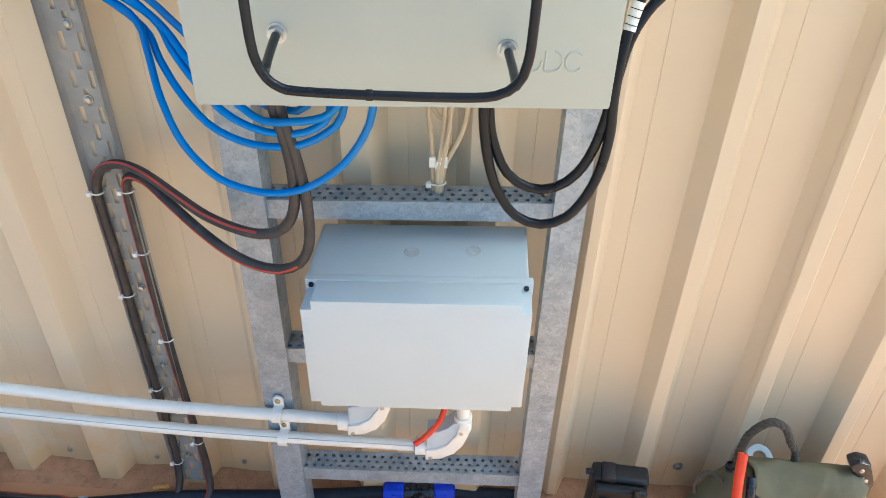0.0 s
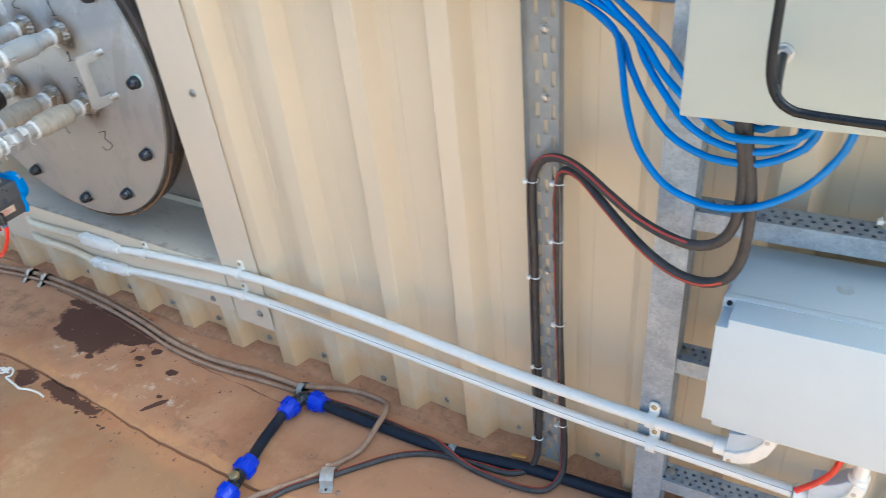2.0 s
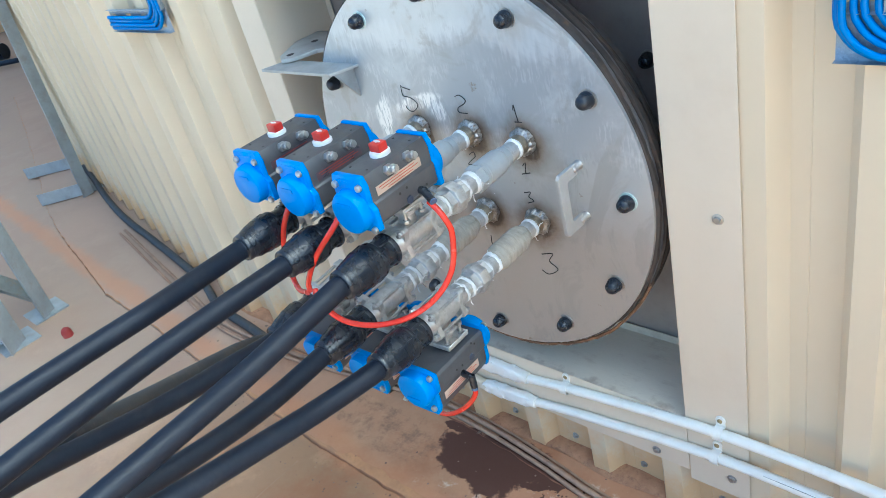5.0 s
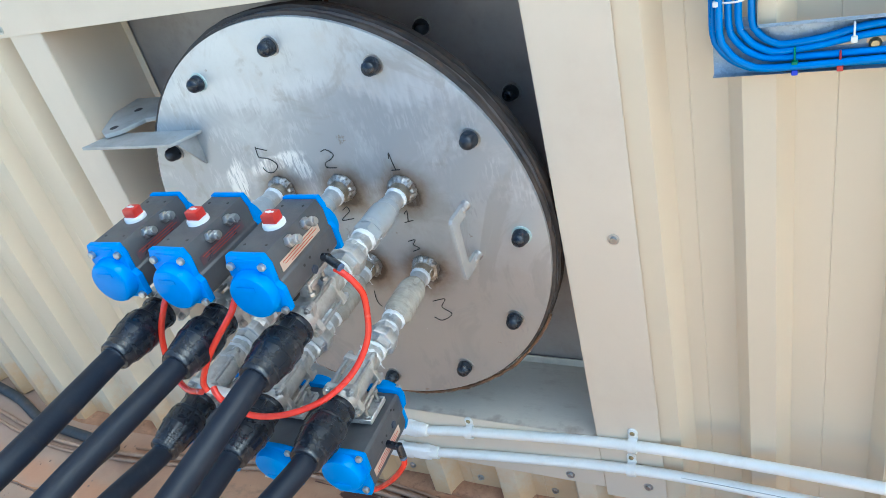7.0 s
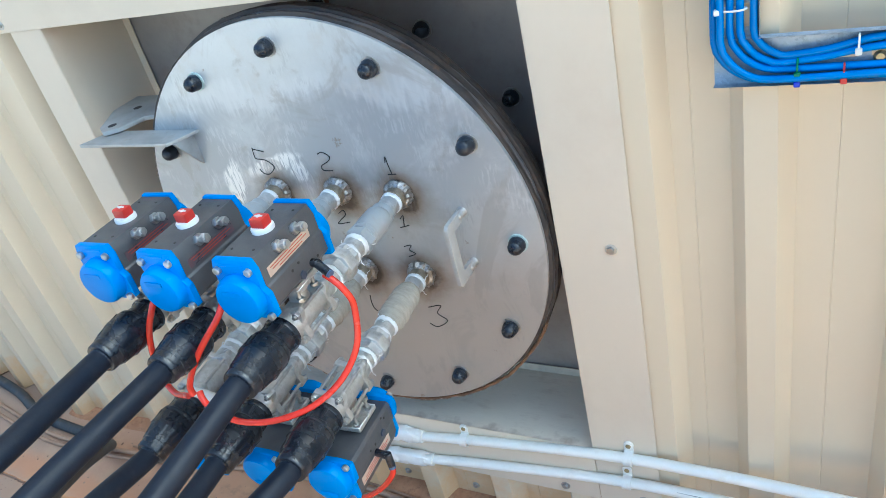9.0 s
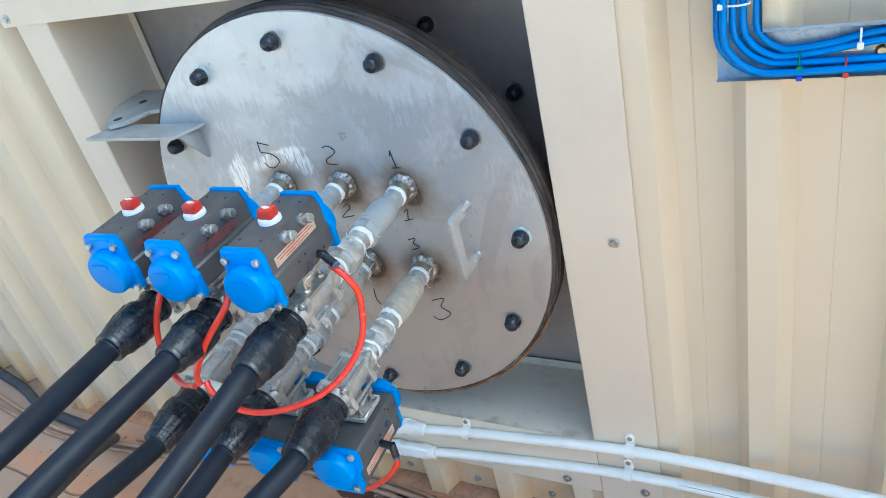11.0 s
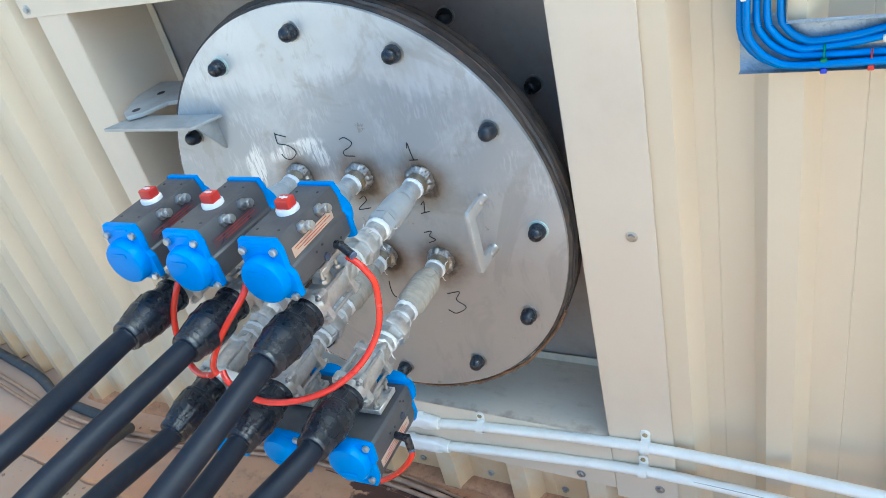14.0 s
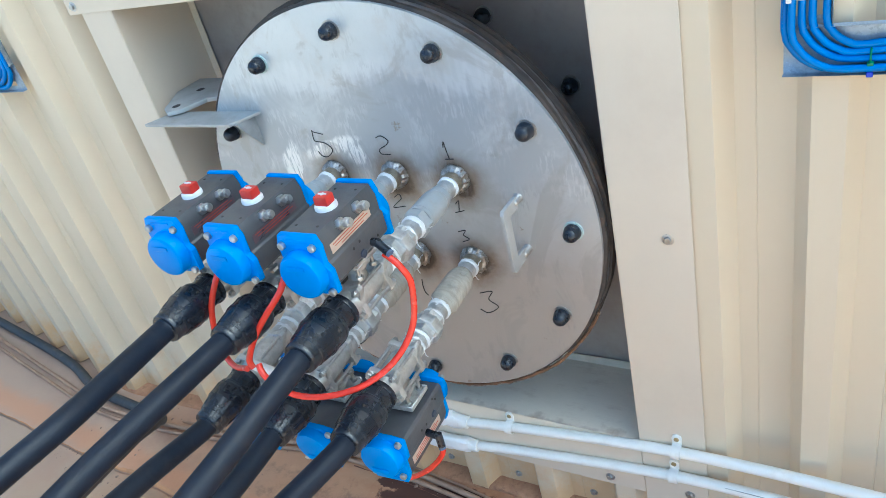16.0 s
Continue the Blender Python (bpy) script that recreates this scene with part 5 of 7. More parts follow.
# red air tubes, black elbows, white tee
bm = B()
A0 = (-1.575, -0.375, 1.078)
tubes = [
    [(-1.562, -0.402, 1.036), (-1.545, -0.404, 1.026), (-1.533, -0.402, 1.005), (-1.532, -0.398, 0.975), (-1.540, -0.412, 0.912), (-1.562, -0.445, 0.868), (-1.596, -0.487, 0.845), (-1.643, -0.522, 0.838), (-1.690, -0.545, 0.845), (-1.718, -0.556, 0.865), (-1.738, -0.560, 0.893), (-1.750, -0.552, 0.905)],
    [(-1.690, -0.475, 1.050), (-1.685, -0.508, 1.029), (-1.720, -0.530, 0.986), (-1.752, -0.541, 0.945), (-1.775, -0.547, 0.905), (-1.772, -0.548, 0.890)],
    [(-1.835, -0.455, 1.055), (-1.835, -0.497, 1.022), (-1.858, -0.512, 0.972), (-1.880, -0.513, 0.911), (-1.880, -0.515, 0.872), (-1.845, -0.530, 0.862), (-1.800, -0.540, 0.875)],
    [(-1.545, -0.430, 0.650), (-1.547, -0.430, 0.638), (-1.560, -0.431, 0.616), (-1.588, -0.431, 0.583), (-1.630, -0.430, 0.547), (-1.668, -0.428, 0.527), (-1.705, -0.422, 0.522), (-1.735, -0.410, 0.535), (-1.75, -0.395, 0.565)],
]
for t in tubes:
    bm = B()
    tube(bm, t, 0.0052, 12, 0.01)
    solid("air_tube", bm, REDT, "glossy red pneumatic air tube looped between the actuators", "air tube", "red air tubes")
for (x, y, z, dn) in ((-1.584, -0.394, 1.050, 0), (-1.565, -0.424, 0.674, 1)):
    el = thing("push_elbow", (x, y, z), "black push-in elbow on an actuator port", "fitting")
    bm = B()
    rod(bm, (x - 0.012, y, z), (x + 0.016, y - 0.004, z + 0.002), 0.0068, 12, 0.001)
    part("elbow_body", bm, NUT, el)
    bm = B()
    if dn:
        rod(bm, (x + 0.018, y - 0.004, z + 0.008), (x + 0.020, y - 0.006, z - 0.020), 0.0068, 12, 0.001)
    else:
        rod(bm, (x + 0.010, y - 0.003, z + 0.002), (x + 0.034, y - 0.010, z - 0.010), 0.0068, 12, 0.001)
    part("elbow_arm", bm, NUT, el)
    bm = B()
    if dn:
        rod(bm, (x + 0.020, y - 0.006, z - 0.0195), (x + 0.0202, y - 0.0065, z - 0.0245), 0.0064, 12)
    else:
        rod(bm, (x + 0.033, y - 0.0095, z - 0.0095), (x + 0.0365, y - 0.0105, z - 0.0112), 0.0064, 12)
    part("release_ring", bm, mat("grey_blue_ring", (0.10, 0.14, 0.24, 1), (0.08, 0.12, 0.2, 1)), el)
tee = thing("tube_tee", (-1.77, -0.53, 0.86), "off-white push-in tee joining the red tubes", "fitting")
bm = B()
rod(bm, (-1.800, -0.528, 0.874), (-1.742, -0.534, 0.872), 0.0085, 14, 0.002)
part("tee_body", bm, WHITE, tee)

# ---- conduits along the wall ----
UP = [(-1.77, -0.060, 0.275), (-1.60, -0.060, 0.300), (-1.25, -0.060, 0.333), (-0.85, -0.088, 0.357), (-0.44, -0.125, 0.369), (-0.20, -0.143, 0.382), (0.02, -0.160, 0.400)]
LO = [(-1.76, -0.060, 0.196), (-1.60, -0.060, 0.220), (-1.25, -0.060, 0.256), (-0.88, -0.088, 0.281), (-0.44, -0.124, 0.303), (-0.20, -0.143, 0.318), (0.155, -0.168, 0.348)]


LIDP = mat("milky_plastic", (0.56, 0.63, 0.68, 1), (0.52, 0.59, 0.64, 1), 12, 0.35, 0, 90, 0.02, (0.50, 0.44, 0.36, 1), 0.4)


def elbow(dx, dz, top, label):
    """A flat-sided inspection elbow between a level conduit and a short riser into the box."""
    e = thing("conduit_elbow", (0.2 + dx, -0.168, 0.33 + dz), label, "conduit fitting", "white elbows under the grey box")
    arc = [(0.176, 0.330), (0.205, 0.337), (0.229, 0.353), (0.246, 0.379), (0.255, 0.408), (0.256, 0.432)]
    inner = [(0.237, 0.432), (0.233, 0.406), (0.216, 0.376), (0.196, 0.361), (0.176, 0.357)]
    bm = B()
    prism(bm, [(x + dx, z + dz) for x, z in arc + inner], "y", -0.188, -0.148, 0.003)
    part("outer_shell", bm, WHITE, e)
    lid_o = [(0.178, 0.354), (0.197, 0.358), (0.218, 0.374), (0.235, 0.405), (0.238, 0.431), (0.226, 0.431), (0.216, 0.418), (0.200, 0.407), (0.178, 0.402)]
    bm = B()
    prism(bm, [(x + dx, z + dz) for x, z in lid_o], "y", -0.183, -0.150, 0.002)
    part("elbow_lid", bm, LIDP, e, "milky blue-grey lid of the elbow")
    bm = B()
    lathe(bm, (0.156 + dx, -0.168, 0.348 + dz), (1, 0, 0.02), [(0, 0.0130), (0.001, 0.0172), (0.023, 0.0172), (0.024, 0.013)], 20)
    part("socket", bm, WHITE, e)
    bm = B()
    lathe(bm, (0.243 + dx, -0.168, 0.404 + dz), (0, 0, 1), [(0, 0.012), (0.001, 0.0165), (0.036, 0.0165), (0.037, 0.012)], 20)
    part("socket", bm, WHITE, e)
    bm = B()
    rod(bm, (0.243 + dx, -0.168, 0.435 + dz), (0.243 + dx, -0.168, top), 0.0119, 16)
    part("riser", bm, WHITE, e)
    for x, z in ((0.186, 0.338), (0.241, 0.412)):
        bm = B()
        lathe(bm, (x + dx, -0.1875, z + dz), (0, -1, 0), [(0, 0.0042), (0.0015, 0.0042), (0.002, 0.003)], 10)
        part("cover_screw", bm, STEELD, e)


bm = B()
tube(bm, UP, 0.0119, 16, 0.03)
upper = thing("conduit", UP[0], "white round conduit running along the clad wall", "conduit", "white conduits")
part("conduit_run", bm, WHITE, upper)
lower = thing("conduit", LO[0], "white round conduit with a dusty seam along the clad wall", "conduit", "white conduits")
bm = B()
tube(bm, LO, 0.0119, 16, 0.03)
part("conduit_run", bm, WHITE, lower)
bm = B()
tube(bm, [(x, y - 0.0090, z + 0.0078) for x, y, z in spline(LO, 0.08) if x > -1.2], 0.0008, 6, 0.02)
part("seam", bm, mat("dusty_seam", (0.34, 0.325, 0.29, 1), (0.58, 0.56, 0.50, 1), 14, 0.8), lower, "dark dusty seam line")
elbow(-0.1425, 0.056, 0.600, "white inspection elbow turning up behind the grey box")
elbow(0.0, 0.0, 0.600, "white inspection elbow turning up into the grey box")
bm = B()
tube(bm, [(0.158, -0.190, 0.378), (0.180, -0.186, 0.402), (0.203, -0.182, 0.440), (0.212, -0.176, 0.50), (0.212, -0.170, 0.60)], 0.0055, 10)
solid("red_cable", bm, REDT, "short red cable from the conduit bend up to the grey box", "cable")


def saddle(p, d, label="white plastic saddle clip screwed over a conduit"):
    s_ = thing("conduit_clip", p, label, "clip", "white conduit clips")
    p, dd = Vector(p), Vector(d).normalized()
    bm = B()
    half = 0.0095
    up_ = Vector((0, 0, 1))
    out = dd.cross(up_).normalized()
    if out.y > 0:
        out = -out
    ring = [(math.cos(a) * 0.0155, math.sin(a) * 0.0155) for a in (math.pi * k / 10 - math.pi / 2 for k in range(11))]
    ring2 = [(x * 0.86, y * 0.86) for x, y in reversed(ring)]
    loop = [(-0.013, -0.0155)] + ring + [(-0.013, 0.0155), (-0.013, 0.0133)] + ring2 + [(-0.013, -0.0133)]
    A = [bm.verts.new(p + out * a + up_ * b - dd * half) for a, b in loop]
    C = [bm.verts.new(p + out * a + up_ * b + dd * half) for a, b in loop]
    n = len(loop)
    for k in range(n):
        bm.faces.new((A[k], C[k], C[(k + 1) % n], A[(k + 1) % n]))
    bm.faces.new(A)
    bm.faces.new(list(reversed(C)))
    part("strap", bm, WHITE, s_)
    bm = B()
    lathe(bm, p - out * 0.012 + up_ * 0.030, out, [(0, 0.0105), (0.004, 0.0105), (0.005, 0.009)], 16)
    box(bm, -half, half, -0.002, 0.002, -0.016, 0.006, 0, 1, Matrix.Translation(p - out * 0.010 + up_ * 0.026))
    part("ear", bm, WHITE, s_)
    bm = B()
    lathe(bm, p - out * 0.007 + up_ * 0.030, out, [(0, 0.0055), (0.002, 0.0055), (0.003, 0.004)], 10)
    part("screw", bm, BRASS, s_)


saddle((-0.105, -0.151, 0.390), (1, -0.08, 0.07))
saddle((-0.100, -0.151, 0.324), (1, -0.08, 0.08))
saddle((-1.258, -0.060, 0.3325), (1, 0, 0.07))
saddle((-1.268, -0.060, 0.2545), (1, 0, 0.07))
saddle((-1.650, -0.060, 0.292), (1, 0, 0.1))
WRAP = mat("tape_wrap", (0.89, 0.87, 0.82, 1), (0.84, 0.81, 0.75, 1), 18, 0.55, 0, 50, 0.35, (0.70, 0.60, 0.45, 1), 0.30)
for a, b, hh, seed_ in (((-1.940, -0.064, 0.279), (-1.765, -0.062, 0.277), 0.021, 0), ((-1.930, -0.064, 0.187), (-1.755, -0.062, 0.197), 0.021, 1)):
    cp = thing("conduit_coupling", a, "white tape-wrapped coupling on a conduit end", "conduit fitting", "taped conduit ends")
    a, b = Vector(a), Vector(b)
    dd = (b - a).normalized()
    n = (b - a).length
    up_ = Vector((0, -1, 0)).cross(dd).normalized()
    m_ = Matrix((tuple(dd) + (0,), (0, 1, 0, 0), tuple(-up_ if up_.z < 0 else up_) + (0,), (0, 0, 0, 1))).transposed()
    m_.translation = a
    bm = B()
    rings = []
    for q in range(19):
        u_ = q / 18
        f = 0.66 + 0.34 * min(1.0, u_ / 0.10, (1 - u_) / 0.20)
        ring = []
        for w_ in range(20):
            an = 2 * math.pi * w_ / 20
            c_, s_ = math.cos(an), math.sin(an)
            y_ = 0.0130 * math.copysign(abs(c_) ** 0.45, c_) * (0.8 + 0.2 * f)
            z_ = hh * f * math.copysign(abs(s_) ** 0.7, s_)
            j_ = 0.0040 * noise.noise((u_ * 9 + seed_ * 5, y_ * 90, z_ * 90)) + 0.0022 * noise.noise((u_ * 30, y_ * 200, z_ * 200 + seed_))
            ring.append(bm.verts.new(m_ @ Vector((u_ * n * 0.94 + 3 * j_ * (0 < q < 18), y_ - 0.001 + j_ * c_, z_ + j_ * s_))))
        rings.append(ring)
    for r0, r1 in zip(rings, rings[1:]):
        for w_ in range(20):
            bm.faces.new((r0[w_], r0[(w_ + 1) % 20], r1[(w_ + 1) % 20], r1[w_]))
    bm.faces.new(rings[0])
    bm.faces.new(list(reversed(rings[-1])))
    bmesh.ops.recalc_face_normals(bm, faces=bm.faces)
    part("wrapped_body", bm, WRAP, cp, "", 50)
    bm = B()
    lathe(bm, a + dd * n * 0.86, dd, [(0, 0.0150), (0.004, 0.0160), (n * 0.12, 0.0158), (n * 0.135, 0.0148), (n * 0.14, 0.0122)], 20)
    part("sleeve", bm, WHITE, cp)
    bm = B()
    lathe(bm, a - dd * 0.012, dd, [(0, 0.0122), (0.001, 0.0142), (0.020, 0.0150), (0.024, 0.0140)], 20)
    part("tape_end", bm, mat("yellowed_tape", (0.66, 0.54, 0.37, 1), (0.74, 0.64, 0.48, 1), 30, 0.6), cp, "yellowed tape end")
OLDC = mat("yellowed_conduit", (0.76, 0.66, 0.48, 1), (0.68, 0.57, 0.40, 1), 14, 0.45, 0, 100, 0.05, (0.50, 0.36, 0.22, 1), 0.4)
for k, pts in enumerate(([(-1.93, -0.063, 0.279), (-2.06, -0.063, 0.271), (-2.14, -0.063, 0.268), (-2.21, -0.058, 0.266), (-2.26, -0.03, 0.266)], [(-1.92, -0.063, 0.188), (-2.042, -0.063, 0.205), (-2.147, -0.063, 0.203), (-2.22, -0.058, 0.202), (-2.27, -0.03, 0.202)])):
    bm = B()
    tube(bm, pts, 0.0125, 14, 0.03)
    solid("conduit_tail", bm, OLDC, "yellowed cream conduit running on past the taped coupling", "conduit", "yellowed conduit tails")

# wall and flashing screws
def wall_screw(x, y, z, r=0.0072):
    s_ = thing("wall_screw", (x, y, z), "hexagon-head roofing screw in the cladding", "screw", "cladding screws")
    bm = B()
    lathe(bm, (x, y + 0.0005, z), (0, -1, 0), [(0, r * 1.35), (0.0015, r * 1.35), (0.002, r)], 14)
    part("screw_washer", bm, ZINC, s_)
    bm = B()
    hexnut(bm, (x, y - 0.001, z), (0, -1, 0), r * 0.85, 0.0055, 0.3)
    part("screw_head", bm, ZINC, s_)


for k in range(-11, 6):
    c = PAN0 + k * PITCH
    if -3.2 < c < 1.35 and k not in (1, 2):
        wall_screw(c, -0.0005, 0.046 + 0.004 * math.sin(k * 2.7))
wall_screw(0.723, -0.0005, 0.124, 0.0085)
for x, z in ((-1.240, 0.189), (-1.243, 0.858), (-1.240, 1.45)):
    wall_screw(x, F - 0.0015, z, 0.008)
for x, z in ((-1.419, 0.188), (-1.83, 0.188), (-2.24, 0.188), (-2.53, 1.364), (-2.0, 1.47)):
    wall_screw(x, F - 0.004, z, 0.008)

# ---- galvanised ladder frame with its two boxes ----
def cell_plate(bm, x0, x1, y0, y1, z, nx, rows_y, r):
    """A level plate from x0 to x1 with rows of round holes."""
    ny = len(rows_y)
    cy = [y0] + [(a + b) / 2 for a, b in zip(rows_y, rows_y[1:])] + [y1]
    for j in range(ny):
        sh = 0.5 if j % 2 else 0.0
        n = nx
        w = (x1 - x0) / n
        for i in range(n):
            xa, xb = x0 + i * w, x0 + (i + 1) * w
            cx = xa + w * (0.30 + 0.40 * sh * 2 if True else 0.5)
            yc = rows_y[j]
            sq = [(xb, yc), (xb, cy[j + 1]), (cx, cy[j + 1]), (xa, cy[j + 1]), (xa, yc), (xa, cy[j]), (cx, cy[j]), (xb, cy[j])]
            O = [bm.verts.new((x, y, z)) for x, y in sq]
            I = [bm.verts.new((cx + r * math.cos(k * math.pi / 4), yc + r * math.sin(k * math.pi / 4), z)) for k in range(8)]
            D = [bm.verts.new((v.co.x, v.co.y, z - 0.002)) for v in I]
            for k in range(8):
                q = (k + 1) % 8
                bm.faces.new((O[k], O[q], I[q], I[k]))
                bm.faces.new((I[k], I[q], D[q], D[k]))


ladder = thing("ladder_frame", (0.14, -0.11, 0), "galvanised steel ladder frame standing against the clad wall", "frame")
for x0, x1, lip in ((-0.134, -0.078, 1), (0.362, 0.410, -1)):
    bm = B()
    xi, xo = (x1, x0) if lip > 0 else (x0, x1)
    s_ = -1 if lip > 0 else 1
    t_ = 0.003
    prism(bm, [(xo, -0.136), (xi, -0.136), (xi, -0.085), (xi + s_ * 0.012, -0.085), (xi + s_ * 0.012, -0.085 - t_), (xi + s_ * t_, -0.085 - t_), (xi + s_ * t_, -0.136 + t_), (xo - s_ * t_, -0.136 + t_), (xo - s_ * t_, -0.085), (xo, -0.085)], "z", 0.0, 2.1, 0.0)
    part("upright", bm, GALV, ladder, "mottled galvanised channel upright")
for z in (0.868, 0.552, 0.212, 1.30, 1.75):
    bm = B()
    xa, xb = -0.080, 0.370
    cell_plate(bm, xa, xb, -0.128, -0.080, z, 26, [-0.119, -0.106, -0.093], 0.0036)
    h = 0.034
    for y in (-0.128, -0.080):
        vs = [bm.verts.new(c) for c in ((xa, y, z), (xb, y, z), (xb, y, z - h), (xa, y, z - h))]
        bm.faces.new(vs)
        vs = [bm.verts.new(c) for c in ((xa, y, z - h), (xb, y, z - h), (xb, y + (0.009 if y < -0.1 else -0.009), z - h), (xa, y + (0.009 if y < -0.1 else -0.009), z - h))]
        bm.faces.new(vs)
    bm.faces.new([bm.verts.new(q) for q in ((xa, -0.126, z - h + 0.002), (xb, -0.126, z - h + 0.002), (xb, -0.082, z - h + 0.002), (xa, -0.082, z - h + 0.002))])
    bmesh.ops.remove_doubles(bm, verts=bm.verts, dist=0.0002)
    slope(bm)
    rung = part("rung", bm, GALV, ladder, "galvanised strut rung with round holes", 30)
    for x in (-0.066, 0.356):
        bm = B()
        lathe(bm, (x, -0.104, z - 0.004), (0, 0, 1), [(0, 0.007), (0.005, 0.007), (0.006, 0.005)], 10)
        slope(bm)
        part("rung_bolt", bm, STEELD, rung)

KNOCK = mat("scuffed_grey_plastic", (0.54, 0.59, 0.60, 1), (0.44, 0.455, 0.44, 1), 60, 0.5, 0, 120, 0.05, (0.42, 0.36, 0.28, 1), 0.5)
grey_box = thing("junction_box", (0.165, -0.17, 0.585), "pale grey plastic junction box hung on the ladder frame", "junction box")
bm = B()
box(bm, -0.002, 0.329, -0.222, -0.084, 0.585, 0.797, 0.006, 3)
slope(bm)
part("box_body", bm, BOXG, grey_box)
LX0, LX1, LZ0, LZ1 = 0.000, 0.333, 0.578, 0.797
nw, nh = 0.016, 0.016
bm = B()
prism(bm, [(LX0 - 0.002, LZ0 - 0.002), (LX1 + 0.002, LZ0 - 0.002), (LX1 + 0.002, LZ1 + 0.0020), (LX0 - 0.002, LZ1 + 0.0020)], "y", -0.234, -0.219, 0.0032)
slope(bm)
lid = part("lid", bm, BOXG, grey_box)
bm = B()
o = [(LX0 + nw, LZ0), (LX1 - nw, LZ0), (LX1 - nw, LZ0 + nh * 0.6), (LX1, LZ0 + nh * 0.6), (LX1, LZ1 - nh), (LX1 - nw, LZ1 - nh), (LX1 - nw, LZ1), (LX0 + nw, LZ1), (LX0 + nw, LZ1 - nh), (LX0, LZ1 - nh), (LX0, LZ0 + nh * 0.6), (LX0 + nw, LZ0 + nh * 0.6)]
prism(bm, o, "y", -0.282, -0.232, 0.002)
slope(bm)
part("lid_face", bm, BOXG, lid)
for x in (LX0 + 0.008, LX1 - 0.008):
    for z in (LZ1 - 0.007, LZ0 + 0.004):
        bm = B()
        lathe(bm, (x, -0.234, z), (0, -1, 0), [(0, 0.0042), (0.003, 0.0042), (0.004, 0.0034), (0.0025, 0.002)], 12)
        slope(bm)
        part("lid_screw", bm, NUT, lid)
for x, y in ((0.150, -0.160), (0.245, -0.155)):
    bm = B()
    lathe(bm, (x, y, 0.7965), (0, 0, 1), [(0, 0.0125), (0.0010, 0.0122), (0.0010, 0.0112), (0.0006, 0.0108)], 24)
    slope(bm)
    part("knockout", bm, KNOCK, grey_box, "round moulded knockout")

enc = thing("switch_enclosure", (0.157, -0.22, 1.138), "pale grey enamelled steel switch enclosure on the ladder frame", "enclosure")
DOOR = -0.357
bm = B()
box(bm, -0.060, 0.375, DOOR + 0.018, -0.137, 1.141, 1.90, 0.003)
slope(bm, 0.038)
part("enclosure_body", bm, ENC, enc)
bm = B()
box(bm, -0.064, 0.379, DOOR, DOOR + 0.0165, 1.136, 1.905, 0.004)
slope(bm, 0.038)
door = part("enclosure_door", bm, ENC, enc)
for k, (x0, w) in enumerate(((0.290, 0.013), (0.307, 0.017), (0.327, 0.018))):   # the raised mark, as plain shapes
    bm = B()
    pts = [(x0 + w / 2 + w / 2 * math.cos(a), 1.1895 + 0.0105 * math.sin(a)) for a in [radians(q) for q in (range(40, 321, 20) if k == 2 else range(-90, 91, 20) if k == 1 else range(180, 361, 20))]]
    if k == 1:
        pts = [(x0, 1.200), (x0, 1.179)] + pts
    tube(bm, [(x, DOOR + 0.0004, z) for x, z in pts], 0.0016, 6, 0.004)
    slope(bm, 0.038)
    part("raised_mark", bm, ENC, door)
for x, z in ((0.034, 1.2135), (0.268, 1.2065)):
    bm = B()
    hexnut(bm, (x, DOOR, z), (0, -1, 0), 0.0085, 0.0075, 0.3)
    lathe(bm, (x, DOOR + 0.0005, z), (0, -1, 0), [(0, 0.0108), (0.002, 0.0108)], 20)
    part("stud_nut", bm, ZINC, door, "bright zinc nut and washer")
    bm = B()
    k = 1 if x < 0.1 else -1
    tube(bm, [(x, DOOR - 0.002, z), (x + 0.005, -0.410, z - (0.002 if k > 0 else 0.0)), (x + (0.010 if k > 0 else 0.007), -0.449, z - (0.004 if k > 0 else -0.002))], 0.0046, 12, 0.01)
    part("guard_post", bm, CBLK, door, "black sleeved post")
bm = B()
GUARD = [(0.033, 1.72), (0.0335, 1.46), (0.0345, 1.29), (0.0355, 1.242), (0.0385, 1.222), (0.046, 1.2065), (0.058, 1.1975), (0.076, 1.1945), (0.140, 1.194), (0.222, 1.1955), (0.257, 1.199), (0.2755, 1.211), (0.2835, 1.232), (0.286, 1.28), (0.289, 1.46), (0.291, 1.72)]
tube(bm, [(x, -0.450, z) for x, z in GUARD], 0.0047, 14, 0.010)
guard = part("guard_bar", bm, CBLK, enc, "black plastic-sleeved guard bar")
bm = B()
lathe(bm, (0.137, -0.450, 1.194), (1, 0, 0), [(0, 0.0049), (0.001, 0.0055), (0.006, 0.0055), (0.007, 0.0049)], 14)
part("sleeve_joint", bm, CBLK, guard)


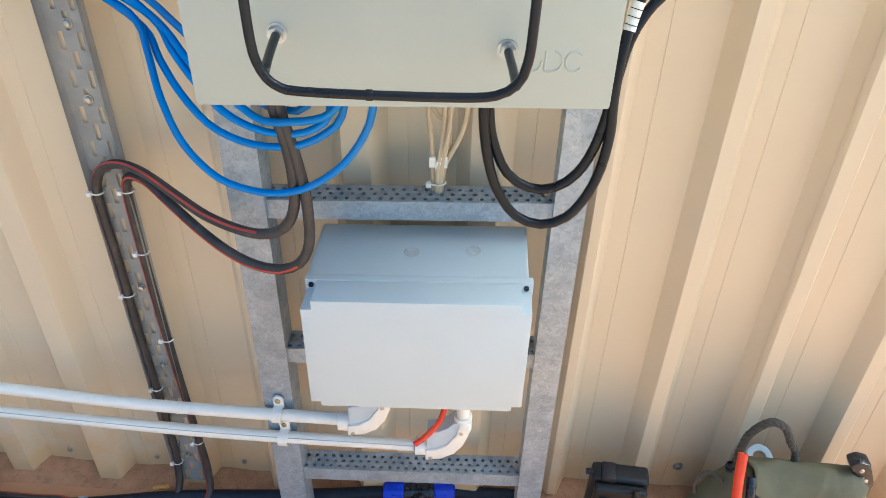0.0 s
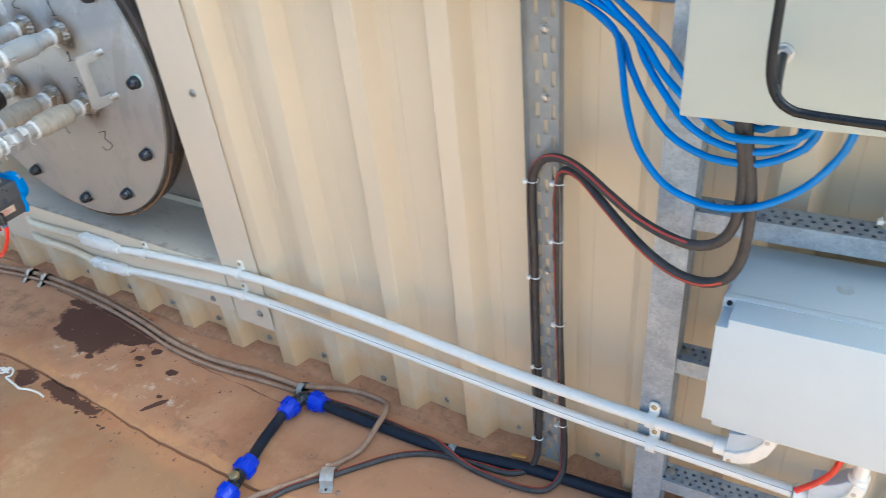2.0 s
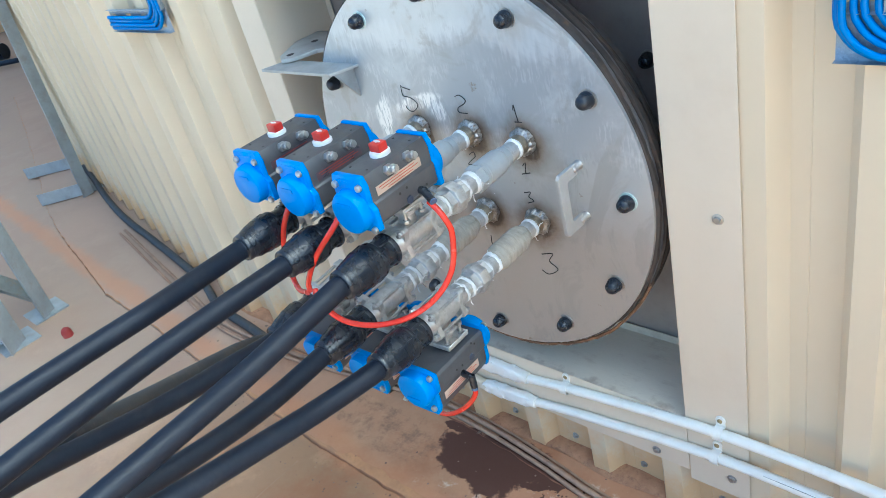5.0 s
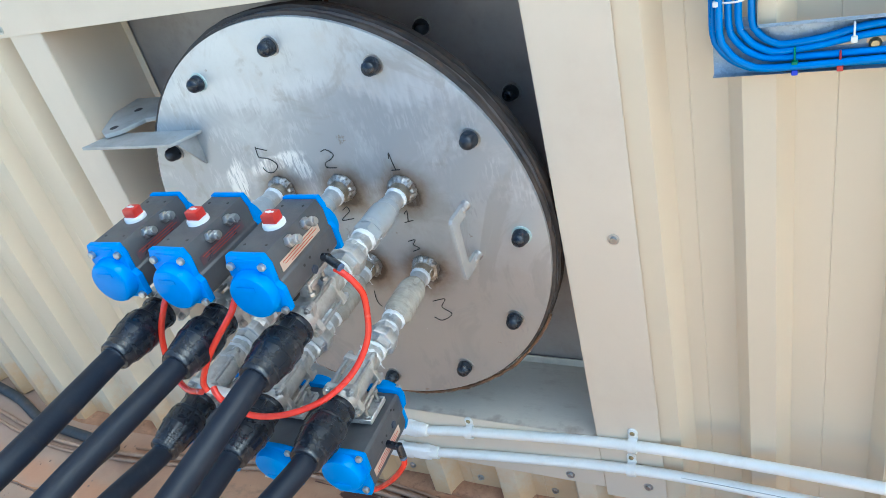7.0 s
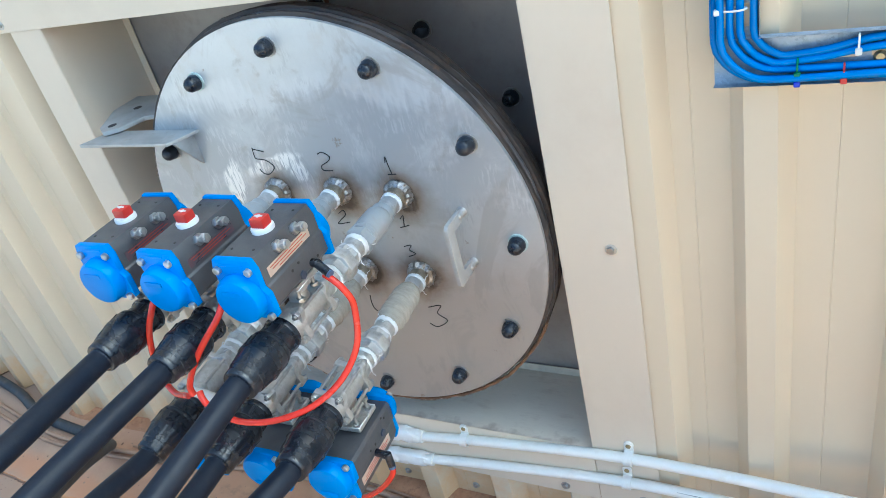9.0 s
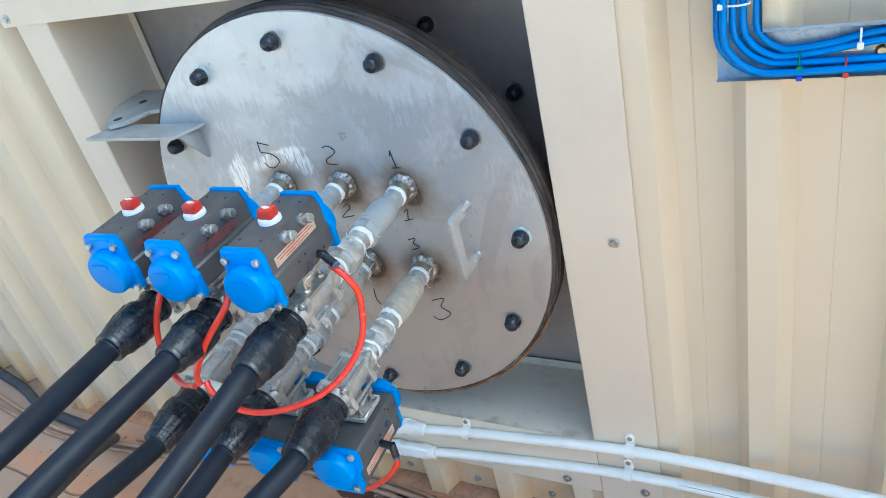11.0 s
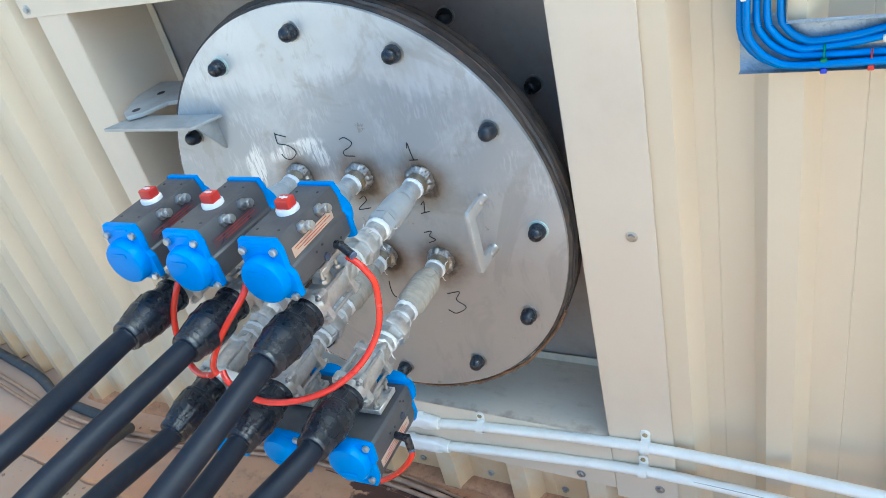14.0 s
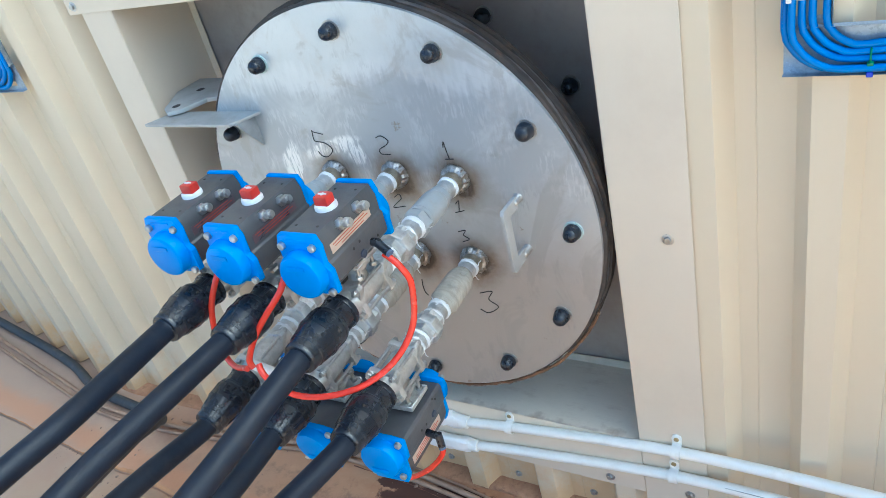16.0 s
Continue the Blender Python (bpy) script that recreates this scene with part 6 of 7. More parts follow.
# ---- slotted cable trays ----
def slotted(bm, origin, u, v, length, width, slots, lip, out):
    """A folded tray: a web length x width with slots cut through it, and two side lips. slots: (from, to, from, to) along u and v."""
    o, u, v, out = Vector(origin), Vector(u), Vector(v), Vector(out)
    us = sorted({0.0, length, *[a for s_ in slots for a in s_[:2]]})
    vs = sorted({0.0, width, *[a for s_ in slots for a in s_[2:]]})
    grid = {}

    def vert(i, j):
        if (i, j) not in grid:
            grid[i, j] = bm.verts.new(o + u * us[i] + v * vs[j])
        return grid[i, j]
    for i in range(len(us) - 1):
        for j in range(len(vs) - 1):
            cu, cv = (us[i] + us[i + 1]) / 2, (vs[j] + vs[j + 1]) / 2
            if not any(a < cu < b and c < cv < d_ for a, b, c, d_ in slots):
                bm.faces.new((vert(i, j), vert(i + 1, j), vert(i + 1, j + 1), vert(i, j + 1)))
    for w_ in (0.0, width):
        a, b = o + v * w_, o + v * w_ + u * length
        bm.faces.new([bm.verts.new(c) for c in (a, b, b + out * lip, a + out * lip)])
    bmesh.ops.remove_doubles(bm, verts=bm.verts, dist=0.00005)


def slot_rows(length, width, pitch=0.060, long_=0.028, wide=0.0075, start=0.012):
    out, k, q = [], 0, start
    while q + long_ < length - 0.004:
        if k % 2 == 0:
            for c in (width * 0.27, width * 0.73):
                out.append((q, q + long_, c - wide / 2, c + wide / 2))
        else:
            out.append((q, q + long_, width / 2 - wide / 2, width / 2 + wide / 2))
        q += pitch / 2
        k += 1
    return out


vt = thing("vertical_tray", (-0.354, -0.05, 0.03), "dusty galvanised slotted channel standing upright on the wall", "cable tray")
bm = B()
rows_ = slot_rows(1.125, 0.064)
slotted(bm, (-0.393, -0.0492, 1.155), (0, 0, -1), (1, 0, 0), 1.125, 0.066, rows_, 0.020, (0, -1, 0))
part("channel", bm, CHANNEL, vt)
for z in (1.096, 0.976, 0.60, 0.40, 0.12):
    bm = B()
    lathe(bm, (-0.360, -0.0490, z), (0, -1, 0), [(0, 0.0078), (0.002, 0.0078), (0.002, 0.0060), (0.006, 0.0052), (0.007, 0.003)], 10)
    part("fixing_bolt", bm, STEELD, vt)
ht = thing("horizontal_tray", (-0.5, -0.05, 1.156), "galvanised slotted cable tray running level along the wall", "cable tray")
bm = B()
slotted(bm, (-1.062, -0.0480, 1.156), (1, 0, 0), (0, 0, 1), 1.25, 0.068, [(0.10 + 0.046 * k, 0.132 + 0.046 * k, 0.030, 0.040) for k in range(24)], 0.014, (0, -1, 0))
part("tray_run", bm, GALV, ht)
bm = B()
slotted(bm, (-1.062, -0.0480, 1.2245), (0, 0, 1), (1, 0, 0), 0.9, 0.060, slot_rows(0.9, 0.060, 0.1, 0.032, 0.010), 0.014, (0, -1, 0))
part("tray_riser", bm, GALV, ht)
for x, z in ((-0.86, 1.186), (-0.65, 1.186), (-0.44, 1.186), (-0.20, 1.186)):
    bm = B()
    lathe(bm, (x, -0.049, z), (0, -1, 0), [(0, 0.008), (0.002, 0.008), (0.006, 0.005)], 10)
    part("fixing_bolt", bm, BRASS, ht)
lt = thing("corner_tray", (-2.93, -0.05, 1.17), "galvanised slotted cable tray carrying blue cables", "cable tray")
bm = B()
slotted(bm, (-3.25, -0.0480, 1.172), (1, 0, 0), (0, 0, 1), 0.375, 0.068, slot_rows(0.375, 0.068, 0.1, 0.03, 0.011), 0.014, (0, -1, 0))
part("tray_run", bm, GALV, lt)
bm = B()
slotted(bm, (-2.942, -0.0480, 1.2405), (0, 0, 1), (1, 0, 0), 0.7, 0.066, slot_rows(0.7, 0.066, 0.1, 0.03, 0.010), 0.014, (0, -1, 0))
part("tray_riser", bm, GALV, lt)

# blue cables: down the riser, round the corner, along the tray, then in loops under the enclosure
LOOPS = [
    [(-0.219, -0.130, 1.136), (-0.193, -0.170, 1.107), (-0.170, -0.211, 1.063), (-0.143, -0.233, 1.010), (-0.101, -0.244, 0.968), (-0.055, -0.249, 0.953), (-0.013, -0.252, 0.953), (0.030, -0.252, 0.968), (0.073, -0.252, 1.003), (0.101, -0.252, 1.046), (0.112, -0.252, 1.078), (0.117, -0.252, 1.126)],
    [(-0.210, -0.130, 1.125), (-0.179, -0.170, 1.099), (-0.145, -0.205, 1.069), (-0.106, -0.228, 1.038), (-0.064, -0.239, 1.022), (-0.026, -0.244, 1.018), (0.018, -0.244, 1.023), (0.053, -0.244, 1.043), (0.073, -0.244, 1.068), (0.082, -0.244, 1.129)],
    [(-0.196, -0.130, 1.140), (-0.160, -0.170, 1.112), (-0.123, -0.205, 1.086), (-0.085, -0.228, 1.058), (-0.047, -0.239, 1.042), (-0.009, -0.244, 1.037), (0.024, -0.244, 1.041), (0.051, -0.244, 1.058), (0.059, -0.244, 1.082), (0.062, -0.244, 1.129)],
    [(-0.213, -0.120, 1.150), (-0.167, -0.160, 1.134), (-0.125, -0.200, 1.107), (-0.068, -0.228, 1.073), (-0.025, -0.255, 1.060), (0.012, -0.261, 1.064), (0.040, -0.261, 1.068), (0.065, -0.261, 1.081), (0.086, -0.261, 1.123)],
    [(-0.200, -0.120, 1.160), (-0.161, -0.150, 1.144), (-0.126, -0.180, 1.130), (-0.081, -0.211, 1.096), (-0.040, -0.222, 1.070), (-0.003, -0.228, 1.063), (0.026, -0.228, 1.071), (0.045, -0.228, 1.136)],
]
for k, loop in enumerate(LOOPS):
    zc = (1.163, 1.1695, 1.177, 1.2015, 1.2140)[k]
    xc = (-1.0605, -1.0505, -1.0395, -1.0265, -1.0095)[k]
    zb = (1.1645, 1.168, 1.178, 1.187, 1.1965)[k]
    yb = (-0.0555, -0.0665, -0.0555, -0.0555, -0.0555)[k]
    r = (0.066, 0.064, 0.062, 0.055, 0.046)[k]
    path = [(xc, yb, 1.75), (xc, yb, 1.5), (xc + 0.001, yb, zb + r + 0.06)]
    path += [(xc + r - r * math.cos(q), yb - 0.002, zb + r - r * math.sin(q)) for q in (0.15, 0.5, 0.85, 1.2, 1.5)]
    path += [(xc + r + 0.045, yb - 0.002, (zb * 2 + zc) / 3), (-0.855, yb, zc + 0.001), (-0.75, yb, zc + 0.002 * math.sin(k)), (-0.60, yb - 0.002, zc - 0.002), (-0.45, yb, zc - 0.004 + 0.002 * k), (-0.36, yb - 0.006, zc - 0.006), (-0.285, yb - 0.030, zc - 0.010)]
    bm = B()
    tube(bm, path + loop + [(loop[-1][0], loop[-1][1], 1.165)], 0.0051, 10, 0.014)
    solid("blue_cable", bm, CBLUE, "blue sheathed cable along the tray and looped under the enclosure", "cable", "blue cables")
for k in range(4):
    zc, xc, yb = 1.184 + 0.0115 * k, -2.890 - 0.0108 * k, -0.058 - 0.003 * (k % 2)
    bm = B()
    tube(bm, [(xc, yb, 1.85), (xc, yb, 1.5), (xc, yb, zc + 0.075), (xc - 0.010, yb, zc + 0.03), (xc - 0.045, yb, zc + 0.004), (xc - 0.10, yb, zc), (-3.24, yb, zc)], 0.0058, 10, 0.014)
    solid("blue_cable", bm, CBLUE, "blue sheathed cable bending down onto a short tray", "cable", "blue cables on the short tray")

TIE_C = {"white": WHITE, "red": REDP, "green": mat("green_tie", (0.02, 0.22, 0.08, 1), (0.018, 0.19, 0.07, 1)), "blue": BLUEC}


def tie(p, axis, rx, rz, colour, tail=0.0):
    """A cable tie: a flat loop across axis x or z, with its head."""
    t_ = thing("cable_tie", p, "%s nylon cable tie" % colour, "cable tie", "%s cable ties" % colour)
    bm = B()
    pts = []
    for k in range(17):
        a = 2 * math.pi * k / 16
        pts.append((p[0] + rx * math.cos(a), p[1] + 0.009 * math.sin(a), p[2]) if axis == "z" else (p[0], p[1] + 0.009 * math.sin(a), p[2] + rz * math.cos(a)))
    tube(bm, pts, 0.0014, 6, 0.01)
    part("tie_loop", bm, TIE_C[colour], t_)
    bm = B()
    hx = p[0] - (rx if axis == "z" else 0)
    hz = p[2] - (rz if axis == "x" else 0)
    box(bm, hx - 0.004, hx + 0.004, p[1] - 0.012, p[1] - 0.004, hz - 0.004, hz + 0.004, 0.001, 1)
    part("tie_head", bm, TIE_C[colour], t_)


for x, z, c in ((-0.955, 1.170, "blue"), (-0.90, 1.172, "red"), (-0.955, 1.182, "green"), (-0.885, 1.210, "white"), (-0.70, 1.178, "green"), (-0.66, 1.212, "white"), (-0.69, 1.164, "blue"), (-0.46, 1.168, "red"), (-0.375, 1.170, "red"), (-0.375, 1.185, "green"), (-0.37, 1.20, "blue"), (-0.56, 1.205, "blue")):
    tie((x, -0.060, z), "x", 0, 0.010, c)
for z, c in ((1.30, "blue"), (1.36, "white"), (1.265, "white")):
    tie((-1.035, -0.060, z), "z", 0.018, 0, c)


# ---- black cables with a red stripe, from the floor up the channel and over to the enclosure ----
def striped(path, label, r=0.0078):
    c = thing("striped_cable", path[0], label, "cable", "black cables with a red stripe")
    bm = B()
    tube(bm, path + [(path[-1][0], path[-1][1], 1.165)], r, 12, 0.012)
    part("sheath", bm, CGREY, c)
    bm = B()
    tube(bm, path[:-7], r + 0.0006, 4, 0.012, True, STRIPE)
    part("stripe", bm, REDSTR, c, "thin red stripe")


STRIPE = (0.66, 0.735)
striped([(-1.9, -2.4, -0.006), (-1.45, -1.3, -0.006), (-1.10, -0.72, -0.006), (-0.975, -0.51, -0.004), (-0.931, -0.43, 0.004), (-0.909, -0.395, 0.008), (-0.866, -0.347, 0.009), (-0.821, -0.300, 0.009), (-0.777, -0.251, 0.009), (-0.731, -0.203, 0.009), (-0.680, -0.166, 0.009), (-0.620, -0.142, 0.009), (-0.516, -0.128, 0.010), (-0.430, -0.116, 0.012), (-0.392, -0.082, 0.025), (-0.383, -0.062, 0.100), (-0.381, -0.060, 0.251), (-0.384, -0.060, 0.478), (-0.383, -0.060, 0.644), (-0.385, -0.060, 0.760), (-0.382, -0.062, 0.819), (-0.364, -0.068, 0.859), (-0.338, -0.074, 0.876), (-0.304, -0.086, 0.881), (-0.263, -0.110, 0.879), (-0.206, -0.150, 0.871), (-0.151, -0.190, 0.867), (-0.101, -0.214, 0.864), (-0.061, -0.228, 0.866), (-0.031, -0.236, 0.878), (-0.011, -0.240, 0.900), (-0.000, -0.243, 0.936), (0.001, -0.244, 0.989), (-0.006, -0.244, 1.040), (-0.013, -0.244, 1.071), (-0.017, -0.244, 1.135)], "dusty black cable with a red stripe tied to the channel")
STRIPE = (0.66, 0.73)
striped([(-0.995, -0.112, 0.010), (-0.876, -0.106, 0.010), (-0.796, -0.108, 0.010), (-0.704, -0.112, 0.012), (-0.640, -0.122, 0.030), (-0.600, -0.138, 0.036), (-0.550, -0.146, 0.020), (-0.500, -0.146, 0.010), (-0.420, -0.146, 0.010), (-0.345, -0.130, 0.012), (-0.318, -0.085, 0.028), (-0.318, -0.062, 0.100), (-0.325, -0.060, 0.256), (-0.331, -0.060, 0.467), (-0.334, -0.060, 0.648), (-0.334, -0.060, 0.770), (-0.331, -0.062, 0.822), (-0.323, -0.067, 0.845), (-0.304, -0.076, 0.857), (-0.271, -0.100, 0.859), (-0.223, -0.140, 0.849), (-0.168, -0.180, 0.832), (-0.119, -0.208, 0.816), (-0.075, -0.222, 0.804), (-0.033, -0.232, 0.807), (-0.005, -0.237, 0.824), (0.010, -0.240, 0.852), (0.016, -0.242, 0.889), (0.016, -0.244, 0.947), (0.009, -0.244, 0.999), (-0.000, -0.244, 1.044), (-0.006, -0.244, 1.075), (-0.010, -0.244, 1.135)], "dusty black cable with a red stripe tied to the channel")
for x, z in ((-0.384, 0.812), (-0.331, 0.818), (-0.383, 0.590), (-0.331, 0.482), (-0.381, 0.342), (-0.325, 0.180), (-0.383, 0.107), (-0.334, 0.690)):
    tie((x, -0.060, z), "z", 0.0105, 0, "white")

# plain black cables on the other side
for pts, r in (([(0.252, -0.290, 1.150), (0.254, -0.290, 1.107), (0.261, -0.290, 1.066), (0.280, -0.290, 1.024), (0.309, -0.290, 1.004), (0.340, -0.290, 1.006), (0.365, -0.290, 1.028), (0.381, -0.290, 1.065), (0.391, -0.285, 1.111), (0.397, -0.278, 1.151), (0.405, -0.268, 1.187), (0.419, -0.258, 1.214), (0.438, -0.248, 1.234), (0.482, -0.235, 1.275), (0.552, -0.215, 1.36), (0.58, -0.20, 1.7)], 0.0062), ([(0.247, -0.300, 1.150), (0.248, -0.300, 1.104), (0.255, -0.300, 1.052), (0.269, -0.300, 1.006), (0.294, -0.300, 0.969), (0.327, -0.300, 0.957), (0.358, -0.300, 0.970), (0.379, -0.300, 1.004), (0.391, -0.297, 1.041), (0.396, -0.292, 1.085), (0.394, -0.290, 1.125), (0.396, -0.282, 1.171), (0.403, -0.270, 1.209), (0.416, -0.258, 1.248), (0.439, -0.238, 1.31), (0.46, -0.22, 1.7)], 0.0062)):
    bm = B()
    tube(bm, pts, r, 12, 0.012)
    c = solid("black_cable", bm, CBLK, "plain black cable looped out of the enclosure", "cable", "plain black cables")
bm = B()
tube(bm, [(0.4015, -0.2725, 1.200), (0.405, -0.2675, 1.215), (0.409, -0.264, 1.230)], 0.0071, 12, 0.006)
mk = solid("cable_marker", bm, WHITE, "white printed marker sleeve on a black cable", "cable marker")
for k in range(3):
    bm = B()
    lathe(bm, (0.4025 + 0.0022 * k, -0.2712 + 0.0025 * k, 1.206 + 0.008 * k), (0.25, 0.25, 1), [(0, 0.0073), (0.0009, 0.0073)], 12)
    part("print_bar", bm, INK, mk)

# cream cables tied together behind the frame
for pts in ([(0.168, -0.090, 1.12), (0.168, -0.090, 1.016), (0.173, -0.090, 0.963), (0.177, -0.092, 0.905), (0.179, -0.096, 0.83)], [(0.193, -0.090, 1.12), (0.193, -0.090, 1.017), (0.192, -0.090, 0.964), (0.185, -0.098, 0.905), (0.184, -0.096, 0.83)], [(0.229, -0.090, 1.12), (0.227, -0.090, 1.019), (0.217, -0.090, 0.965), (0.193, -0.092, 0.906), (0.189, -0.096, 0.83)], [(0.165, -0.085, 1.12), (0.172, -0.085, 1.011), (0.195, -0.085, 0.985), (0.202, -0.085, 0.952), (0.184, -0.086, 0.902), (0.180, -0.090, 0.83)], [(0.215, -0.088, 1.12), (0.204, -0.09, 1.02), (0.198, -0.095, 0.96), (0.190, -0.098, 0.905), (0.186, -0.10, 0.83)]):
    bm = B()
    tube(bm, pts, 0.0040, 8, 0.014)
    solid("cream_cable", bm, CBEIGE, "thin cream cable hanging behind the enclosure", "cable", "thin cream cables")
tie((0.184, -0.095, 0.885), "z", 0.013, 0, "white")
for x, z in ((0.176, 0.922), (0.186, 0.915), (0.194, 0.922)):
    bm = B()
    box(bm, x - 0.005, x + 0.005, -0.100, -0.094, z - 0.009, z + 0.009, 0.001, 1)
    solid("cable_tag", bm, WHITE, "small white tag on a cream cable", "tag", "white cable tags")

# ---- on the ground: black pipe with blue fittings ----
def blue_nut(p, d, n=0.046):
    f_ = thing("pipe_nut", p, "royal blue ribbed compression nut on a black pipe", "pipe fitting", "blue pipe nuts")
    p, d = Vector(p), Vector(d).normalized()
    bm = B()
    lathe(bm, p, d, [(0, 0.019), (0.002, 0.0245), (0.016, 0.0265), (0.022, 0.0245), (n, 0.0215), (n + 0.002, 0.0175)], 24)
    part("nut_body", bm, BLUEC, f_)
    dd, u, w = axes(d)
    for k in range(12):
        a = 2 * math.pi * k / 12
        bm = B()
        m_ = Matrix.Translation(p + (u * math.cos(a) + w * math.sin(a)) * 0.0255) @ (Matrix((tuple(dd) + (0,), tuple((u * math.cos(a) + w * math.sin(a))) + (0,), tuple(dd.cross(u * math.cos(a) + w * math.sin(a))) + (0,), (0, 0, 0, 1))).transposed())
        box(bm, 0.002, n * 0.6, -0.002, 0.0025, -0.0016, 0.0016, 0, 1, m_)
        part("nut_rib", bm, BLUEC, f_)


GP = [(-0.99, -0.142, 0.026), (-0.80, -0.134, 0.018), (-0.613, -0.124, 0.016), (-0.392, -0.088, 0.016), (-0.15, -0.070, 0.020), (0.085, -0.052, 0.034)]
bm = B()
tube(bm, GP, 0.0145, 14, 0.03)
solid("ground_pipe", bm, POLY, "black water pipe lying along the foot of the wall", "pipe", "ground pipes")
bm = B()
tube(bm, [(0.22, -0.042, 0.034), (0.45, -0.035, 0.020), (0.8, -0.10, 0.016), (1.2, -0.12, 0.016), (1.9, -0.2, 0.016)], 0.0145, 14, 0.03)
solid("ground_pipe", bm, POLY, "black water pipe lying along the foot of the wall", "pipe", "ground pipes")
bm = B()
tube(bm, [(-1.062, -0.200, 0.030), (-1.056, -0.30, 0.024), (-1.040, -0.372, 0.026)], 0.0145, 14, 0.03)
solid("ground_pipe", bm, POLY, "short black water pipe on the concrete", "pipe", "ground pipes")
el = thing("pipe_elbow", (-1.035, -0.15, 0.026), "black plastic pipe elbow between two blue nuts", "pipe fitting")
bm = B()
tube(bm, [(-1.020, -0.140, 0.028), (-1.045, -0.148, 0.030), (-1.058, -0.178, 0.030)], 0.019, 14, 0.006)
part("elbow_body", bm, NUT, el)
blue_nut((-1.022, -0.140, 0.028), (1, -0.02, -0.03))
blue_nut((-1.058, -0.172, 0.030), (-0.05, -1, -0.02))
blue_nut((-1.036, -0.415, 0.026), (-0.05, 1, 0.0))
blue_nut((-1.028, -0.458, 0.022), (0.1, -1, 0.0), 0.04)
tap = thing("pipe_tap", (-1.03, -0.44, 0.02), "small black and brass tap between blue nuts", "tap")
bm = B()
rod(bm, (-1.036, -0.412, 0.026), (-1.028, -0.462, 0.022), 0.018, 14)
part("tap_body", bm, NUT, tap)
bm = B()
lathe(bm, (-1.032, -0.437, 0.036), (0, 0, 1), [(0, 0.013), (0.010, 0.013), (0.012, 0.008)], 12)
part("tap_stem", bm, BRASS, tap)
tj = thing("pipe_tee", (0.153, -0.047, 0.02), "black plastic pipe tee between two blue nuts", "pipe fitting")
bm = B()
rod(bm, (0.118, -0.050, 0.036), (0.188, -0.044, 0.036), 0.020, 16)
part("tee_run", bm, NUT, tj)
bm = B()
rod(bm, (0.153, -0.047, 0.036), (0.153, -0.080, 0.030), 0.018, 16, 0.002)
part("tee_branch", bm, NUT, tj)
blue_nut((0.120, -0.050, 0.036), (-1, -0.05, 0))
blue_nut((0.186, -0.044, 0.036), (1, 0.05, 0))
# saddles over pipes and hoses
for x, y, r in ((-1.082, -0.112, 0.018), (-2.36, -0.070, 0.016), (-2.28, -0.066, 0.016)):
    c = thing("pipe_clip", (x, y, 0), "galvanised strap clip fixed to the concrete", "clip", "galvanised pipe clips")
    bm = B()
    o = [(y + r * math.cos(a), 0.014 + r * math.sin(a)) for a in (math.pi * k / 10 for k in range(11))]
    loop = [(y + r + 0.022, 0.002), (y + r, 0.002)] + o + [(y - r, 0.002), (y - r - 0.022, 0.002), (y - r - 0.022, 0.0005)] + [(y + (r + 0.0) * 0.92 * math.cos(a), 0.014 + r * 0.92 * math.sin(a)) for a in (math.pi - math.pi * k / 10 for k in range(11))] + [(y + r + 0.022, 0.0005)]
    prism(bm, loop, "x", x - 0.009, x + 0.009)
    part("strap", bm, CHANNEL if x > -2 else FLASH, c)
    bm = B()
    lathe(bm, (x, y - r - 0.013, 0.002), (0, 0, 1), [(0, 0.005), (0.003, 0.004)], 10)
    part("clip_screw", bm, ZINC, c)
pb = thing("pipe_band", (-0.594, -0.121, 0), "bright galvanised band round the black pipe", "clip")
bm = B()
lathe(bm, (-0.604, -0.1225, 0.016), (1, 0.08, 0), [(0, 0.0150), (0.0005, 0.0163), (0.0195, 0.0163), (0.020, 0.0150)], 20)
part("band", bm, GALV, pb)
bm = B()
box(bm, -0.600, -0.588, -0.128, -0.116, 0.031, 0.036, 0.001, 1)
part("band_lug", bm, GALV, pb)
c = thing("loose_clip", (-0.835, -0.317, 0), "galvanised strap clip lying over a cable on the concrete", "clip", "galvanised pipe clips")
bm = B()
LC = [(-0.044, 0.001), (-0.026, 0.001), (-0.020, 0.018), (0.0, 0.025), (0.018, 0.018), (0.023, 0.001), (0.044, 0.001), (0.044, 0.003), (0.025, 0.003), (0.020, 0.0205), (0.0, 0.0275), (-0.022, 0.0205), (-0.028, 0.003), (-0.044, 0.003)]
prism(bm, LC, "x", -0.017, 0.017, 0, Matrix.Translation((-0.838, -0.318, 0)) @ Matrix.Rotation(radians(24), 4, "Z"))
part("strap", bm, STEEL, c)
for dy_ in (-0.035, 0.035):
    bm = B()
    lathe(bm, Matrix.Translation((-0.838, -0.318, 0)) @ Matrix.Rotation(radians(24), 4, "Z") @ Vector((0, dy_, 0.003)), (0, 0, 1), [(0, 0.0040), (0.0005, 0.0040)], 12)
    part("screw_hole", bm, RUBBER, c)
bm = B()
box(bm, -0.018, 0.018, -0.004, 0.004, 0.0, 0.006, 0.001, 1, Matrix.Translation((-0.432, -0.075, 0.026)) @ Matrix.Rotation(0.2, 4, "Z"))
solid("wood_chip", bm, mat("orange_wood", (0.55, 0.27, 0.06, 1), (0.45, 0.21, 0.05, 1), 40, 0.7), "orange-brown wood chip lying on the soil", "chip")
